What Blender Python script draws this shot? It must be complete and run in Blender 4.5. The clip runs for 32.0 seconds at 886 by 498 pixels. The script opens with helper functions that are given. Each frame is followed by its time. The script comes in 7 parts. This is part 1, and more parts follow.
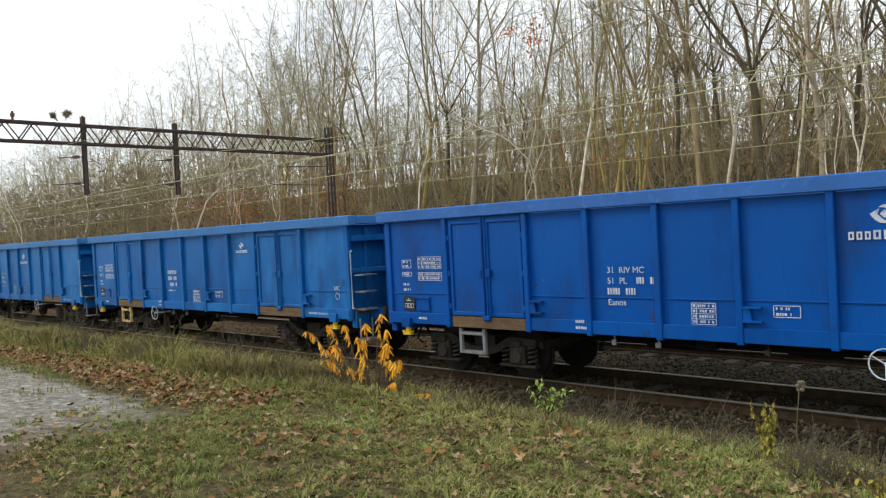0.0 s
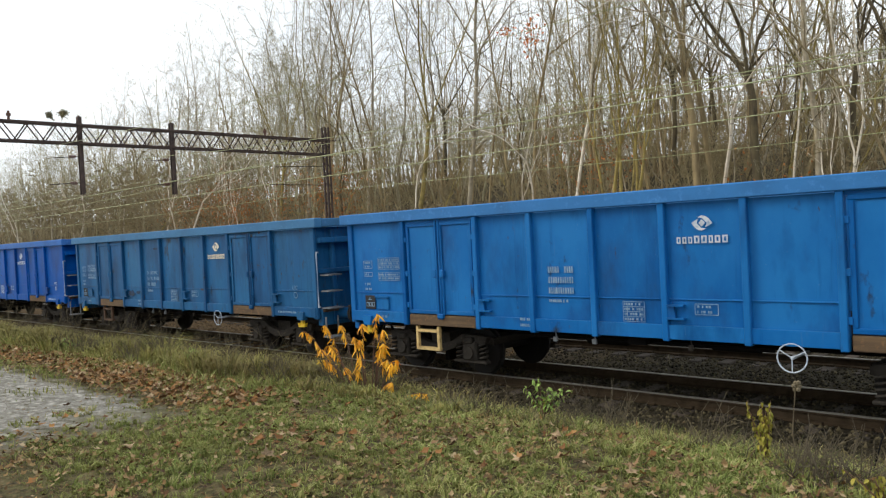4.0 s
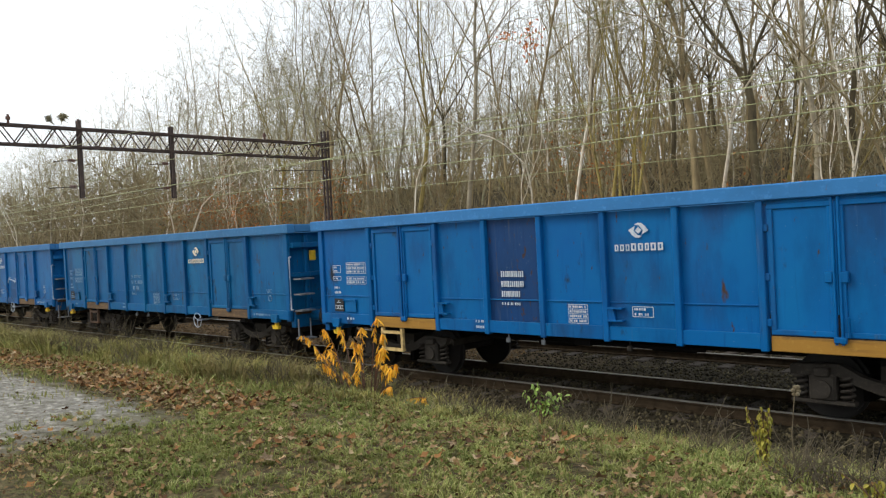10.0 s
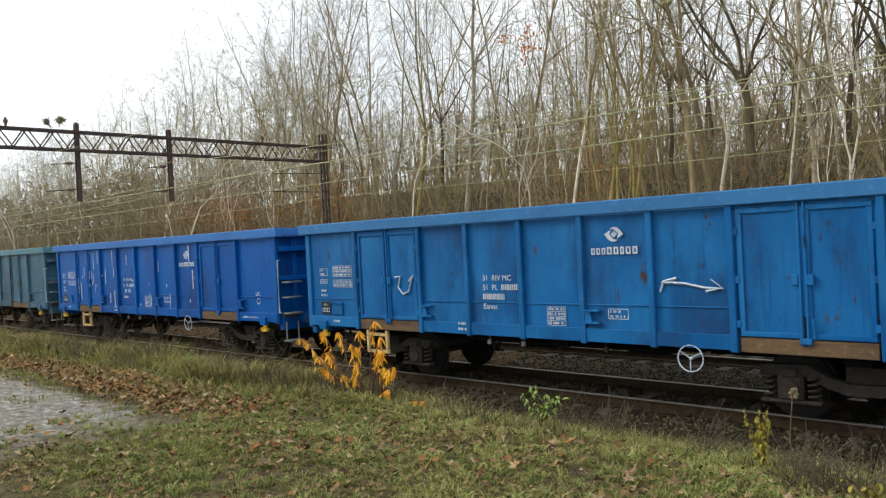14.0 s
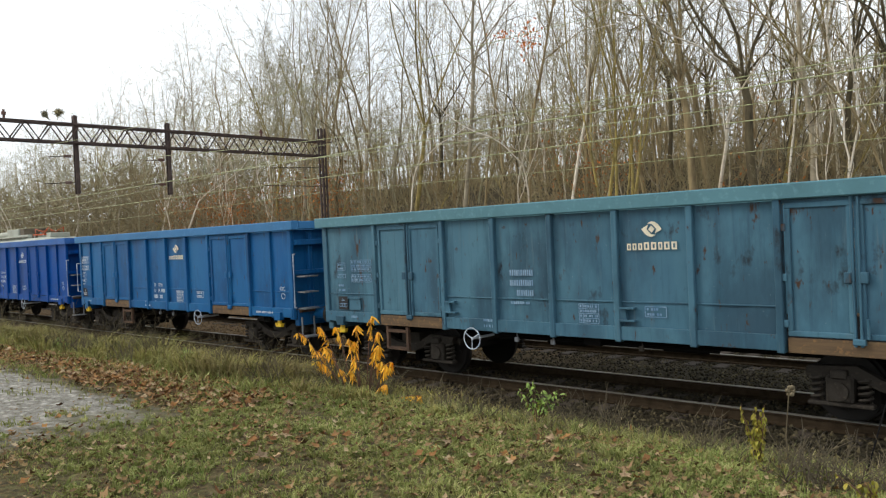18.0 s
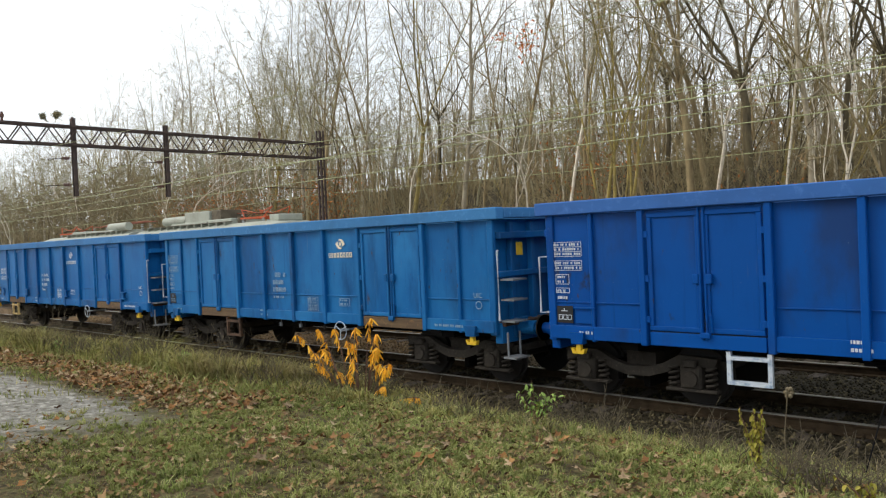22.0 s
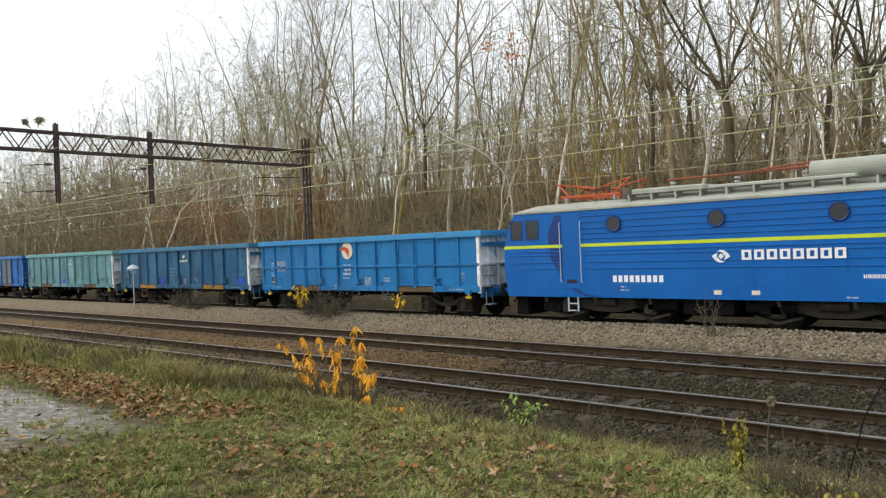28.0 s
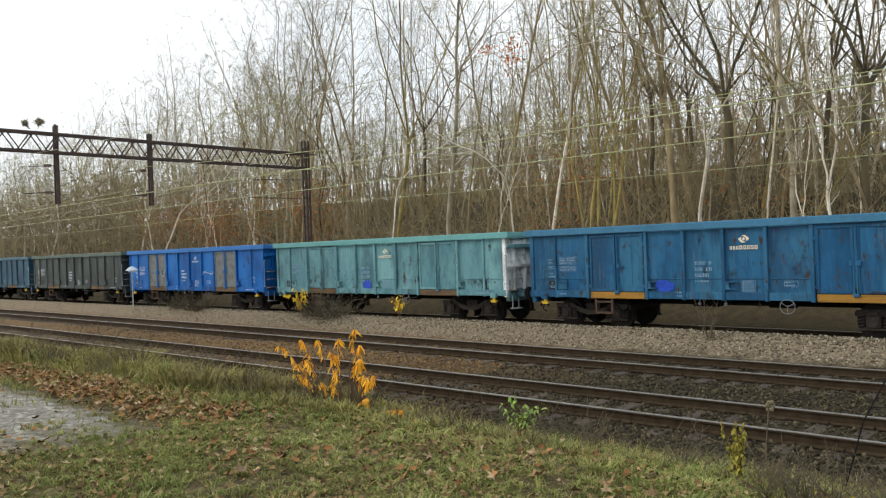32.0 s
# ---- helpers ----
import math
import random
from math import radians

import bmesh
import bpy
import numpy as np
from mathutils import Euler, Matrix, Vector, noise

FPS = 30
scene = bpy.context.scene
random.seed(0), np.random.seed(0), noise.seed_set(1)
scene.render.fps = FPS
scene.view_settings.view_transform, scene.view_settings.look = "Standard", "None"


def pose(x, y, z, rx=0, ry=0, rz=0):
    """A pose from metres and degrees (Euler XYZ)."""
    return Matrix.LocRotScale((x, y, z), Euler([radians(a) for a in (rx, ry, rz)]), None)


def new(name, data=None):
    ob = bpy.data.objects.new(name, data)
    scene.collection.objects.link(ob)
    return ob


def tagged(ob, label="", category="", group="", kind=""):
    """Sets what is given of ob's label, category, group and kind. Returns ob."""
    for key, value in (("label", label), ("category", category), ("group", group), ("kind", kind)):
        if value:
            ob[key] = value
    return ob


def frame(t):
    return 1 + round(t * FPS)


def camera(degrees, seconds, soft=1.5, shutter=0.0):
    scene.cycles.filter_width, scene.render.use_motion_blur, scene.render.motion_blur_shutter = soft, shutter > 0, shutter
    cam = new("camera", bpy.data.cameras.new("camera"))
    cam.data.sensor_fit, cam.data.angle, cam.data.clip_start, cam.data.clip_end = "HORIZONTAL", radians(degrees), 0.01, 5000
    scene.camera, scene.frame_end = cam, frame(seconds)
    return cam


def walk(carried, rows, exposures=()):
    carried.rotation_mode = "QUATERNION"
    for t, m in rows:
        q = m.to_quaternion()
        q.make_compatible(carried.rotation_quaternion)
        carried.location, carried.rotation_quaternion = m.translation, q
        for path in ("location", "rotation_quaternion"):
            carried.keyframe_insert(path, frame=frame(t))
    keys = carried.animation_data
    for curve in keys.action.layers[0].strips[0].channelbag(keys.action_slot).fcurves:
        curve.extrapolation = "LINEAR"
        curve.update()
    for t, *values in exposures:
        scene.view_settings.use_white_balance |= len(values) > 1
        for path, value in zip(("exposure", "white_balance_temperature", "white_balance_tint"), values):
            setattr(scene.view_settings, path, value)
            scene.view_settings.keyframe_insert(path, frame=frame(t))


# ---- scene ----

# ================= camera =================
EYE_Z = 2.69          # above rail level, which is z = 0; tracks run along x
cam = camera(58.86, 32.0, soft=1.25)
# seconds, turn to the left of the track's normal, tilt, roll, in degrees
VIEW = [
    (0.0, 44.11, -1.13, -3.01),
    (0.5, 44.12, -1.23, -2.95),
    (1.0, 44.10, -1.22, -2.92),
    (1.5, 44.06, -1.14, -3.00),
    (2.0, 44.03, -1.11, -2.88),
    (2.5, 43.98, -1.09, -2.90),
    (3.0, 43.95, -1.18, -3.11),
    (3.5, 43.90, -1.18, -3.01),
    (5.5, 43.87, -1.01, -2.92),
    (6.0, 43.94, -0.97, -2.98),
    (6.5, 44.04, -1.02, -2.95),
    (7.0, 43.99, -0.99, -2.92),
    (7.5, 43.92, -1.01, -2.92),
    (8.0, 43.92, -1.02, -2.94),
    (8.5, 43.90, -1.04, -2.72),
    (9.0, 43.90, -0.97, -2.84),
    (9.5, 43.86, -0.90, -2.89),
    (10.0, 43.81, -0.84, -2.91),
    (10.5, 43.73, -0.83, -2.95),
    (11.0, 43.77, -0.81, -2.83),
    (11.5, 43.73, -0.81, -2.79),
    (12.0, 43.66, -0.72, -2.87),
    (12.5, 43.64, -0.64, -2.87),
    (13.0, 43.65, -0.67, -2.79),
    (13.5, 43.70, -0.64, -2.92),
    (14.0, 43.65, -0.63, -2.93),
    (14.5, 43.60, -0.67, -2.83),
    (16.5, 43.56, -0.88, -2.80),
    (17.0, 43.56, -0.96, -2.75),
    (17.5, 43.56, -0.97, -2.56),
    (18.0, 43.54, -0.98, -2.54),
    (18.5, 43.59, -0.92, -2.52),
    (19.0, 43.58, -0.92, -2.48),
    (19.5, 43.59, -0.96, -2.55),
    (20.0, 43.55, -1.00, -2.61),
    (20.5, 43.54, -1.02, -2.57),
    (21.0, 43.51, -0.96, -2.48),
    (21.5, 43.46, -0.88, -2.45),
    (22.0, 43.42, -0.84, -2.58),
    (22.5, 43.37, -0.82, -2.59),
    (23.0, 43.30, -0.78, -2.52),
    (23.5, 43.21, -0.72, -2.51),
    (24.0, 43.01, -0.57, -2.44),
    (24.5, 42.81, -0.53, -2.39),
    (25.0, 42.54, -0.51, -2.33),
    (25.5, 42.32, -0.49, -2.37),
    (27.5, 42.31, -0.28, -2.35),
    (28.0, 42.31, -0.27, -2.32),
    (28.5, 42.34, -0.26, -2.28),
    (29.0, 42.37, -0.22, -2.26),
    (29.5, 42.35, -0.16, -2.21),
    (30.0, 42.30, -0.12, -2.20),
    (30.5, 42.27, -0.06, -2.15),
    (31.0, 42.24, -0.07, -2.16),
    (31.5, 42.24, -0.07, -2.18),
    (32.0, 42.25, -0.05, -2.09),
]
walk(cam, [(t, pose(0, 0, EYE_Z, 90 + p, 0, y) @ pose(0, 0, 0, 0, 0, r)) for t, y, p, r in VIEW],
     exposures=[(0.0, 0.5), (32.0, 0.5)])

# ================= light =================
world = bpy.data.worlds.new("overcast_sky")
scene.world = world
world.use_nodes = True
wn, wl = world.node_tree.nodes, world.node_tree.links
wn.clear()
sky = wn.new("ShaderNodeTexSky")
sky.sky_type, sky.sun_disc = "NISHITA", False
SUN_ELEVATION, SUN_AZIMUTH = radians(38), radians(235)
sky.sun_elevation, sky.sun_rotation = SUN_ELEVATION, SUN_AZIMUTH
sky.air_density, sky.dust_density, sky.ozone_density = 1.0, 3.0, 1.0
sky_bg, cloud_bg = wn.new("ShaderNodeBackground"), wn.new("ShaderNodeBackground")
sky_bg.inputs["Strength"].default_value = 0.10
cloud_bg.inputs["Color"].default_value = (0.91, 0.96, 1.0, 1)
cloud_bg.inputs["Strength"].default_value = 0.95
wmix, wout = wn.new("ShaderNodeMixShader"), wn.new("ShaderNodeOutputWorld")
wcoord, wnoise, wramp = wn.new("ShaderNodeTexCoord"), wn.new("ShaderNodeTexNoise"), wn.new("ShaderNodeMapRange")
wnoise.inputs["Scale"].default_value, wnoise.inputs["Detail"].default_value = 1.6, 5
wramp.inputs["From Min"].default_value, wramp.inputs["From Max"].default_value = 0.3, 0.62
wramp.inputs["To Min"].default_value, wramp.inputs["To Max"].default_value = 0.62, 1.0
wl.new(wcoord.outputs["Generated"], wnoise.inputs["Vector"])
wl.new(wnoise.outputs["Fac"], wramp.inputs["Value"])
wl.new(wramp.outputs["Result"], wmix.inputs["Fac"])
wl.new(sky.outputs["Color"], sky_bg.inputs["Color"])
wl.new(sky_bg.outputs["Background"], wmix.inputs[1])
wl.new(cloud_bg.outputs["Background"], wmix.inputs[2])
wl.new(wmix.outputs["Shader"], wout.inputs["Surface"])

sun_data = bpy.data.lights.new("sun", "SUN")
sun_data.energy, sun_data.angle, sun_data.color = 1.15, radians(18), (1.0, 0.93, 0.80)
sun = new("sun", sun_data)
sun.rotation_euler = (radians(90) - SUN_ELEVATION, 0, radians(180) - SUN_AZIMUTH)


# ================= materials =================
def srgb(r, g, b):
    return tuple(((c / 255) / 12.92 if c < 10 else ((c / 255 + 0.055) / 1.055) ** 2.4) for c in (r, g, b))


def material(name, base, rough=0.7, metal=0.0, vary=(), bump=0.0, bump_scale=30.0, island=0.0, random_tint=0.0, spec=0.4, translucent=0.0):
    """A principled surface. vary: (scale, colour, low, high[, stretch]) layers of noise over the base."""
    m = bpy.data.materials.new(name)
    m.use_nodes = True
    n, l = m.node_tree.nodes, m.node_tree.links
    b = n["Principled BSDF"]
    b.inputs["Roughness"].default_value, b.inputs["Metallic"].default_value = rough, metal
    b.inputs["Specular IOR Level"].default_value = spec
    co = n.new("ShaderNodeTexCoord")
    rgb = n.new("ShaderNodeRGB")
    rgb.outputs[0].default_value = (*base, 1)
    col = rgb.outputs[0]
    for layer in vary:
        scale, colour, low, high = layer[:4]
        tex, ramp, mix = n.new("ShaderNodeTexNoise"), n.new("ShaderNodeMapRange"), n.new("ShaderNodeMix")
        tex.inputs["Scale"].default_value, tex.inputs["Detail"].default_value = scale, 6
        tex.inputs["Roughness"].default_value = 0.62
        mp = n.new("ShaderNodeMapping")
        if len(layer) > 4:
            mp.inputs["Scale"].default_value = layer[4]
        info = n.new("ShaderNodeObjectInfo")
        shift = n.new("ShaderNodeVectorMath")
        shift.operation = "SCALE"
        shift.inputs[0].default_value = (37.0, 19.0, 53.0)
        l.new(info.outputs["Random"], shift.inputs["Scale"])
        l.new(shift.outputs[0], mp.inputs["Location"])
        l.new(co.outputs["Object"], mp.inputs["Vector"])
        l.new(mp.outputs[0], tex.inputs["Vector"])
        ramp.inputs["From Min"].default_value, ramp.inputs["From Max"].default_value = low, high
        l.new(tex.outputs["Fac"], ramp.inputs["Value"])
        mix.data_type = "RGBA"
        l.new(ramp.outputs["Result"], mix.inputs[0])
        l.new(col, mix.inputs[6])
        mix.inputs[7].default_value = (*colour, 1)
        col = mix.outputs[2]
    if island or random_tint:
        hsv = n.new("ShaderNodeHueSaturation")
        span = n.new("ShaderNodeMapRange")
        amount = island or random_tint
        if island:
            src = n.new("ShaderNodeNewGeometry").outputs["Random Per Island"]
        else:
            src = n.new("ShaderNodeObjectInfo").outputs["Random"]
        span.inputs["To Min"].default_value, span.inputs["To Max"].default_value = 1 - amount, 1 + amount
        l.new(src, span.inputs["Value"])
        l.new(span.outputs["Result"], hsv.inputs["Value"])
        l.new(col, hsv.inputs["Color"])
        col = hsv.outputs["Color"]
    l.new(col, b.inputs["Base Color"])
    if bump:
        tex, bp = n.new("ShaderNodeTexNoise"), n.new("ShaderNodeBump")
        tex.inputs["Scale"].default_value, tex.inputs["Detail"].default_value = bump_scale, 5
        bp.inputs["Strength"].default_value, bp.inputs["Distance"].default_value = bump, 0.02
        l.new(co.outputs["Object"], tex.inputs["Vector"])
        l.new(tex.outputs["Fac"], bp.inputs["Height"])
        l.new(bp.outputs["Normal"], b.inputs["Normal"])
    return m


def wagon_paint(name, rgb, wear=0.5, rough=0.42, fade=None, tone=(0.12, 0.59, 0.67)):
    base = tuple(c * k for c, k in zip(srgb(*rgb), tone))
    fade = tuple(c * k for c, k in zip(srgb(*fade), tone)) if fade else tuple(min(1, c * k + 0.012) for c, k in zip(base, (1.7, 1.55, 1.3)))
    dark = tuple(c * 0.55 for c in base)
    bare, soot = srgb(72, 54, 43), srgb(40, 42, 46)
    layers = [(0.45, fade, 0.36, 0.62, (1, 1, 0.6)), (1.3, dark, 0.56 - 0.08 * wear, 0.80 - 0.08 * wear, (1, 1, 0.3)),
              (0.8, tuple(0.55 * a + 0.45 * b for a, b in zip(base, soot)), 0.55 - 0.07 * wear, 0.70 - 0.04 * wear, (1, 1, 0.45)),
              (4.5, dark, 0.62 - 0.10 * wear, 0.95 - 0.12 * wear, (2.4, 2.4, 0.14)),
              (7.0, tuple(0.6 * a + 0.05 for a in fade), 0.68 - 0.10 * wear, 0.86 - 0.12 * wear, (1.8, 1.8, 0.12)),
              (1.9, soot, 0.68 - 0.09 * wear, 0.76 - 0.06 * wear, (1.2, 1.2, 0.7)),
              (3.1, bare, 0.70 - 0.07 * wear, 0.76 - 0.07 * wear, (1, 1, 0.35)),
              (11.0, bare, 0.70 - 0.08 * wear, 0.76 - 0.08 * wear, (1, 1, 0.4)),
              (30.0, srgb(150, 160, 165), 0.70 - 0.03 * wear, 0.78)]
    return material(name, base, rough, vary=layers, bump=0.10, bump_scale=2.2, random_tint=0.05, spec=0.14)


RUSTY = material("rusty_steel", srgb(88, 66, 50), 0.85, vary=[(3, srgb(58, 44, 36), 0.4, 0.7), (22, srgb(120, 84, 56), 0.55, 0.8)], bump=0.2)
RAIL_SIDE = material("rail_rust", srgb(66, 55, 42), 0.9, vary=[(6, srgb(46, 38, 28), 0.4, 0.7)], bump=0.15, spec=0.08)
RAIL_HEAD = material("rail_head_polished", srgb(160, 157, 152), 0.45, 0.8, vary=[(12, srgb(160, 152, 146), 0.5, 0.85, (0.3, 3, 1))])
BOGIE = material("bogie_grime", srgb(54, 50, 45), 0.85, spec=0.2, vary=[(4, srgb(40, 35, 31), 0.45, 0.7), (18, srgb(84, 76, 66), 0.55, 0.8)], bump=0.2)
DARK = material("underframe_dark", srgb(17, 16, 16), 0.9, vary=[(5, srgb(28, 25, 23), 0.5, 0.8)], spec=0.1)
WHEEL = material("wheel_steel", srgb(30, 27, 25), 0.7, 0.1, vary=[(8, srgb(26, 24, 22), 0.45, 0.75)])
TYRE = material("wheel_tread", srgb(130, 126, 124), 0.32, 0.9, vary=[(9, srgb(90, 84, 80), 0.5, 0.8)])
WHITE = material("white_paint", srgb(196, 204, 212), 0.6, vary=[(14, srgb(120, 146, 176), 0.5, 0.72), (3, srgb(140, 160, 184), 0.5, 0.8)])
WORN_WHITE = material("worn_white_stencil", srgb(132, 160, 184), 0.7, vary=[(11, srgb(92, 128, 160), 0.45, 0.68), (2.5, srgb(84, 122, 158), 0.5, 0.7)])
CREAM = material("cream_emblem", srgb(222, 214, 190), 0.6, vary=[(10, srgb(180, 176, 160), 0.5, 0.8)])
YELLOW = material("yellow_paint", srgb(214, 178, 40), 0.55, vary=[(9, srgb(150, 116, 40), 0.5, 0.8)])
BLACK = material("black_plate", srgb(24, 25, 28), 0.6, vary=[(9, srgb(48, 48, 50), 0.5, 0.8)])
STEP_PAINT = material("step_paint", srgb(206, 178, 120), 0.6, vary=[(8, srgb(120, 92, 58), 0.5, 0.75)])
SILL_YELLOW = material("door_sill_ochre", srgb(158, 116, 44), 0.8, vary=[(3, srgb(110, 78, 40), 0.5, 0.75, (0.3, 1, 4)), (14, srgb(176, 136, 60), 0.55, 0.8)], bump=0.2)
WOOD_SILL = material("door_sill_wood", srgb(104, 84, 60), 0.85, vary=[(3, srgb(74, 58, 46), 0.4, 0.7, (0.3, 1, 4)), (14, srgb(150, 112, 70), 0.55, 0.8)], bump=0.2)
GALV = material("galvanised_wire", srgb(178, 182, 134), 0.55, 0.1, vary=[(6, srgb(140, 146, 104), 0.4, 0.7)])
GANTRY = material("gantry_brown_steel", srgb(82, 68, 62), 0.75, vary=[(3, srgb(56, 48, 45), 0.4, 0.7), (15, srgb(104, 78, 60), 0.6, 0.85)], bump=0.1)
CERAMIC = material("insulator_ceramic", srgb(96, 62, 48), 0.3)


# ================= mesh helpers =================
def bm_box(bm, x0, x1, y0, y1, z0, z1, bevel=0.0):
    m = Matrix.Translation(((x0 + x1) / 2, (y0 + y1) / 2, (z0 + z1) / 2)) @ Matrix.Diagonal((x1 - x0, y1 - y0, z1 - z0, 1))
    made = bmesh.ops.create_cube(bm, size=1, matrix=m)
    if bevel:
        edges = list({e for v in made["verts"] for e in v.link_edges})
        bmesh.ops.bevel(bm, geom=edges, offset=bevel, segments=1, affect="EDGES")


def bm_tube(bm, points, radius, sides=6, closed=False):
    """A tube through points; radius one number or one a point."""
    pts = [Vector(p) for p in points]
    rad = radius if hasattr(radius, "__len__") else [radius] * len(pts)
    rings, count = [], len(pts)
    for i, p in enumerate(pts):
        a = pts[i - 1] if (i or closed) else p
        b = pts[(i + 1) % count] if (i < count - 1 or closed) else p
        d = (b - a).normalized()
        side = d.cross(Vector((0, 0, 1)))
        side = side.normalized() if side.length > 0.05 else Vector((1, 0, 0))
        up = side.cross(d).normalized()
        rings.append([bm.verts.new(p + rad[i] * (math.cos(2 * math.pi * k / sides) * side + math.sin(2 * math.pi * k / sides) * up)) for k in range(sides)])
    for i in range(count if closed else count - 1):
        r, s = rings[i], rings[(i + 1) % count]
        for k in range(sides):
            bm.faces.new((r[k], r[(k + 1) % sides], s[(k + 1) % sides], s[k]))
    if not closed:
        bm.faces.new(rings[0][::-1])
        bm.faces.new(rings[-1])


def bm_disc(bm, centre, axis, radius, depth, sides=20, r2=None):
    rot = Vector((0, 0, 1)).rotation_difference(Vector(axis)).to_matrix().to_4x4()
    bmesh.ops.create_cone(bm, cap_ends=True, segments=sides, radius1=radius, radius2=radius if r2 is None else r2, depth=depth,
                          matrix=Matrix.Translation(centre) @ rot)


def bm_prism(bm, outline, y0, y1):
    """An (x, z) outline pushed from y0 to y1."""
    a = [bm.verts.new((x, y0, z)) for x, z in outline]
    b = [bm.verts.new((x, y1, z)) for x, z in outline]
    bm.faces.new(a)
    bm.faces.new(b[::-1])
    for i in range(len(a)):
        j = (i + 1) % len(a)
        bm.faces.new((a[i], b[i], b[j], a[j]))


def mesh_of(name, bm, mat):
    bmesh.ops.recalc_face_normals(bm, faces=bm.faces)
    me = bpy.data.meshes.new(name)
    bm.to_mesh(me)
    bm.free()
    me.materials.append(mat)
    return me


def part(name, bm, mat, parent, label=""):
    ob = new(name, bm if isinstance(bm, bpy.types.Mesh) else mesh_of(name, bm, mat))
    ob.parent = parent
    if label:
        ob["label"] = label
    return ob


def part_of(name, mat, parent, build, *args, label=""):
    bm = bmesh.new()
    build(bm, *args)
    return part(name, bm, mat, parent, label)


def box_part(name, mat, parent, dims, bevel=0.0, label=""):
    return part_of(name, mat, parent, bm_box, *dims, bevel, label=label)


def raw_mesh(name, verts, faces, mat):
    me = bpy.data.meshes.new(name)
    me.from_pydata(verts, [], faces)
    me.materials.append(mat)
    me.update()
    return me


TEXTS = {}


def lettering(text, size):
    """A flat mesh of the words, standing in the xz plane and facing -y, its lower left corner at 0."""
    if (text, size) not in TEXTS:
        cu = bpy.data.curves.new("words", "FONT")
        cu.body, cu.size, cu.extrude = text, size, 0.002
        ob = new("words", cu)
        bpy.context.view_layer.update()
        me = bpy.data.meshes.new_from_object(ob.evaluated_get(bpy.context.evaluated_depsgraph_get()))
        bpy.data.objects.remove(ob)
        me.transform(Matrix.Rotation(radians(90), 4, "X"))
        TEXTS[text, size] = me
    return TEXTS[text, size].copy()

# ================= ground, tracks =================
TRACK_1, TRACK_2, TRACK_3 = 11.90, 16.32, 22.65


def smooth(a, b, x):
    t = min(1, max(0, (x - a) / (b - a)))
    return t * t * (3 - 2 * t)


PROFILE = [(-400, 1.3), (-20, 1.15), (0, 1.0), (4, 0.86), (6, 0.66), (7.5, 0.36), (8.8, 0.0), (9.8, -0.20), (10.5, -0.185), (18.3, -0.20), (19.0, 0.02),
           (19.7, 0.24), (20.3, 0.22), (21.0, -0.22), (24.5, -0.26), (26, -0.42), (28, 0.7), (31, 2.2), (36, 4.2), (45, 6.0), (60, 8.0), (80, 9.8), (110, 11.5), (160, 14), (400, 20), (2500, 30)]


def ground_z(x, y):
    z = PROFILE[-1][1]
    for (a, za), (b, zb) in zip(PROFILE, PROFILE[1:]):
        if a <= y <= b:
            z = za + (zb - za) * (y - a) / (b - a)
            break
    rough = 0.02 + 0.05 * smooth(9.5, 6, y) + 0.5 * smooth(28, 45, y) + 1.2 * smooth(45, 90, y)
    return z + rough * noise.noise((x * 0.35, y * 0.35, 0)) + 0.012 * noise.noise((x * 2.3, y * 2.3, 5)) * (1 if y < 30 else 0)


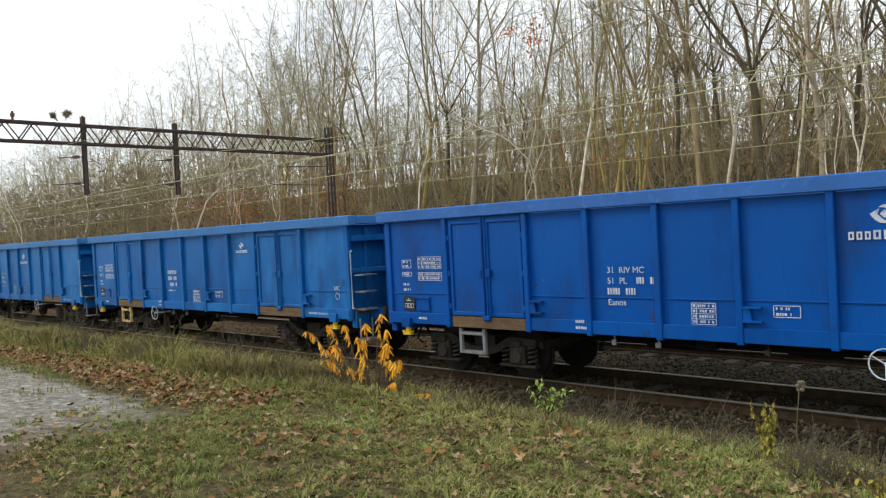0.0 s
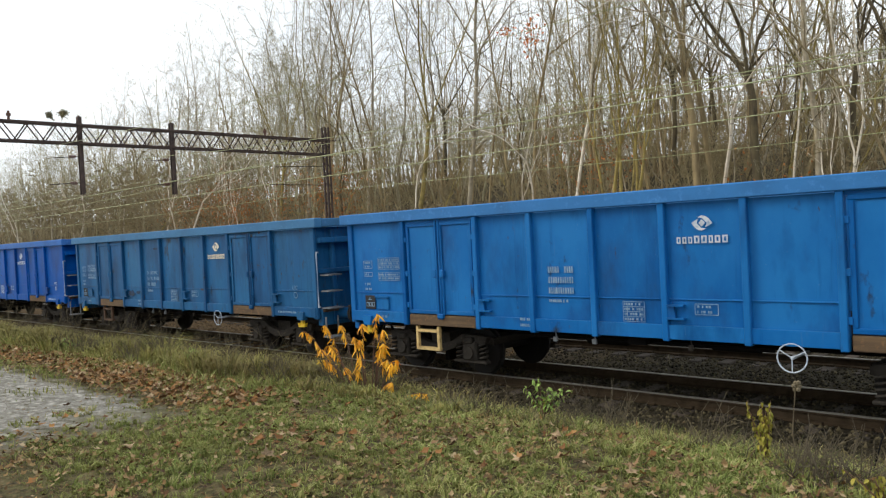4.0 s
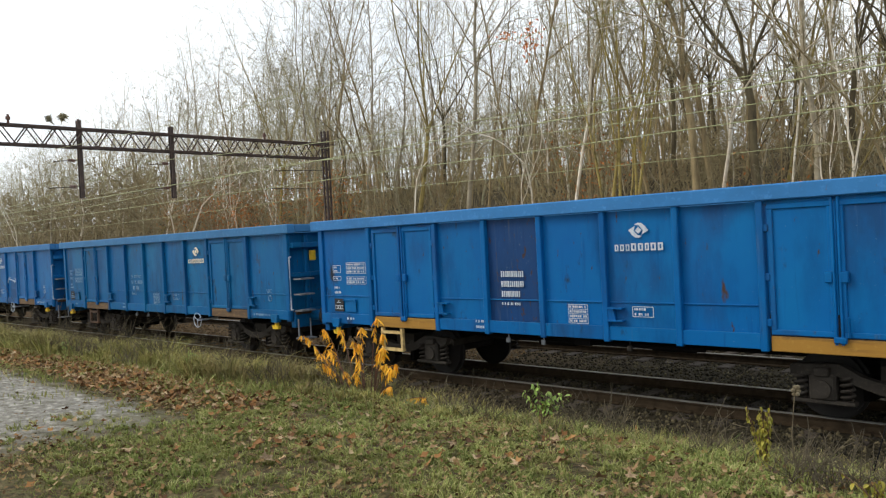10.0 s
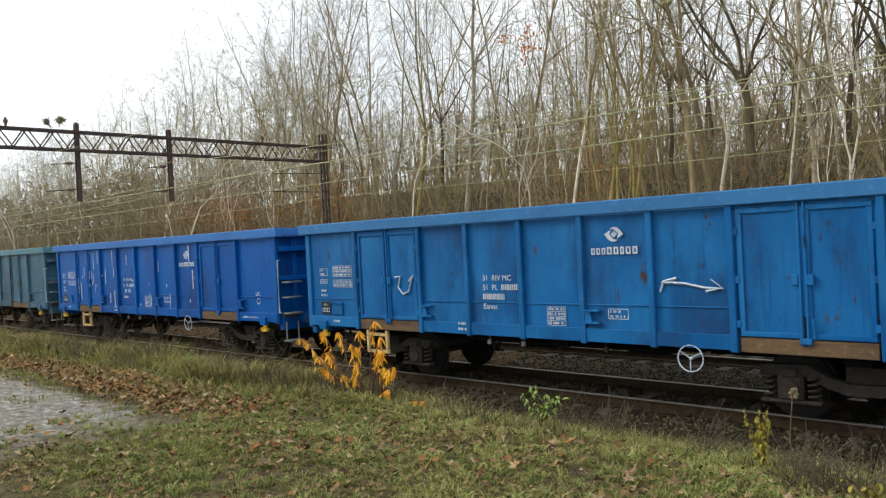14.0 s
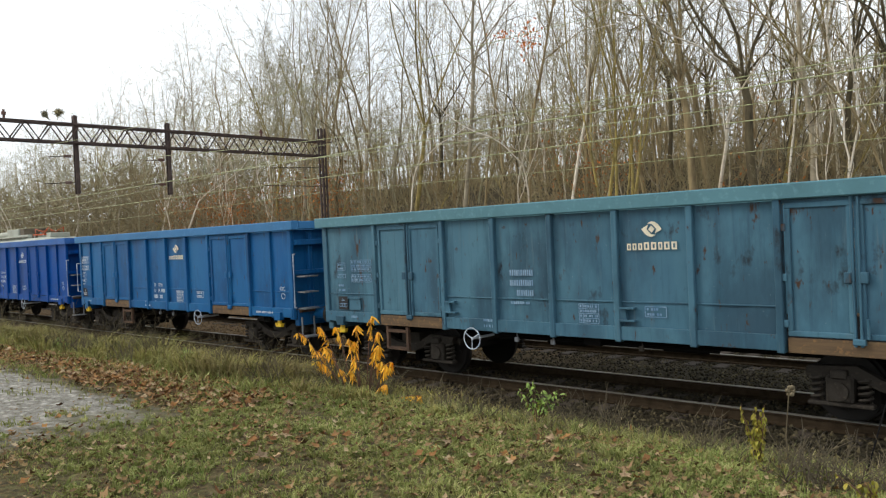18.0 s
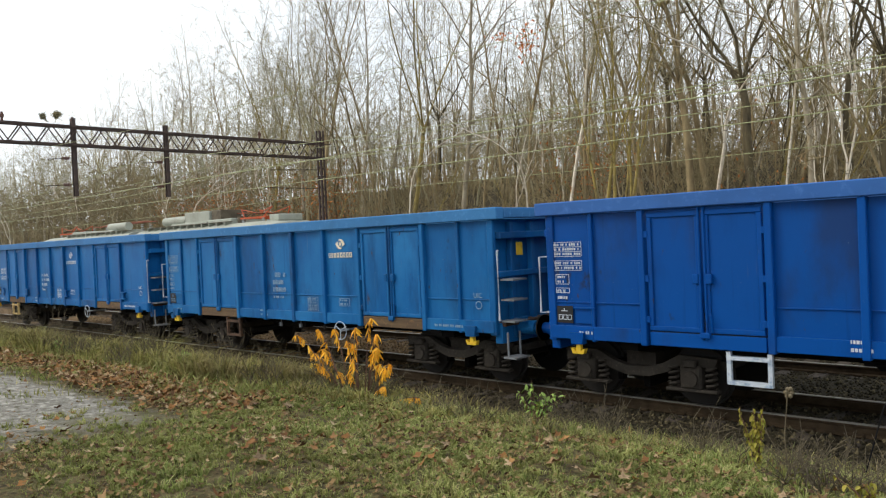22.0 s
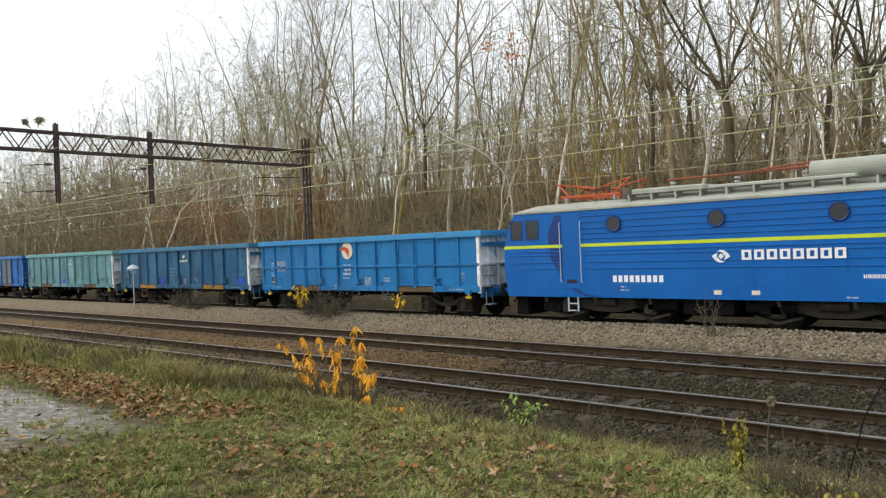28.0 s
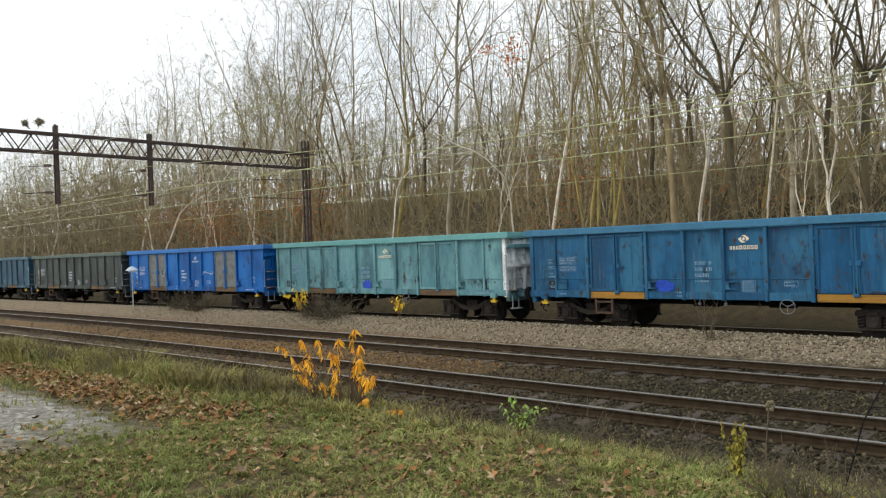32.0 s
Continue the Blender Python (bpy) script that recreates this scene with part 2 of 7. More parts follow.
def ground_material():
    m = material("ground_soil", srgb(92, 86, 70), 0.95)
    n, l = m.node_tree.nodes, m.node_tree.links
    b = n["Principled BSDF"]
    b.inputs["Specular IOR Level"].default_value = 0.15
    co = n.new("ShaderNodeTexCoord")
    sep = n.new("ShaderNodeSeparateXYZ")
    l.new(co.outputs["Object"], sep.inputs[0])

    def noise_node(scale, detail=6, rough=0.6):
        t = n.new("ShaderNodeTexNoise")
        t.inputs["Scale"].default_value, t.inputs["Detail"].default_value, t.inputs["Roughness"].default_value = scale, detail, rough
        l.new(co.outputs["Object"], t.inputs["Vector"])
        return t.outputs["Fac"]

    def ramp(value, a, b_, lo=0.0, hi=1.0):
        r = n.new("ShaderNodeMapRange")
        r.inputs["From Min"].default_value, r.inputs["From Max"].default_value = a, b_
        r.inputs["To Min"].default_value, r.inputs["To Max"].default_value = lo, hi
        l.new(value, r.inputs["Value"])
        return r.outputs["Result"]

    def math_node(op, a, b_):
        k = n.new("ShaderNodeMath")
        k.operation = op
        for i, v in enumerate((a, b_)):
            if isinstance(v, (int, float)):
                k.inputs[i].default_value = v
            else:
                l.new(v, k.inputs[i])
        return k.outputs[0]

    def mix(f, a, b_):
        k = n.new("ShaderNodeMix")
        k.data_type = "RGBA"
        l.new(f, k.inputs[0])
        for i, v in ((6, a), (7, b_)):
            if isinstance(v, tuple):
                k.inputs[i].default_value = (*v, 1)
            else:
                l.new(v, k.inputs[i])
        return k.outputs[2]

    big, mid, fine = noise_node(0.5), noise_node(3.2), noise_node(26, 8, 0.7)
    stones = n.new("ShaderNodeTexVoronoi")
    stones.inputs["Scale"].default_value = 19
    l.new(co.outputs["Object"], stones.inputs["Vector"])
    stone_hue = n.new("ShaderNodeSeparateColor")
    l.new(stones.outputs["Color"], stone_hue.inputs[0])
    clod = noise_node(9, 5, 0.6)
    soil = mix(ramp(mid, 0.35, 0.65), srgb(104, 94, 66), srgb(80, 82, 46))
    soil = mix(ramp(clod, 0.42, 0.62), soil, srgb(58, 50, 34))
    soil = mix(ramp(fine, 0.5, 0.7), soil, srgb(126, 104, 72))
    ballast = mix(stone_hue.outputs[0], srgb(36, 33, 25), srgb(68, 62, 46))
    ballast = mix(ramp(big, 0.4, 0.65), ballast, srgb(52, 45, 32))
    rusty = mix(stone_hue.outputs[2], srgb(82, 64, 44), srgb(130, 106, 74))
    rusty = mix(ramp(mid, 0.5, 0.75), rusty, srgb(100, 78, 52))
    ballast = mix(ramp(math_node("ADD", sep.outputs["X"], math_node("MULTIPLY", big, 8.0)), -4.0, -14.0), ballast, rusty)
    gravel = mix(stone_hue.outputs[1], srgb(94, 84, 70), srgb(142, 128, 106))
    gravel = mix(ramp(mid, 0.5, 0.7), gravel, srgb(124, 110, 88))
    forest = mix(ramp(mid, 0.35, 0.65), srgb(80, 72, 54), srgb(60, 56, 43))
    forest = mix(ramp(fine, 0.5, 0.72), forest, srgb(98, 78, 54))
    path = mix(ramp(mid, 0.4, 0.7), srgb(148, 145, 138), srgb(114, 111, 103))
    path = mix(ramp(fine, 0.45, 0.65), path, srgb(108, 102, 88))
    path = mix(ramp(clod, 0.52, 0.64), path, srgb(172, 168, 158))
    path = mix(ramp(clod, 0.42, 0.34), path, srgb(92, 88, 72))
    path = mix(ramp(big, 0.52, 0.62), path, srgb(104, 100, 78))
    wob = math_node("MULTIPLY", math_node("SUBTRACT", mid, 0.5), 1.6)
    y = math_node("ADD", sep.outputs["Y"], wob)
    verge = mix(stone_hue.outputs[1], srgb(88, 80, 66), srgb(146, 134, 110))
    verge = mix(ramp(clod, 0.48, 0.64), verge, srgb(84, 74, 52))
    shift = ramp(sep.outputs["X"], -4.0, -11.0, 0.0, 1.4)
    yv = math_node("SUBTRACT", y, shift)
    col = mix(ramp(yv, 7.0, 7.8), soil, verge)
    col = mix(ramp(y, 9.0, 9.6), col, ballast)
    col = mix(ramp(y, 18.1, 18.7), col, gravel)
    col = mix(ramp(y, 20.7, 21.3), col, ballast)
    col = mix(ramp(y, 25.0, 26.5), col, forest)
    # the beaten gravel path beside the grass
    off = math_node("ABSOLUTE", math_node("SUBTRACT", math_node("ADD", sep.outputs["Y"], wob), 3.0), 0.0)
    across = ramp(off, 1.45, 0.95)
    along = ramp(math_node("ADD", sep.outputs["X"], math_node("MULTIPLY", wob, 1.4)), -7.7, -8.9)
    col = mix(math_node("MULTIPLY", across, along), col, path)
    l.new(col, b.inputs["Base Color"])
    bp = n.new("ShaderNodeBump")
    bp.inputs["Strength"].default_value, bp.inputs["Distance"].default_value = 0.8, 0.03
    l.new(math_node("ADD", stones.outputs["Distance"], fine), bp.inputs["Height"])
    l.new(bp.outputs["Normal"], b.inputs["Normal"])
    return m


def steps(*spans):
    out = []
    for a, b, d in spans:
        k = max(1, round((b - a) / d))
        out += [a + (b - a) * i / k for i in range(k)]
    return out + [spans[-1][1]]


xs = steps((-2500, -400, 300), (-400, -120, 20), (-120, -40, 2.5), (-40, -16, 0.8), (-16, 4, 0.22), (4, 40, 3), (40, 400, 40), (400, 2500, 300))
ys = steps((-400, -20, 60), (-20, 1, 2), (1, 12, 0.22), (12, 27, 0.35), (27, 60, 1.2), (60, 120, 6), (120, 400, 40), (400, 2500, 300))
GV = [(x, y, ground_z(x, y)) for y in ys for x in xs]
NX = len(xs)
GF = [(j * NX + i, j * NX + i + 1, (j + 1) * NX + i + 1, (j + 1) * NX + i) for j in range(len(ys) - 1) for i in range(NX - 1)]
ground = new("ground", raw_mesh("ground", GV, GF, ground_material()))
for poly in ground.data.polygons:
    poly.use_smooth = True
tagged(ground, "grassy trackside ground with ballast and leaf-covered forest slope", "ground", kind="structure")

SLEEPER = material("sleeper_dark_concrete", srgb(70, 61, 52), 0.9, vary=[(5, srgb(50, 43, 37), 0.4, 0.7)], bump=0.2, random_tint=0.2)
sl_bm = bmesh.new()
bm_box(sl_bm, -0.13, 0.13, -1.3, 1.3, -0.3, -0.176, 0.02)
SLEEPER_MESH = mesh_of("sleeper", sl_bm, SLEEPER)
CLIP_BM = bmesh.new()
bm_box(CLIP_BM, -0.07, 0.07, -0.13, 0.13, -0.172, -0.135, 0.012)
CLIP_MESH = mesh_of("rail_chair", CLIP_BM, RAIL_SIDE)


def railway_track(centre, label):
    track = tagged(new("railway_track"), label, "railway track", "parallel railway tracks", "structure")
    track.location = (0, centre, 0)
    web = [(-0.075, -0.172), (0.075, -0.172), (0.075, -0.155), (0.012, -0.135), (0.012, -0.045), (0.036, -0.035), (0.036, -0.012), (-0.036, -0.012),
           (-0.036, -0.035), (-0.012, -0.045), (-0.012, -0.135), (-0.075, -0.155)]
    for side in (-0.745, 0.745):
        bm = bmesh.new()
        bm_prism(bm, web, -600, 300)
        bm.transform(Matrix.Rotation(radians(-90), 4, "Z"))
        bm.transform(Matrix.Translation((0, side, 0)))
        rail = part("rail", bm, RAIL_SIDE, track)
        part_of("rail_head", RAIL_HEAD, rail, bm_box, -600, 300, side - 0.034, side + 0.034, -0.012, 0.0, label="polished running surface")
    for i in range(100):
        x = -54 + i * 0.62
        s = new("sleeper", SLEEPER_MESH)
        s.parent, s.location = track, (x, 0, 0.008 * math.sin(i * 2.1))
        for side in (-0.745, 0.745):
            if centre < 20 and x > -32:
                c = new("rail_chair", CLIP_MESH)
                c.parent, c.location = s, (0, side, 0)
    return track


railway_track(TRACK_1, "rusty steel rails on sleepers in dark brown ballast")
railway_track(TRACK_2, "empty middle track with polished rails in brown ballast")
railway_track(TRACK_3, "far track beside a pale gravel berm")

# ================= wagons =================
HALF, TOP = 1.53, 3.17


def inscription(parent, mat, kind, x, z, y=-1.473, w=0.6, rows=4, seed=0):
    """Painted marks on a wagon side: thin bars for what cannot be read."""
    rnd = random.Random(seed)
    bm = bmesh.new()

    def bars(x0, x1, z0, h):
        at = x0
        while at < x1 - 0.02:
            k = min(rnd.choice((0.018, 0.026, 0.034)), x1 - at)
            bm_box(bm, at, at + k, y - 0.002, y, z0, z0 + h)
            at += k + rnd.choice((0.012, 0.012, 0.04))

    def line(x0, x1, z0, z1):
        bm_box(bm, x0, x1, y - 0.002, y, z0, z1)

    if kind == "table":
        h = rows * 0.075
        for i in range(rows + 1):
            line(x, x + w, z + i * 0.075 - 0.004, z + i * 0.075 + 0.004)
        for i in range(rows):
            bars(x + 0.02, x + w - 0.02, z + i * 0.075 + 0.02, 0.036)
        for e in (x, x + w * 0.2, x + w):
            line(e - 0.004, e + 0.004, z, z + h)
    elif kind == "lines":
        for i in range(rows):
            bars(x, x + w * (1 - 0.25 * (i % 2)), z + i * 0.10, 0.045)
    elif kind == "number":
        for i in range(rows):
            at = x
            for k in (0.09, 0.05, 0.09, 0.09, 0.09, 0.09):
                if rnd.random() < 0.9 and at + k < x + w + 0.01:
                    line(at, at + k * 0.35, z + i * 0.17, z + i * 0.17 + 0.1)
                    line(at + k * 0.55, at + k * 0.8, z + i * 0.17, z + i * 0.17 + 0.1)
                at += k
    elif kind == "frame":
        h = rows * 0.075
        for a in (z, z + h):
            line(x, x + w, a - 0.005, a + 0.005)
        for a in (x, x + w):
            line(a - 0.005, a + 0.005, z, z + h)
        for i in range(rows):
            bars(x + 0.03, x + w - 0.03 - 0.08 * rnd.random(), z + 0.02 + i * 0.075, 0.035)
    part("marking", bm, mat, parent, "white stencilled markings")


def write_on(parent, text, size, mat, x, y, z):
    """One line of stencilled words along a wagon side."""
    me = lettering(text, size)
    me.materials.append(mat)
    part("stencilled_line", me, None, parent).location = (x, y, z)


def glyph(bm, x, z, w, h, y):
    """A hollow block in place of a letter."""
    bm_box(bm, x, x + w * 0.28, y - 0.003, y, z, z + h)
    bm_box(bm, x + w * 0.64, x + w * 0.92, y - 0.003, y, z, z + h)
    for a in (z, z + h * 0.78):
        bm_box(bm, x + w * 0.28, x + w * 0.64, y - 0.003, y, a, a + h * 0.22)


def emblem(parent, x, z, size, y, mat, words=True):
    """Two swooshes round a small diamond, with a row of letter-like shapes under it."""
    root = None
    for k in (1, -1):
        lobe_line = [(-0.20, 0.26), (-0.02, 0.34), (0.16, 0.32), (0.33, 0.20), (0.50, -0.02), (0.36, -0.10), (0.16, -0.20), (0.24, 0.0), (0.16, 0.08), (0.03, 0.22)]
        bm = bmesh.new()
        bm_prism(bm, [(x + k * p * size * 0.50, z - 0.04 + k * q * size * 0.50) for p, q in lobe_line], y - 0.003, y)
        if k == 1:
            bm_prism(bm, [(x + p * size * 0.08, z - 0.04 + q * size * 0.08) for p, q in ((-1, 0), (0, 1), (1, 0), (0, -1))], y - 0.003, y)
        lobe = part("emblem" if root is None else "swoosh", bm, mat, parent if root is None else root, "pale eye-shaped swoosh emblem" if root is None else "")
        root = root or lobe
    if words:
        w = size * 1.25
        at = x - w / 2
        for i, k in enumerate((0.10, 0.10, 0.10, 0.13, 0.13, 0.10, 0.13, 0.13)):
            bm = bmesh.new()
            glyph(bm, at, z - size * 0.52, k * w * 0.84, size * (0.17 if i > 2 else 0.15), y)
            part("letter_bar", bm, mat, root)
            at += k * w * 0.84 + w * 0.03


def spring(bm, x, y, z0, z1, r=0.075, turns=4):
    pts = []
    for i in range(turns * 7 + 1):
        a = 2 * math.pi * i / 7
        pts.append((x + r * math.cos(a), y + r * math.sin(a), z0 + (z1 - z0) * i / (turns * 7)))
    bm_tube(bm, pts, (z1 - z0) / turns * 0.3, 4)


BOGIE_MESHES = {}


def bogie_meshes():
    if BOGIE_MESHES:
        return BOGIE_MESHES
    bm = bmesh.new()      # cast side frame, bowed between the axle boxes
    for y0, y1 in ((-1.10, -0.96), (0.96, 1.10)):
        out = [(-1.25, 0.62), (-0.74, 0.64), (-0.44, 0.50), (-0.2, 0.43), (0.2, 0.43), (0.44, 0.50), (0.74, 0.64), (1.25, 0.62), (1.30, 0.76), (0.70, 0.79), (0.42, 0.64),
               (0.18, 0.575), (-0.18, 0.575), (-0.42, 0.64), (-0.70, 0.79), (-1.30, 0.76)]
        bm_prism(bm, out, y0, y1)
    bm_box(bm, -0.25, 0.25, -0.96, 0.96, 0.5, 0.78)
    for x in (-1.3, 1.3):
        bm_box(bm, x - 0.06, x + 0.06, -0.98, 0.98, 0.6, 0.72)
    BOGIE_MESHES["side_frame"] = mesh_of("side_frame", bm, BOGIE)
    bm = bmesh.new()      # axle box with its lugs
    bm_box(bm, -0.17, 0.17, -1.16, -0.98, 0.30, 0.66, 0.03)
    bm_disc(bm, (0, -1.17, 0.46), (0, 1, 0), 0.12, 0.05, 14)
    bm_box(bm, -0.40, 0.40, -1.15, -1.0, 0.26, 0.31, 0.01)
    bm_box(bm, -0.10, 0.10, -1.19, -1.0, 0.62, 0.74, 0.02)
    BOGIE_MESHES["axle_box"] = mesh_of("axle_box", bm, BOGIE)
    bm = bmesh.new()
    spring(bm, 0, -1.07, 0.31, 0.63)
    BOGIE_MESHES["coil_spring"] = mesh_of("coil_spring", bm, BOGIE)
    bm = bmesh.new()
    for s in (-1, 1):
        bm_disc(bm, (0, s * 0.745, 0), (0, 1, 0), 0.445, 0.10, 28)
        bm_disc(bm, (0, s * 0.69, 0), (0, 1, 0), 0.485, 0.03, 28)
        bm_disc(bm, (0, s * 0.80, 0), (0, 1, 0), 0.14, 0.1, 12)
    bm_disc(bm, (0, 0, 0), (0, 1, 0), 0.08, 2.0, 10)
    for k in range(4):
        a = k * math.pi / 2
        bm_box(bm, math.cos(a) * 0.29 - 0.03, math.cos(a) * 0.29 + 0.03, -0.81, -0.79, math.sin(a) * 0.29 - 0.03, math.sin(a) * 0.29 + 0.03)
    BOGIE_MESHES["wheelset"] = mesh_of("wheelset", bm, WHEEL)
    bm = bmesh.new()
    for s in (-1, 1):
        bm_disc(bm, (0, s * 0.745, 0), (0, 1, 0), 0.452, 0.085, 28)
    BOGIE_MESHES["tread"] = mesh_of("tread", bm, TYRE)
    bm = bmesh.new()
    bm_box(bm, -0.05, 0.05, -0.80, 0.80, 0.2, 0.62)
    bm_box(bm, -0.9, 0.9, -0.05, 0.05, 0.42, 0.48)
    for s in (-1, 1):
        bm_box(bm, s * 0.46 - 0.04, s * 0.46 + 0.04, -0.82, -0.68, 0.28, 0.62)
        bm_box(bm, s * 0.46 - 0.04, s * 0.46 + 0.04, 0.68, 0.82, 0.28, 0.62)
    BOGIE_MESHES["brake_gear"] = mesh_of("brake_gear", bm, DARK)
    return BOGIE_MESHES


WHEELSETS = []


def bogie(parent, x, train):
    m = bogie_meshes()
    root = part("bogie", m["side_frame"], None, parent, "grimy cast-steel bogie frame")
    root.location = (x, 0, 0)
    part("brake_gear", m["brake_gear"], None, root)
    for s in (-0.9, 0.9):
        for flip in (0, 180):
            for nm, dx in (("axle_box", 0), ("coil_spring", -0.29), ("coil_spring", 0.29)):
                o = part(nm, m[nm], None, root)
                o.matrix_basis = pose(s + dx, 0, 0, 0, 0, flip)
        w = part("wheelset", m["wheelset"], None, root, "solid steel wheels on one axle")
        w.location = (s, 0, 0.46)
        WHEELSETS.append((w, s, train))
    return root


def buffer_pair(parent, paint, x, way, reach=0.52):
    for y in (-0.87, 0.87):
        bm = bmesh.new()
        bm_box(bm, min(x, x + way * 0.03), max(x, x + way * 0.03), y - 0.2, y + 0.2, 0.88, 1.22, 0.01)
        bm_disc(bm, (x + way * 0.2, y, 1.05), (1, 0, 0), 0.125, 0.36, 16)
        bm_disc(bm, (x + way * (reach - 0.12), y, 1.05), (1, 0, 0), 0.095, 0.26, 14)
        b = part("buffer", bm, paint, parent)
        part_of("buffer_plate", BOGIE, b, bm_disc, (x + way * reach, y, 1.05), (1, 0, 0), 0.23, 0.03, 20, None, label="greasy round buffer plate")
    bm = bmesh.new()
    bm_box(bm, min(x, x + way * 0.35), max(x, x + way * 0.35), -0.06, 0.06, 0.95, 1.1, 0.02)
    bm_tube(bm, [(x + way * 0.3, 0, 1.0), (x + way * 0.42, 0, 0.72), (x + way * 0.3, 0, 0.55)], 0.035, 6)
    part("coupling", bm, DARK, parent, "screw coupling")
    bm = bmesh.new()
    bm_tube(bm, [(x, -0.35, 0.95), (x + way * 0.18, -0.38, 0.75), (x + way * 0.28, -0.4, 0.5), (x + way * 0.12, -0.42, 0.42)], 0.022, 6)
    part("brake_hose", bm, DARK, parent, "black rubber brake hose")


def hook(x):
    """A rope hook: a yellow shank and two upturned horns."""
    bm = bmesh.new()
    bm_box(bm, x - 0.045, x + 0.045, -1.52, -1.45, 0.80, 0.96, 0.008)
    bm_prism(bm, [(x - 0.13, 0.85), (x - 0.10, 0.765), (x + 0.10, 0.765), (x + 0.13, 0.85), (x + 0.085, 0.84), (x + 0.06, 0.81), (x - 0.06, 0.81), (x - 0.085, 0.84)], -1.53, -1.45)
    return bm


STEP_GREY = material("step_grey_steel", srgb(120, 124, 128), 0.6, vary=[(8, srgb(80, 70, 62), 0.5, 0.75)])


# body length, door bay from p1 to p2 and its mirror, panels between the doors, extra end posts
LAYOUTS = {"long": (13.42, 1.83, 3.69, 5, ()), "short": (12.0, 1.88, 3.74, 4, (1.0,)), "old": (13.35, 2.35, 4.35, 4, (1.15,))}


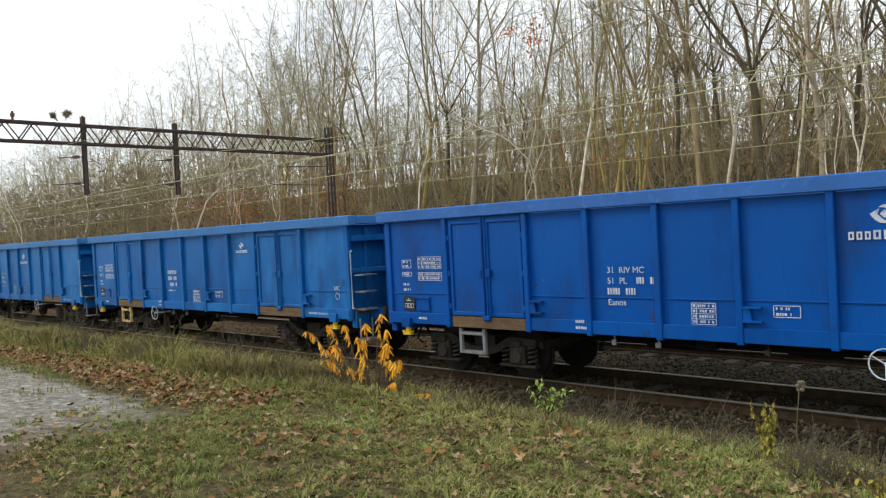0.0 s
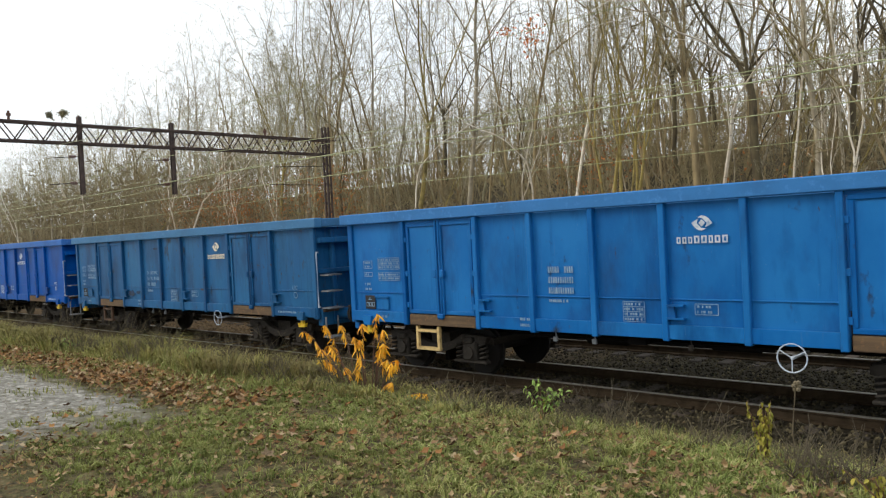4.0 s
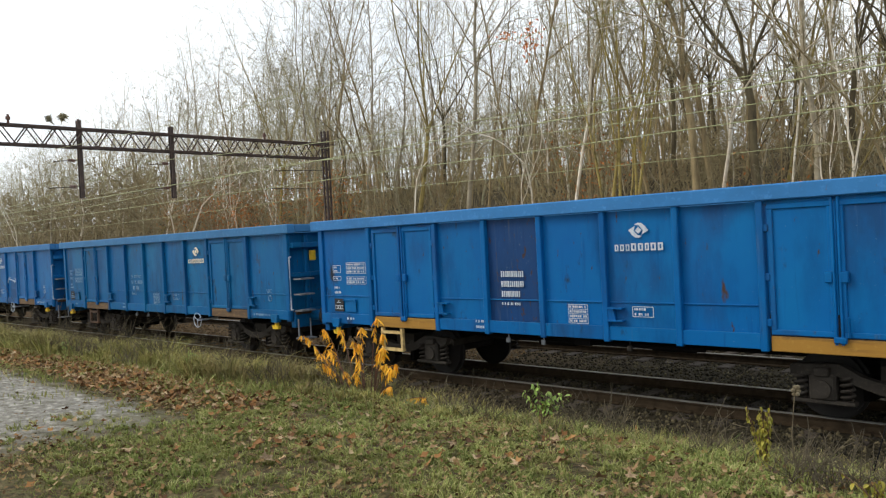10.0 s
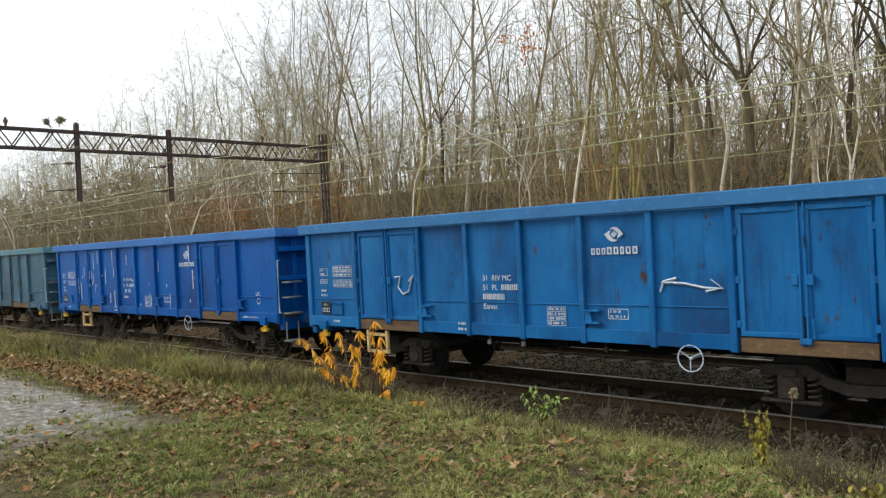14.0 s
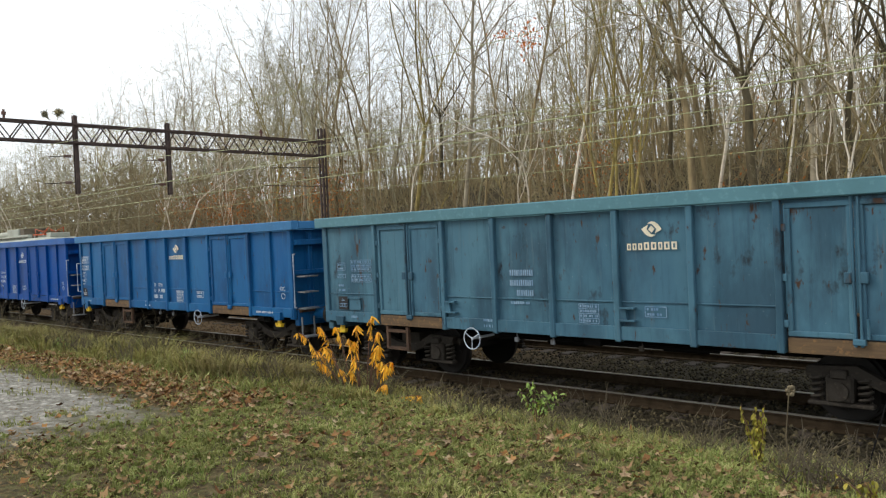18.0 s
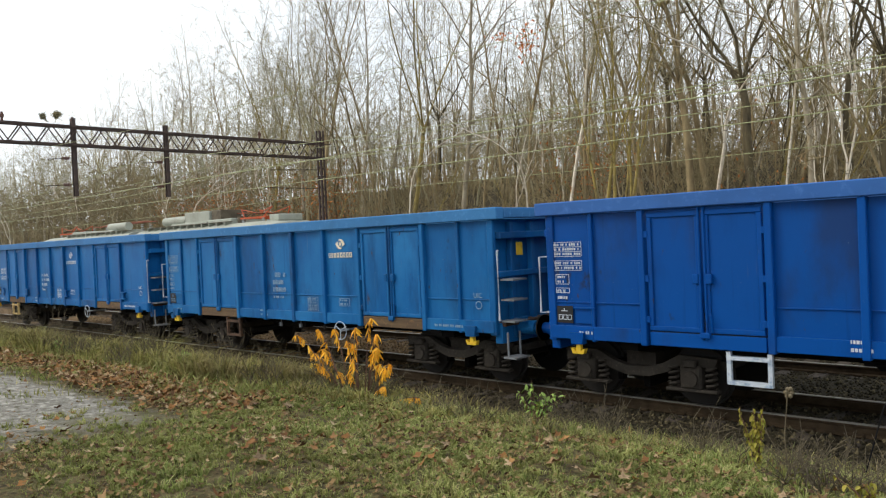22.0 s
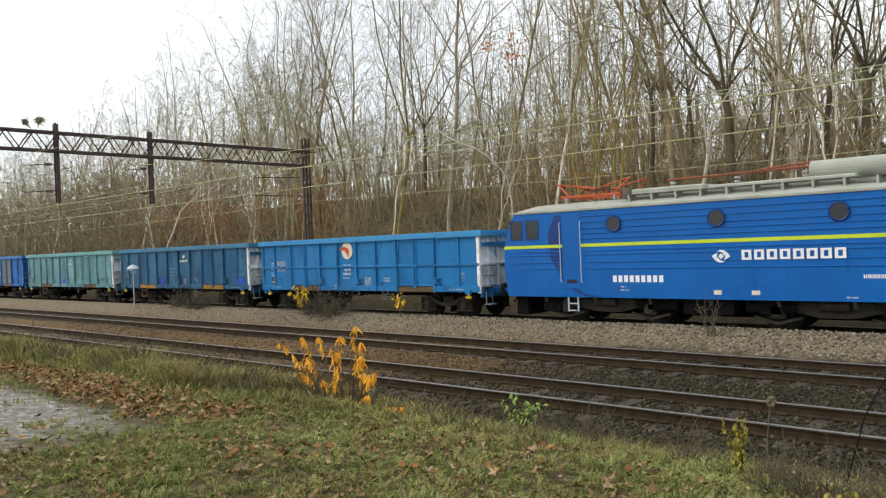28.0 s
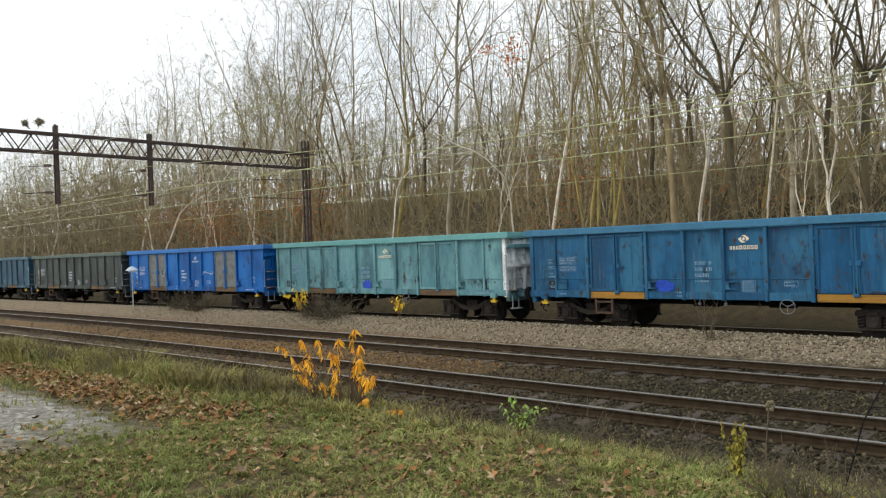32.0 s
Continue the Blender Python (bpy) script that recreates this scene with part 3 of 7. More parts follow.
def wagon(name_label, paint, train=0, lit_cap_paint=None, sill=WOOD_SILL, logo=None, step=STEP_PAINT, hooks=YELLOW, mid_rail=False,
          white_end=0, seed=0, word=None, wheel=True, grab=True, layout="long", words_mat=WHITE, door_paint=None, scrawl=0, flakes=0, patch=(), uic=0.95, stains=(), plate=0, smoky=None, last=False, drop=0.0):
    """An open high-sided bogie wagon: origin under its left body end at rail level, x along the track."""
    rnd = random.Random(seed)
    L, p1, p2, panels, outer = LAYOUTS[layout]
    w = tagged(new("open_wagon"), name_label, "freight wagon", "wagons of the near train" if train == 0 else "wagons of the far train")
    # chord and end top beams take the paler colour with top light in it
    cap = lit_cap_paint or paint
    grime = paint
    inner = [p2 + (L - 2 * p2) * i / panels for i in range(panels + 1)]
    posts = list(outer) + [p1] + inner + [L - p1] + [L - q for q in outer]
    bays = [(p1, inner[0]), (inner[-1], L - p1)]
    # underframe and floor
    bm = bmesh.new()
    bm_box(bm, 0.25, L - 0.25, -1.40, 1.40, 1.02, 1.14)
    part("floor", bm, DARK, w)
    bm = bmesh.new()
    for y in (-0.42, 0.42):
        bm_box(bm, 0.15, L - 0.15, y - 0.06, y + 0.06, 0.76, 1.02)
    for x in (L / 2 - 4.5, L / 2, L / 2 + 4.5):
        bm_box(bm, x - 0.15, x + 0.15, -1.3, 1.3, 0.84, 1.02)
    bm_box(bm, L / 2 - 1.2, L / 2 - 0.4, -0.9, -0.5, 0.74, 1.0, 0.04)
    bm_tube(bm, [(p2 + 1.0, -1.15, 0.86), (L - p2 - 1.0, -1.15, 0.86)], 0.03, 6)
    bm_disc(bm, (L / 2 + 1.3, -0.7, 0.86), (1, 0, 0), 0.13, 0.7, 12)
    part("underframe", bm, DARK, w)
    for k, x in enumerate((p2 + 1.55, p2 + 2.3, L / 2 + 0.9)):
        bm = bmesh.new()
        bm_tube(bm, [(x, -1.36, 1.0), (x + 0.02, -1.36, 0.90)], 0.012, 5)
        bm_box(bm, x - 0.03, x + 0.05, -1.39, -1.35, 0.82, 0.90, 0.006)
        part("change_lever", bm, STEP_GREY if k < 2 else BOGIE, w, "grey hanging brake change-over lever")
    for s, way in ((0.12, -1), (L - 0.12, 1)):
        part_of("headstock", paint, w, bm_box, min(s, s - way * 0.16), max(s, s - way * 0.16), -1.38, 1.38, 0.80, 1.16, 0.012)
        buffer_pair(w, paint, s, way, 0.66 if last and way < 0 else 0.52)
    # side walls
    for side in (-1, 1):
        segs = []
        edges = [0.2] + posts + [L - 0.2]
        for a, b in zip(edges, edges[1:]):
            if (a, b) in bays:
                continue
            bm = bmesh.new()
            n = 3
            sag = 0.018
            # slightly dished sheet between posts
            grid = []
            for i in range(n * 2 + 1):
                col = []
                for k in range(6):
                    x, z = a + (b - a) * i / (n * 2), 1.0 + (TOP - 0.22 - 1.0) * k / 5
                    d = sag * math.sin(math.pi * i / (n * 2)) * math.sin(math.pi * k / 5) * rnd.uniform(-0.6, 1.4)
                    col.append((bm.verts.new((x, side * (1.445 + d), z)), bm.verts.new((x, side * 1.40, z))))
                grid.append(col)
            for i in range(n * 2):
                for k in range(5):
                    for q in (0, 1):
                        bm.faces.new((grid[i][k][q], grid[i + 1][k][q], grid[i + 1][k + 1][q], grid[i][k + 1][q]))
            for f in bm.faces:
                f.smooth = True
            part("side_panel", bm, SMOKY if smoky is not None and a == inner[smoky] and side < 0 else paint, w)
            # lower flange under the panel
            part_of("lower_flange", paint, w, bm_box, a, b, side * 1.485 - 0.02, side * 1.485 + 0.02, 0.99, 1.20, 0.006)
        for a, b in bays:
            # double door: two leaves with raised frames, lock bars between, sill below
            part_of("door_sill", sill or paint, w, bm_box, a + 0.08, b - 0.08, side * 1.455 - 0.03, side * 1.455 + 0.03, 0.97, 1.17, 0.008, label="worn brown door sill" if sill else "")
            part_of("door_lintel", paint, w, bm_box, a, b, side * 1.445 - 0.025, side * 1.445 + 0.025, 2.91, TOP - 0.2)
            mid = (a + b) / 2
            for u, v in ((a + 0.09, mid - 0.03), (mid + 0.03, b - 0.09)):
                d = box_part("door_leaf", door_paint or paint, w, (u, v, side * 1.445 - 0.02, side * 1.445 + 0.02, 1.19, 2.91))
                bm = bmesh.new()
                o0, o1 = sorted((side * 1.463, side * 1.493))
                f = 0.07
                bm_box(bm, u, v, o0, o1, 1.19, 1.19 + f, 0.008)
                bm_box(bm, u, v, o0, o1, 2.91 - f, 2.91, 0.008)
                bm_box(bm, u, u + f, o0, o1, 1.19 + f, 2.91 - f, 0.008)
                bm_box(bm, v - f, v, o0, o1, 1.19 + f, 2.91 - f, 0.008)
                if mid_rail:
                    bm_box(bm, u + f, v - f, o0, o1, 1.95, 2.0)
                part("door_frame", bm, door_paint or paint, d)
                hx = u - 0.03 if u < mid - 0.1 else v + 0.03
                for z in (1.35, 1.95, 2.6):
                    part_of("hinge", paint, d, bm_box, hx - 0.045, hx + 0.045, side * 1.48 - 0.03, side * 1.48 + 0.03, z - 0.05, z + 0.05, 0.01)
            bm = bmesh.new()
            for dx in (-0.035, 0.04):
                bm_tube(bm, [(mid + dx, side * 1.50, 1.10), (mid + dx, side * 1.50, 2.95)], 0.02, 6)
            bm_box(bm, mid - 0.14, mid - 0.05, side * 1.50 - 0.03, side * 1.50 + 0.03, 1.88, 2.02, 0.01)
            bm_box(bm, mid + 0.05, mid + 0.14, side * 1.50 - 0.03, side * 1.50 + 0.03, 1.88, 2.02, 0.01)
            bm_box(bm, mid - 0.06, mid + 0.09, side * 1.50 - 0.035, side * 1.50 + 0.035, 1.12, 1.2, 0.01)
            bm_tube(bm, [(mid + 0.12, side * 1.5, 1.2), (mid + 0.12, side * 1.53, 1.45)], 0.018, 6)
            part("lock_bar", bm, paint, w)
        for i, x in enumerate(posts):
            bm = bmesh.new()
            thin = x < p1 or x > L - p1
            k = 0.035 if thin else 0.05
            y0, y1 = sorted((side * 1.40, side * (1.50 if thin else HALF)))
            bm_box(bm, x - k, x + k, y0, y1, 0.96, TOP - 0.2, 0.012)
            part("post", bm, paint, w)
            if side < 0 and layout != "short" and x in (inner[0], inner[-3], L - p1):
                bm = bmesh.new()
                for z in (1.28, 1.47):
                    bm_prism(bm, [(x + k, z), (x + k + 0.26, z), (x + k + 0.26, z + 0.025), (x + k, z + 0.025)], -1.56, -1.47)
                bm_prism(bm, [(x + k, 1.30), (x + k + 0.12, 1.30), (x + k + 0.09, 1.47), (x + k, 1.47)], -1.52, -1.47)
                part("stake_bracket", bm, paint, w)
        if side < 0 and not mid_rail:
            for a, b in ((0.2, p1 - 0.06), (p2 + 0.06, L - p2 - 0.06), (L - p1 + 0.06, L - 0.2)):
                part_of("weld_seam", paint, w, bm_box, a, b, -1.471, -1.44, 1.56, 1.578, 0.004)
        if mid_rail:
            y0, y1 = sorted((side * 1.47, side * 1.51))
            part_of("middle_rail", paint, w, bm_box, 0.2, L - 0.2, y0, y1, 1.93, 2.02, 0.008)
        y0, y1 = sorted((side * 1.36, side * 1.56))
        part_of("top_rail", cap, w, bm_box, 0.0, L, y0, y1, TOP - 0.21, TOP, 0.015, label="rounded top chord in worn paint, light from above painted in paler")
    # end walls, set back, with ribs
    for e, (x, way) in enumerate(((0.30, -1), (L - 0.30, 1))):
        end_mat = WHITE_WORN if white_end and way > 0 else grime
        bm = bmesh.new()
        bm_box(bm, x - 0.03, x + 0.03, -1.42, 1.42, 1.12, TOP - 0.2)
        end = part("end_wall", bm, end_mat, w)
        a, b = sorted((x + way * 0.03, x + way * 0.14))
        for y in (-0.95, -0.35, 0.35, 0.95):
            part_of("rib", end_mat, end, bm_box, a, b, y - 0.05, y + 0.05, 1.14, TOP - 0.25, 0.01)
        part_of("end_beam", end_mat, end, bm_box, a, b + 0.02, -1.44, 1.44, 1.95, 2.05, 0.01)
        a, b = sorted((x + way * 0.03, x + way * 0.24))
        part_of("end_header", paint, w, bm_box, a, b, -1.40, 1.40, 2.62, 2.74, 0.012)
        part_of("end_sill", RUSTY, w, bm_box, a, b, -1.36, 1.36, 1.10, 1.17, 0.01, label="rusty end platform")
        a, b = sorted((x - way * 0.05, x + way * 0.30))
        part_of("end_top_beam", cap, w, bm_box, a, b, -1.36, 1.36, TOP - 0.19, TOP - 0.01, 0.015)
        part_of("corner_post", end_mat if white_end and way > 0 else paint, w, bm_box, min(x, x + way * 0.14), max(x, x + way * 0.14), -1.49, -1.40, 0.95, TOP - 0.2, 0.012)
        part_of("corner_post", paint, w, bm_box, min(x, x + way * 0.14), max(x, x + way * 0.14), 1.40, 1.49, 0.95, TOP - 0.2, 0.012)
        if layout == "short" and way < 0:
            bm = bmesh.new()
            bm_tube(bm, [(0.20, -1.46, 2.30), (0.05, -1.54, 2.30), (0.05, -1.54, 1.40), (0.20, -1.46, 1.40)], 0.018, 6)
            part("grab_rail", bm, WHITE, w, "white-painted grab rail")
        if grab and way > 0:
            bm = bmesh.new()
            gx = L - 0.10
            bm_tube(bm, [(gx, -1.44, 2.42), (gx + 0.05, -1.52, 2.42), (gx + 0.05, -1.52, 1.22), (gx, -1.44, 1.22)], 0.018, 6)
            part("grab_rail", bm, WHITE, w, "white-painted grab rail")
            for z in (1.18, 1.55, 1.9):
                part_of("end_step", STEP_GREY, w, bm_box, L - 0.1, L + 0.18, -1.40, -1.02, z, z + 0.03, label="steel end footstep")
            bm = bmesh.new()
            bm_box(bm, L - 0.1, L + 0.18, -1.40, -1.02, 0.55, 0.58)
            bm_tube(bm, [(L + 0.0, -1.38, 0.56), (L + 0.0, -1.38, 1.0)], 0.02, 6)
            bm_tube(bm, [(L + 0.0, -1.05, 0.56), (L + 0.0, -1.05, 1.0)], 0.02, 6)
            part("hanging_step", bm, STEP_GREY, w, "hanging steel end step")
            if plate == 1:
                part_of("warning_plate", YELLOW, w, bm_box, L - 0.122, L - 0.114, -0.90, -0.72, 2.32, 2.55)
            elif plate == 2:
                bm = bmesh.new()
                bm_prism(bm, [(-0.08, 2.36), (0.08, 2.36), (0.0, 2.52)], -0.004, 0.004)
                bm.transform(Matrix.Translation((L - 0.118, -0.80, 0)) @ Matrix.Rotation(radians(90), 4, "Z"))
                part("warning_triangle", bm, YELLOW, w, "small yellow warning triangle")
    # steps under the first door, tie hooks, brake wheel
    sx = p1 + 0.24 if layout != "short" else p2 - 0.62
    bm = bmesh.new()
    for x in (sx, sx + 0.56):
        bm_box(bm, x - 0.03, x + 0.03, -1.46, -1.40, 0.50, 0.95)
    for z in (0.50, 0.84):
        bm_box(bm, sx, sx + 0.56, -1.47, -1.36, z, z + 0.05)
    part("footstep", bm, step, w, "hanging steel shunter's step")
    for x in (0.72, L - 0.72):
        h = part("tie_bracket", hook(x), hooks, w, "yellow-painted rope hook")
        bm = bmesh.new()
        bm_prism(bm, [(x - 0.13, 1.10), (x + 0.13, 1.10), (x + 0.10, 0.92), (x - 0.10, 0.92)], -1.56, -1.43)
        part("hook_plate", bm, paint, h)
    if wheel:
        hx = inner[-1] - 0.65 if wheel is True else inner[0] + 0.65
        bm = bmesh.new()
        bm_tube(bm, [(hx + 0.19 * math.cos(2 * math.pi * k / 18), -1.50, 0.84 + 0.19 * math.sin(2 * math.pi * k / 18)) for k in range(18)], 0.011, 5, closed=True)
        for k in range(3):
            a = 0.5 + k * 2 * math.pi / 3
            bm_tube(bm, [(hx, -1.50, 0.84), (hx + 0.18 * math.cos(a), -1.50, 0.84 + 0.18 * math.sin(a))], 0.008, 5)
        bm_tube(bm, [(hx, -1.50, 0.84), (hx, -0.9, 0.84)], 0.025, 6)
        part("brake_wheel", bm, WHITE if train == 0 else STEP_GREY, w, "white three-spoked handbrake wheel" if train == 0 else "grey three-spoked handbrake wheel")
    for x in (L / 2 - 4.5, L / 2 + 4.5):
        bogie(w, x, train)
    # markings on the camera's side
    f = -1.474
    ox = {"long": 0.0, "short": -0.30, "old": 0.25}[layout]
    tx = 1.06 + ox if layout != "short" else 0.20
    inscription(w, words_mat, "table", tx, 2.04 if ox >= 0 else 2.30, f, 0.62, 3, seed)
    inscription(w, words_mat, "table", tx, 1.82 if ox >= 0 else 2.08, f, 0.62, 2, seed + 9)
    inscription(w, words_mat, "frame", 0.62 + ox, 2.06 if ox >= 0 else 1.86, f, 0.25, 2, seed + 1)
    inscription(w, words_mat, "frame", 0.62 + ox, 1.90 if ox >= 0 else 1.72, f, 0.25, 1, seed + 10)
    inscription(w, words_mat, "lines", 0.64 + ox, 1.62, f, 0.22, 2, seed + 2)
    nx = p2 + (L - 2 * p2) / panels + 0.34
    if word:
        for k, text in enumerate(word):
            if text:
                write_on(w, text, 0.135, words_mat, nx, f, 1.95 - drop - 0.165 * k)
        inscription(w, words_mat, "number", nx, 1.62 - drop, f, 0.6, 1, seed + 3)
        inscription(w, words_mat, "number", nx + 0.42, 1.785 - drop, f, 0.34 if layout == "short" else 0.4, 1, seed + 11)
    else:
        inscription(w, words_mat, "number", nx, 1.62, f, 0.6, 3, seed + 3)
        inscription(w, words_mat, "lines", nx, 1.48, f, 0.4, 1, seed + 12)
    inscription(w, words_mat, "table", p2 + (L - 2 * p2) / panels * 2 + 0.5, 1.22, f, 0.36, 4, seed + 4)
    inscription(w, words_mat, "frame", p2 + (L - 2 * p2) / panels * 3 + 0.45, 1.36, f, 0.34, 2, seed + 13)
    inscription(w, words_mat, "lines", L - 1.62, 1.06, -1.508, 0.7, 1, seed + 6)
    inscription(w, words_mat, "lines", p2 + 0.95, 1.06, -1.508, 0.3, 2, seed + 8)
    inscription(w, words_mat, "lines", 1.05 + ox, 1.08, -1.508, 0.24, 1, seed + 7)
    px = 0.62 + ox
    part_of("notice_plate", BLACK, w, bm_box, px, px + 0.30, f - 0.004, f + 0.002, 1.24, 1.51, label="black notice plate")
    bm = bmesh.new()
    for i in range(3):
        a = px + 0.03 + i * 0.085
        for q in ((a, a + 0.075, 1.29, 1.30), (a, a + 0.075, 1.36, 1.37), (a, a + 0.01, 1.30, 1.36), (a + 0.065, a + 0.075, 1.30, 1.36)):
            bm_box(bm, q[0], q[1], f - 0.007, f - 0.004, q[2], q[3])
    bm_box(bm, px + 0.08, px + 0.20, f - 0.007, f - 0.004, 1.425, 1.437)
    bm_box(bm, px + 0.134, px + 0.146, f - 0.007, f - 0.004, 1.437, 1.475)
    part("plate_sign", bm, words_mat, w)
    bm = bmesh.new()
    bm_box(bm, px + 0.35, px + 0.70, f - 0.010, f + 0.002, 1.24, 1.48, 0.004)
    bm_box(bm, px + 0.33, px + 0.72, f - 0.045, f + 0.002, 1.475, 1.495)
    part("card_holder", bm, paint, w)
    write_on(w, "UIC", 0.125, words_mat, L - uic - 0.12, f, 1.60)
    bm = bmesh.new()
    bm_tube(bm, [(L - uic + 0.07 * math.cos(2 * math.pi * k / 14), f, 1.47 + 0.065 * math.sin(2 * math.pi * k / 14)) for k in range(14)], 0.008, 4, closed=True)
    part("ring_mark", bm, words_mat, w)
    if logo:
        emblem(w, p2 + (L - 2 * p2) * logo[1] / panels, 2.69, logo[2], f, logo[0])
    if scrawl:
        bm = bmesh.new()
        at = p2 + (L - 2 * p2) * (panels - 0.5) / panels
        bm_tube(bm, [(at - 0.22, f, 1.98), (at - 0.42, f, 1.93), (at - 0.48, f, 1.78), (at - 0.44, f, 1.92), (at - 0.1, f, 1.90), (at + 0.2, f, 1.84), (at + 0.46, f, 1.83), (at + 0.30, f, 1.96), (at + 0.46, f, 1.84), (at + 0.22, f, 1.79)], 0.02, 4)
        at = p2 - 0.42
        bm_tube(bm, [(at - 0.26, f - 0.02, 2.02), (at - 0.12, f - 0.02, 2.03), (at - 0.18, f - 0.02, 1.82), (at - 0.05, f - 0.02, 1.69), (at + 0.10, f - 0.02, 1.74), (at + 0.20, f - 0.02, 1.98), (at + 0.26, f - 0.02, 2.06), (at + 0.13, f - 0.02, 1.94)], 0.02, 4)
        part("chalk_scrawl", bm, WHITE, w, "white chalk scrawl")
    if flakes:
        bm = bmesh.new()
        for i in range(flakes):
            x = rnd.choice((rnd.uniform(p1, p2), rnd.uniform(p2, L - p2)))
            z, h = rnd.uniform(1.1, 2.5), rnd.choice((0.05, 0.08, 0.3, 0.5))
            bm_box(bm, x, x + rnd.uniform(0.015, 0.04), -1.50, -1.497, z, min(2.9, z + h))
        part("paint_streak", bm, WHITE, w, "white paint streaks")
    for at, z, width, height, mat in stains:
        bm = bmesh.new()
        ring = []
        for k in range(18):
            a = 2 * math.pi * k / 18
            r = rnd.uniform(0.6, 1.1)
            ring.append((at + width / 2 * r * math.cos(a), z + height / 2 * r * math.sin(a)))
        bm_prism(bm, ring[::-1], -1.4725, -1.466)
        part("scuff", bm, mat, w)
    for at, width, mat in patch:
        bm = bmesh.new()
        ring = []
        for k in range(16):
            a = 2 * math.pi * k / 16
            r = rnd.uniform(0.75, 1.1)
            ring.append((at + width / 2 + width / 2 * r * math.cos(a), 1.37 + 0.17 * r * math.sin(a) * (1.5 if math.sin(a) < 0 else 1)))
        bm_prism(bm, ring[::-1], -1.4765, -1.474)
        part("paint_patch", bm, mat, w)
    return w


WHITE_WORN = material("white_peeling_paint", srgb(240, 241, 240), 0.6, vary=[(3.5, srgb(120, 142, 156), 0.58, 0.64, (1, 1, 0.4)), (9, srgb(120, 96, 78), 0.60, 0.68), (2, srgb(176, 178, 176), 0.45, 0.65)], bump=0.1)
LIGHT_PATCH = material("blue_touch_up", srgb(26, 72, 190), 0.5, vary=[(6, srgb(20, 58, 150), 0.4, 0.7)])

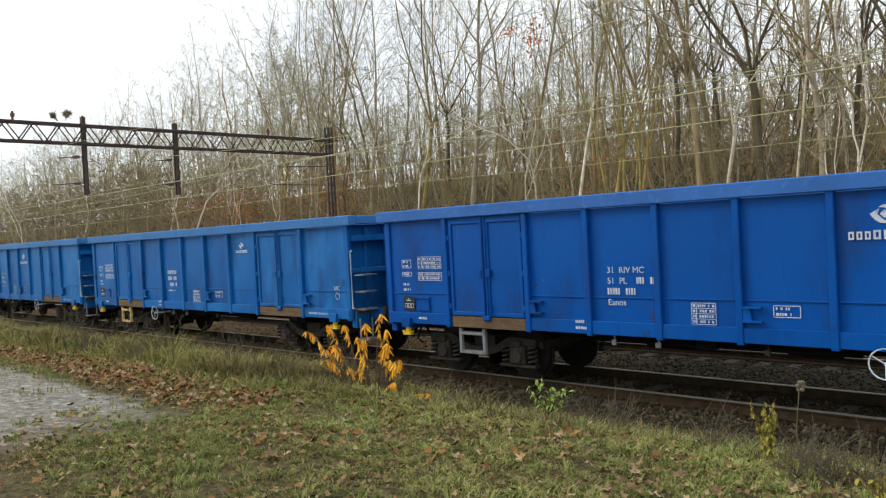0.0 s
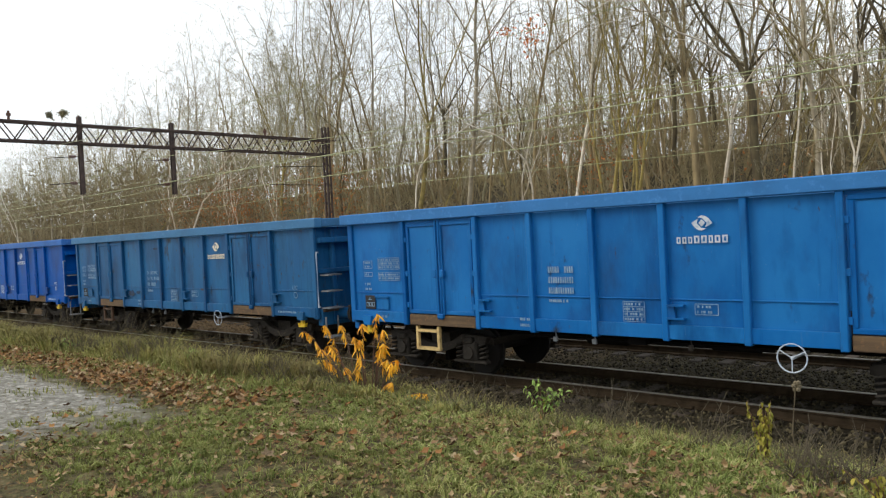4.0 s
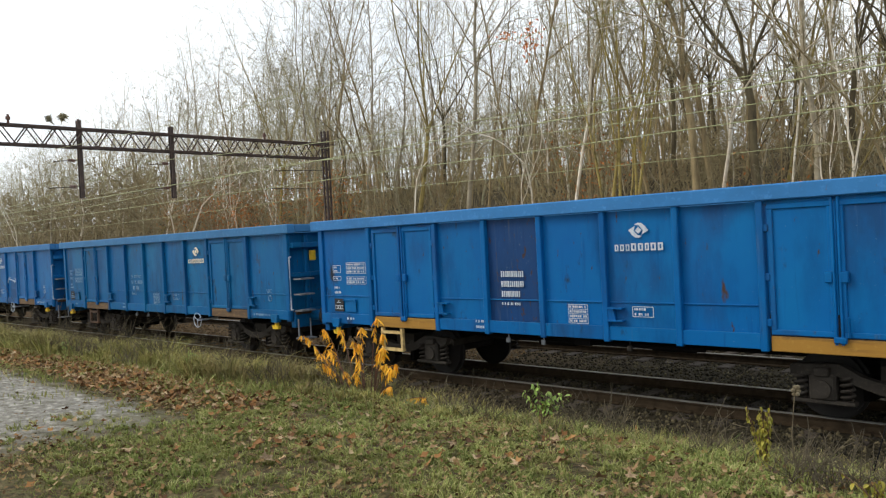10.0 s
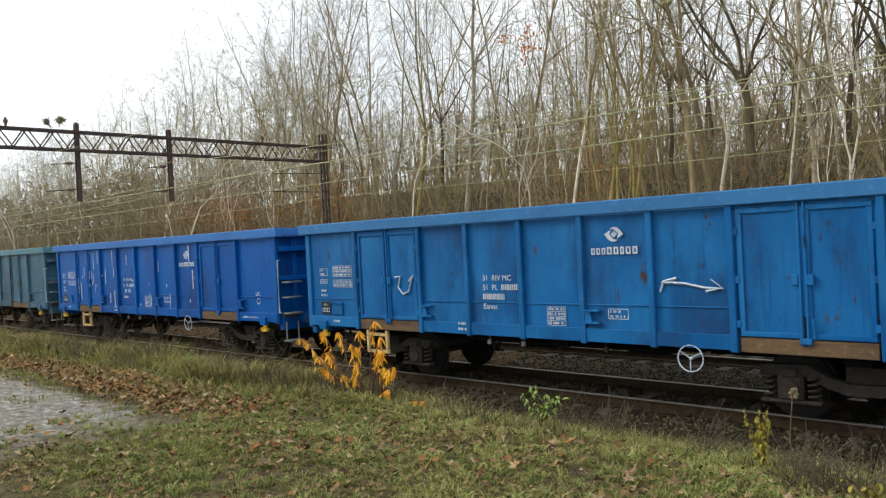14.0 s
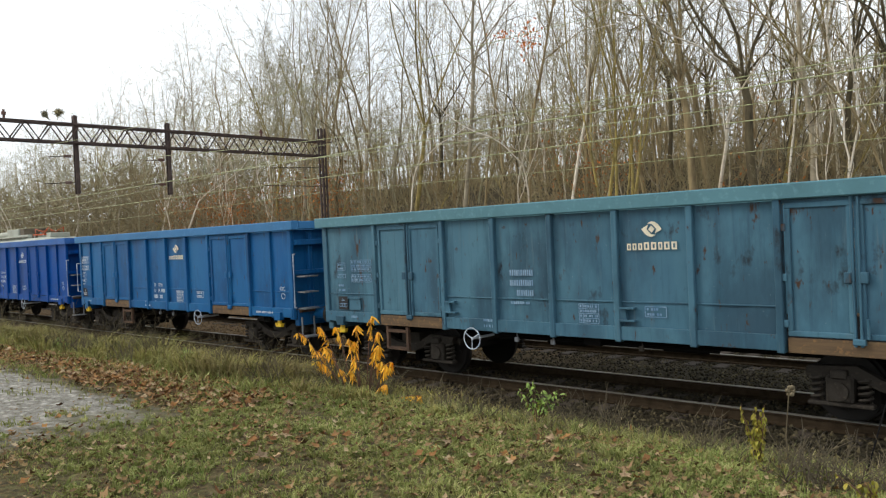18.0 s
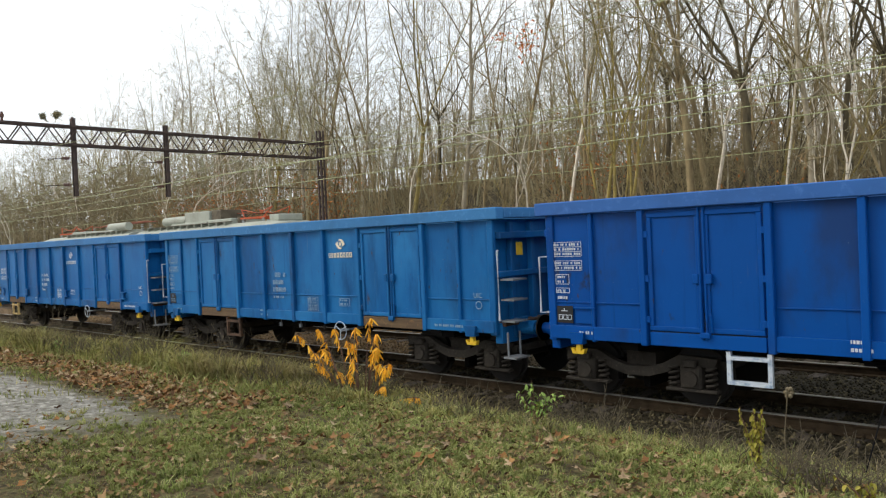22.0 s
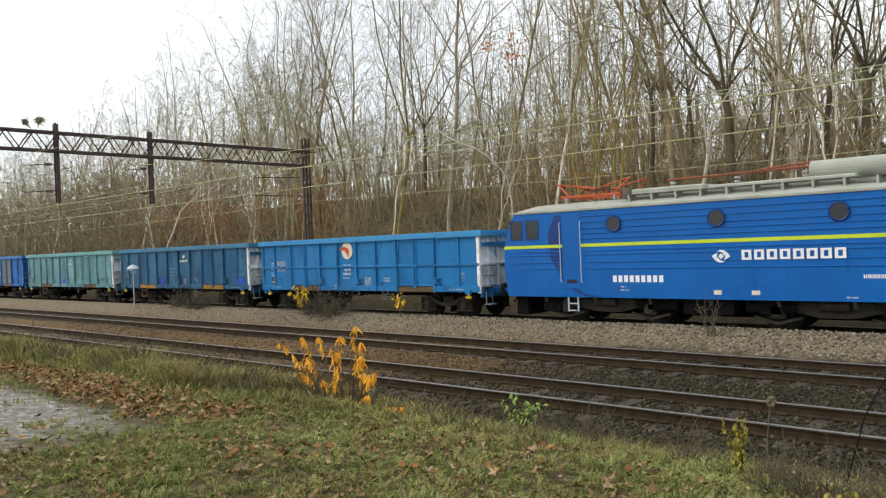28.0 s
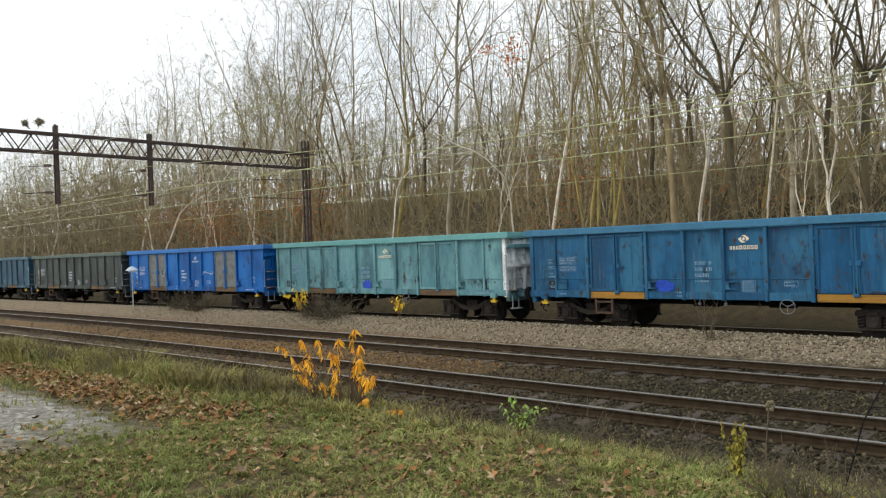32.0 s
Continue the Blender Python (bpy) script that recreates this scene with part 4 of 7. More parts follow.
SMOKY = wagon_paint("paint_smoky_blue", (34, 92, 158), 0.9, fade=(48, 88, 140), tone=(0.5, 0.52, 0.54))
SCUFF = material("scuffed_paint", srgb(34, 48, 66), 0.8, vary=[(9, srgb(58, 60, 62), 0.4, 0.7), (24, srgb(30, 74, 120), 0.5, 0.62)])
LINES = ["31  RIV MC", "51  PL", "", "Eanos"]
SHORT_LINES = ["31 RIV MC", "51 PL", "", "Eaos"]
NEAR = [  # left end along the train, paint, options
    (71.42, wagon_paint("paint_deep_blue", (5, 96, 184), 0.3, fade=(8, 102, 190)), "deep blue open freight wagon with dented sides", dict(logo=(WHITE, 4.5, 0.66), seed=11, step=STEP_GREY, word=LINES)),
    (57.15, wagon_paint("paint_mid_blue", (24, 108, 184), 0.3), "mid-blue open freight wagon with clean sides", dict(logo=(WHITE, 4.5, 0.42), seed=12, wheel='left', uic=0.6)),
    (42.88, wagon_paint("paint_clear_blue", (24, 112, 186), 0.3), "clear blue open freight wagon with white grab rail", dict(logo=(WHITE, 3.5, 0.62), seed=13, words_mat=WORN_WHITE, uic=0.5)),
    (28.61, wagon_paint("paint_faded_blue", (46, 108, 166), 0.7, fade=(66, 126, 176), tone=(0.38, 0.60, 0.64)), "faded blue open freight wagon with scuffed panels", dict(logo=(CREAM, 4.5, 0.66), seed=14, words_mat=WORN_WHITE, word=LINES, step=RUSTY, stains=((4.15, 1.38, 0.5, 0.22, SCUFF), (4.6, 1.42, 0.3, 0.1, SCUFF), (5.8, 2.68, 0.34, 0.06, SCUFF), (6.6, 1.05, 0.3, 0.1, RUSTY), (7.45, 2.6, 0.07, 0.22, SCUFF), (8.35, 1.55, 0.2, 0.06, RUSTY)))),
    (14.34, wagon_paint("paint_vivid_blue", (4, 102, 192), 0.2, fade=(6, 107, 198)), "freshly painted vivid blue open freight wagon", dict(logo=(WHITE, 4.5, 0.66), seed=15, wheel=False, word=LINES)),
    (0.07, wagon_paint("paint_sea_blue", (22, 116, 188), 0.5, fade=(40, 130, 194)), "blue open freight wagon with a yellow-brown door sill", dict(logo=(WHITE, 3.5, 0.66), seed=16, plate=1, wheel=False, sill=SILL_YELLOW, smoky=1)),
    (-14.20, wagon_paint("paint_steel_blue", (34, 108, 168), 0.6, fade=(58, 126, 174)), "steel-blue open freight wagon with worn brackets", dict(logo=(CREAM, 4.5, 0.66), seed=17, words_mat=WORN_WHITE, plate=1, step=RUSTY, word=LINES)),
    (-28.47, wagon_paint("paint_harbour_blue", (38, 110, 176), 0.4), "blue open freight wagon with white chalk scrawls", dict(logo=(WHITE, 3.5, 0.66), seed=18, plate=2, scrawl=1, word=LINES)),
    (-42.74, wagon_paint("paint_scratched_blue", (18, 105, 190), 0.4, fade=(32, 114, 196)), "bright blue open freight wagon streaked with white paint", dict(logo=(WHITE, 4.5, 0.66), seed=19, flakes=46, word=LINES)),
    (-57.01, wagon_paint("paint_grey_teal", (82, 112, 138), 0.8, fade=(100, 130, 152), tone=(0.6, 0.78, 0.74)), "grey-teal weathered open freight wagon", dict(logo=(CREAM, 3.5, 0.66), seed=20, words_mat=WORN_WHITE, plate=2, wheel='left', step=RUSTY, uic=0.6)),
    (-69.84, wagon_paint("paint_dusty_blue", (44, 108, 168), 0.5, fade=(68, 124, 176), tone=(0.3, 0.62, 0.68)), "dusty blue open freight wagon with pale door panels", dict(logo=(CREAM, 2.5, 0.62), seed=21, layout="short", uic=0.55, step=RUSTY, word=["31   TEN", "51   PL", "", "E"], drop=0.33)),
    (-82.64, wagon_paint("paint_royal_blue", (4, 90, 172), 0.2, fade=(6, 94, 178)), "royal blue open freight wagon with white lettering", dict(logo=(WHITE, 3.5, 0.62), seed=22, layout="short", uic=0.55, word=SHORT_LINES, step=WHITE, sill=None)),
    (-95.44, wagon_paint("paint_powder_blue", (46, 112, 178), 0.4), "powder-blue open freight wagon", dict(logo=(CREAM, 3.5, 0.62), seed=23, words_mat=WORN_WHITE, plate=1, layout="short", uic=0.55, step=RUSTY)),
    (-109.69, wagon_paint("paint_tail_blue", (40, 112, 182), 0.3), "clear blue last wagon of the near train", dict(logo=(WHITE, 3.5, 0.62), seed=24, plate=2, last=True, word=LINES, uic=0.6)),
]
FAR = [
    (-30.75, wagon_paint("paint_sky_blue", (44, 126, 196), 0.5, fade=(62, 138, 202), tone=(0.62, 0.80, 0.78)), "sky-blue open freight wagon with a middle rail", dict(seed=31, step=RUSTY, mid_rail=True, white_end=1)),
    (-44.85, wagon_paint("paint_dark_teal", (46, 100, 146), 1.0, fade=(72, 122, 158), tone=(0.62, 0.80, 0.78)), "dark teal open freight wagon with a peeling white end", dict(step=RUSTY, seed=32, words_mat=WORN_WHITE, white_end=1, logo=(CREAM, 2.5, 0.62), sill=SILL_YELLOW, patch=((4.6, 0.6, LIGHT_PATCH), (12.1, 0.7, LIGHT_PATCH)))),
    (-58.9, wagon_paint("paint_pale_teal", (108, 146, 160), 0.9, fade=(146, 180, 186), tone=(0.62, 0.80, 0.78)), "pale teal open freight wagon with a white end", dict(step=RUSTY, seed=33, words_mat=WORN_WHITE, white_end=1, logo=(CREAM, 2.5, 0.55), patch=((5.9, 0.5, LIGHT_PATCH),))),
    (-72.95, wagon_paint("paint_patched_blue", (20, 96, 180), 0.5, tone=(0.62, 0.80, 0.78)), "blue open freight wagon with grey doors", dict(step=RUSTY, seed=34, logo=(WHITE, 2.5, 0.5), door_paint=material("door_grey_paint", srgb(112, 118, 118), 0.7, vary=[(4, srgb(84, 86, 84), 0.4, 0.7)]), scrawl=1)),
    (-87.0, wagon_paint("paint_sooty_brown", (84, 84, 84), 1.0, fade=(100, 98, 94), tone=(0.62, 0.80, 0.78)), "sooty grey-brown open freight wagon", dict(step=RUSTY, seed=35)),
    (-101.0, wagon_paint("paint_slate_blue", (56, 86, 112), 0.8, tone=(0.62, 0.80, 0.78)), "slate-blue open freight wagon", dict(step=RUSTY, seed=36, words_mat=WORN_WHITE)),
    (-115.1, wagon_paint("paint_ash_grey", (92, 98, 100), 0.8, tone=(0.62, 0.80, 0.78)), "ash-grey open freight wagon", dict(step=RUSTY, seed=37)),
]
# body paint lifted paler: light from above painted into the tops, plus worn specks
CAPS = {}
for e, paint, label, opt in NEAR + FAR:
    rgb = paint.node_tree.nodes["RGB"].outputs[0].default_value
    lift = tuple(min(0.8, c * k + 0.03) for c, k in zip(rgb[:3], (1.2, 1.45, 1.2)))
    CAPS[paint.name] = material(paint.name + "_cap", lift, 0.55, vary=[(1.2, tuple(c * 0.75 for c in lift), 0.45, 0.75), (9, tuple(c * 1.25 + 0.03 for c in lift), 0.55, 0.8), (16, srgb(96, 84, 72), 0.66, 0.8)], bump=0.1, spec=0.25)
near_wagons = [(e, wagon(label, paint, 0, lit_cap_paint=CAPS[paint.name], **opt)) for e, paint, label, opt in NEAR]
far_wagons = [(e, wagon(label, paint, 1, lit_cap_paint=CAPS[paint.name], layout="old", **opt)) for e, paint, label, opt in FAR]

# ================= locomotive: two coupled sections =================
LOCO_BLUE = material("loco_blue", srgb(5, 92, 168), 0.38, vary=[(0.7, srgb(6, 102, 182), 0.4, 0.7), (6, srgb(8, 52, 116), 0.6, 0.9, (1, 1, 0.2)), (30, srgb(90, 100, 110), 0.74, 0.86)], bump=0.05, bump_scale=2, spec=0.3)
LOCO_NAVY = material("loco_navy_band", srgb(6, 48, 112), 0.4, vary=[(2, srgb(8, 58, 126), 0.4, 0.7)])
LOCO_STRIPE = material("loco_lime_stripe", srgb(196, 216, 44), 0.5, vary=[(5, srgb(168, 188, 50), 0.5, 0.8)])
LOCO_ROOF = material("loco_roof_grey", srgb(168, 172, 160), 0.75, vary=[(1.1, srgb(146, 147, 135), 0.42, 0.7), (9, srgb(112, 104, 90), 0.64, 0.8)], bump=0.08)
LOCO_ROOF_DIRT = material("loco_roof_dirt", srgb(104, 95, 80), 0.85, vary=[(3, srgb(72, 64, 54), 0.4, 0.7)])
ORANGE = material("pantograph_orange", srgb(190, 86, 44), 0.6, vary=[(6, srgb(140, 60, 38), 0.45, 0.75)])
LOCO_WHITE = material("loco_white_film", srgb(236, 238, 240), 0.5, vary=[(6, srgb(214, 218, 224), 0.5, 0.8)])
GLASS = material("dark_window_glass", srgb(20, 24, 28), 0.08, spec=0.6)
GRILLE = material("vent_grille", srgb(58, 62, 66), 0.7, vary=[(8, srgb(38, 40, 44), 0.4, 0.7)])
STEEL_LIGHT = material("light_steel", srgb(170, 174, 172), 0.5, 0.3)
RUST_BUS = material("roof_busbar", srgb(150, 84, 58), 0.7, vary=[(5, srgb(106, 66, 52), 0.4, 0.7)])


def loco_bogie(parent, x):
    bm = bmesh.new()
    for s in (-1, 1):
        y0, y1 = sorted((s * 1.02, s * 1.18))
        bm_prism(bm, [(-2.3, 0.62), (-1.9, 0.5), (-1.0, 0.55), (-0.4, 0.42), (0.4, 0.42), (1.0, 0.55), (1.9, 0.5), (2.3, 0.62), (2.3, 0.82), (-2.3, 0.82)], y0, y1)
    bm_box(bm, -0.3, 0.3, -1.0, 1.0, 0.45, 0.85)
    root = part("bogie", bm, BOGIE, parent, "dark four-wheel locomotive bogie")
    root.location = (x, 0, 0)
    for s in (-1.45, 1.45):
        bm = bmesh.new()
        bm_box(bm, s - 0.2, s + 0.2, -1.26, -1.04, 0.36, 0.78, 0.03)
        bm_disc(bm, (s, -1.27, 0.58), (0, 1, 0), 0.15, 0.06, 14)
        part("axle_box", bm, BOGIE, root)
        bm = bmesh.new()
        bm_prism(bm, [(s - 0.62, 0.44), (s, 0.28), (s + 0.62, 0.44), (s + 0.62, 0.37), (s, 0.2), (s - 0.62, 0.37)], -1.22, -1.10)
        part("leaf_spring", bm, BOGIE, root)
        for k in (-0.45, 0.45):
            bm = bmesh.new()
            spring(bm, s + k, -1.16, 0.52, 0.86, 0.09, 4)
            part("coil_spring", bm, BOGIE, root)
        bm = bmesh.new()
        for q in (-1, 1):
            bm_disc(bm, (0, q * 0.745, 0), (0, 1, 0), 0.58, 0.12, 28)
            bm_disc(bm, (0, q * 0.68, 0), (0, 1, 0), 0.615, 0.03, 28)
        bm_disc(bm, (0, 0, 0), (0, 1, 0), 0.1, 2.0, 10)
        w = part("wheelset", bm, WHEEL, root)
        w.location = (s, 0, 0.59)
        WHEELSETS.append((w, s, 1))
    bm = bmesh.new()
    bm_disc(bm, (0, -1.2, 0.72), (1, 0, 0), 0.13, 0.7, 12)
    part("brake_cylinder", bm, BOGIE, root)


def pantograph(parent, x, z):
    base = bmesh.new()
    for y in (-0.75, 0.75):
        bm_box(base, x - 1.1, x + 1.1, y - 0.04, y + 0.04, z + 0.22, z + 0.30)
    for dx in (-0.9, 0.9):
        bm_box(base, x + dx - 0.04, x + dx + 0.04, -0.75, 0.75, z + 0.22, z + 0.30)
    p = part("pantograph", base, ORANGE, parent, "folded orange pantograph frame")
    bm = bmesh.new()
    for y in (-0.7, 0.7):
        bm_tube(bm, [(x - 0.85, y, z + 0.3), (x - 1.35, y * 0.75, z + 0.72)], 0.03, 6)
        bm_tube(bm, [(x + 0.85, y, z + 0.3), (x + 1.35, y * 0.75, z + 0.75)], 0.03, 6)
        bm_tube(bm, [(x - 1.35, y * 0.75, z + 0.72), (x + 0.25, y * 0.6, z + 0.42)], 0.022, 6)
        bm_tube(bm, [(x + 1.35, y * 0.75, z + 0.75), (x - 0.25, y * 0.6, z + 0.42)], 0.022, 6)
    part("arm", bm, ORANGE, p)
    bm = bmesh.new()
    for dx in (-0.2, 0.2):
        bm_tube(bm, [(x + dx, -0.95, z + 0.34), (x + dx, -0.7, z + 0.46), (x + dx, 0.7, z + 0.46), (x + dx, 0.95, z + 0.34)], 0.025, 6)
    part("collector_strip", bm, RUSTY, p)
    for dx in (-0.9, 0.9):
        for y in (-0.75, 0.75):
            bm = bmesh.new()
            for k in range(3):
                bm_disc(bm, (x + dx, y, z + 0.05 + k * 0.07), (0, 0, 1), 0.075, 0.035, 10)
            bm_disc(bm, (x + dx, y, z + 0.1), (0, 0, 1), 0.04, 0.24, 8)
            part("insulator", bm, STEEL_LIGHT, p)


def loco_section(label, cab_left, vents, seed):
    """One body section, x from 0 to 14.1, the cab at the left or the right end."""
    L = 14.1
    loco = tagged(new("electric_locomotive"), label, "locomotive", "locomotive sections")
    flip = (lambda x: x) if cab_left else (lambda x: L - x)
    # body shell: cab front rakes in above the waist
    bm = bmesh.new()
    outline = [(flip(0.12), 0.88), (flip(0.0), 1.9), (flip(0.02), 2.5), (flip(0.32), 3.42), (flip(0.5), 3.62), (flip(L), 3.62), (flip(L), 0.88)]
    bm_prism(bm, outline, -1.50, 1.50)
    body = part("body", bm, LOCO_BLUE, loco, "blue ribbed steel body shell")
    bm = bmesh.new()
    prof = [(-1.50, 3.62), (-1.42, 3.74), (-1.10, 3.86), (0, 3.94), (1.10, 3.86), (1.42, 3.74), (1.50, 3.62)]
    a = [bm.verts.new((flip(0.42), y, z)) for y, z in prof]
    b = [bm.verts.new((flip(1.2), y, z)) for y, z in prof]
    c = [bm.verts.new((flip(L), y, z)) for y, z in prof]
    for q in a:
        q.co.z = 3.62 + (q.co.z - 3.62) * 0.45
    for u, v in ((a, b), (b, c)):
        for i in range(6):
            bm.faces.new((u[i], u[i + 1], v[i + 1], v[i]))
    bm.faces.new(a)
    bm.faces.new(c[::-1])
    part("roof", bm, LOCO_ROOF, loco, "grey painted roof")
    f = -1.502
    part_of("roof_edge", LOCO_ROOF, loco, bm_box, min(flip(0.3), flip(L)), max(flip(0.3), flip(L)), -1.53, -1.46, 3.60, 3.68, 0.01)
    x0, x1 = sorted((flip(0.03), flip(L)))
    stripe = bmesh.new()
    bm_box(stripe, x0, x1, -1.508, -1.5, 2.46, 2.56)
    bm_box(stripe, flip(0.0) - 0.008, flip(0.0) + 0.012, -1.5, 1.5, 2.40, 2.50)
    part("stripe", stripe, LOCO_STRIPE, loco, "lime-yellow waist stripe")
    for z in (1.78, 1.98, 2.22, 2.34, 2.72, 2.88, 3.04, 3.24, 3.42):
        spans = [(2.95, L - 0.1)] if z > 2.6 else [(0.3, 2.25), (3.2, L - 0.1)]
        for u, v in spans:
            u, v = sorted((flip(u), flip(v)))
            part_of("body_rib", LOCO_BLUE, loco, bm_box, u, v, -1.522, -1.49, z - 0.014, z + 0.014, 0.006)
    # cab: side windows, door, front windscreens, lamps
    for u, v in ((0.34, 0.78), (0.98, 1.42)):
        u, v = sorted((flip(u), flip(v)))
        w = box_part("cab_window", GLASS, loco, (u, v, -1.506, -1.49, 2.78, 3.36))
        bm = bmesh.new()
        for q in ((u - 0.04, u, 2.74, 3.40), (v, v + 0.04, 2.74, 3.40), (u, v, 2.74, 2.78), (u, v, 3.36, 3.40)):
            bm_box(bm, q[0], q[1], -1.515, -1.49, q[2], q[3])
        part("window_frame", bm, LOCO_NAVY, w)
    for y in (-0.75, 0.75):
        bm = bmesh.new()
        fx = flip(0.15)
        bm_box(bm, fx - 0.02, fx + 0.02, y - 0.55, y + 0.55, 2.72, 3.30)
        part("windscreen", bm, GLASS, loco)
    u, v = sorted((flip(2.36), flip(3.02)))
    door = box_part("cab_door", LOCO_BLUE, loco, (u, v, -1.512, -1.49, 1.15, 3.48), 0.008)
    for x in (u - 0.05, v + 0.05):
        bm = bmesh.new()
        bm_tube(bm, [(x, -1.5, 1.35), (x, -1.57, 1.37), (x, -1.57, 3.25), (x, -1.5, 3.27)], 0.016, 6)
        part("handrail", bm, WHITE, loco, "white door handrail")
    part_of("door_footwell", BLACK, door, bm_box, u + 0.15, v - 0.15, -1.516, -1.50, 1.32, 1.44)
    bm = bmesh.new()
    m = (u + v) / 2
    for x in (m - 0.18, m + 0.18):
        bm_box(bm, x - 0.02, x + 0.02, -1.5, -1.46, 0.42, 0.9)
    for z in (0.44, 0.66):
        bm_box(bm, m - 0.18, m + 0.18, -1.52, -1.42, z, z + 0.03)
    part("ladder", bm, WHITE, loco, "white cab step ladder")
    for x in (4.25, 7.45, 10.6, 13.5) if cab_left else (2.2 + 2.35, 9.0, 11.0):
        xx = flip(x) if cab_left else x
        bm = bmesh.new()
        bm_disc(bm, (xx, -1.52, 3.14), (0, 1, 0), 0.215, 0.034, 24)
        w = part("porthole", bm, GLASS, loco, "round engine-room window")
        bm = bmesh.new()
        bm_tube(bm, [(xx + 0.23 * math.cos(2 * math.pi * k / 22), -1.53, 3.14 + 0.23 * math.sin(2 * math.pi * k / 22)) for k in range(22)], 0.028, 5, closed=True)
        part("rim", bm, LOCO_NAVY, w)
    for u, v in vents:
        g = box_part("vent_panel", GRILLE, loco, (u, v, -1.512, -1.49, 2.30, 3.50))
        for k in range(2):
            for i in range(3):
                zz = 2.33 + i * 0.40
                bm = bmesh.new()
                a_, b_ = u + 0.04 + k * (v - u) / 2, u + (k + 1) * (v - u) / 2 - 0.04
                for s in range(7):
                    bm_box(bm, a_, b_, -1.53, -1.505, zz + s * 0.05, zz + s * 0.05 + 0.028)
                part("louvre", bm, GRILLE, g)
    # markings
    if cab_left:
        emblem(loco, 7.55, 2.12, 1.05, f - 0.024, LOCO_WHITE, words=False)
        at = 8.12
        for i in range(8):
            bm = bmesh.new()
            glyph(bm, at, 1.97, 0.29, 0.27, f - 0.022)
            part("letter_bar", bm, LOCO_WHITE, loco, "white name letter drawn as bars" if i == 0 else "")
            at += 0.335
        bm = bmesh.new()
        for i in range(9):
            bm_box(bm, 4.15 + i * 0.19, 4.15 + i * 0.19 + 0.13, f - 0.004, f, 1.36, 1.56)
        part("number_bar", bm, LOCO_WHITE, loco, "cream running number as bars")
        inscription(loco, WHITE, "lines", 4.4, 1.1, f - 0.003, 0.3, 2, 5)
        inscription(loco, LOCO_WHITE, "number", 11.1, 1.46, f - 0.003, 0.5, 1, 6)
        inscription(loco, LOCO_WHITE, "number", 11.65, 1.46, f - 0.003, 0.5, 1, 16)
        inscription(loco, LOCO_WHITE, "number", 12.2, 1.46, f - 0.003, 0.5, 1, 26)
        for x in (7.3, 8.35):
            part_of("data_plate", CREAM, loco, bm_box, x, x + 0.22, f - 0.006, f, 1.02, 1.14)
        inscription(loco, WHITE, "lines", 10.7, 0.96, f - 0.003, 0.3, 1, 8)
    else:
        for k in range(3):
            inscription(loco, LOCO_WHITE, "number", 1.2 + 0.55 * k, 1.56, f - 0.003, 0.5, 1, 6 + k)
        inscription(loco, WHITE, "lines", 2.0, 1.38, f - 0.003, 0.5, 1, 7)
        for x in (7.0, 8.3):
            part_of("data_plate", CREAM, loco, bm_box, x, x + 0.25, f - 0.006, f, 1.05, 1.25)
    if cab_left:
        bm = bmesh.new()
        bm_prism(bm, [(2.1, 3.5), (2.33, 3.5), (2.33, 1.5), (3.1, 1.0), (3.9, 0.9), (3.2, 0.9), (2.5, 1.2), (1.9, 2.1), (1.8, 2.9)][::-1], -1.5045, -1.5005)
        part("livery_band", bm, LOCO_NAVY, loco, "darker blue curved livery band")
    # roof: equipment
    zr = 3.94
    for u, v, h, mat in ((4.6, 6.9, 0.22, LOCO_ROOF), (7.0, 10.9, 0.16, LOCO_ROOF)):
        u, v = sorted((flip(u), flip(v)))
        part_of("roof_hatch", mat, loco, bm_box, u, v, -1.0, 1.0, zr - 0.1, zr + h, 0.04)
    for k in range(12):
        x = flip(4.7 + k * 0.75)
        part_of("roof_batten", LOCO_ROOF, loco, bm_box, x - 0.03, x + 0.03, -1.36, -1.0, 3.74, 3.98)
    u, v = sorted((flip(4.4), flip(13.8)))
    part_of("walkway", LOCO_ROOF_DIRT, loco, bm_box, u, v, -1.34, -1.06, 3.96, 3.99)
    pantograph(loco, flip(3.0), 3.84)
    bm = bmesh.new()
    bm_disc(bm, (flip(11.0), -0.55, zr + 0.34), (1, 0, 0), 0.25, 2.6, 20)
    part("air_tank", bm, LOCO_ROOF, loco, "pale grey horizontal air tank")
    if not cab_left:
        part_of("resistor_box", LOCO_ROOF, loco, bm_box, 4.6, 7.2, -0.9, 0.9, zr, zr + 0.72, 0.04)
        part_of("resistor_box", LOCO_ROOF_DIRT, loco, bm_box, 7.25, 8.2, -0.8, 0.8, zr, zr + 0.72, 0.04)
        part_of("roof_box", LOCO_ROOF, loco, bm_box, 9.0 + 3.4, 13.2, -0.7, 0.7, 3.86, zr + 0.25, 0.04)
    bm = bmesh.new()
    for y in (0.2, 0.5):
        bm_tube(bm, [(flip(5.2), y, zr + 0.5), (flip(13.9), y, zr + 0.55)], 0.03, 6)
    bm_tube(bm, [(flip(8.2), -0.2, zr + 0.52), (flip(9.6), -0.2, zr + 0.6), (flip(13.4), 0.2, zr + 0.58)], 0.035, 6)
    part("busbar", bm, RUST_BUS, loco, "rust-red roof busbars")
    for x in (5.4, 7.4, 9.3, 12.5, 13.6):
        bm = bmesh.new()
        for k in range(4):
            bm_disc(bm, (flip(x), 0.2, zr + 0.06 + 0.11 * k), (0, 0, 1), 0.085, 0.05, 10)
        part("roof_insulator", bm, STEEL_LIGHT, loco)
    bm = bmesh.new()
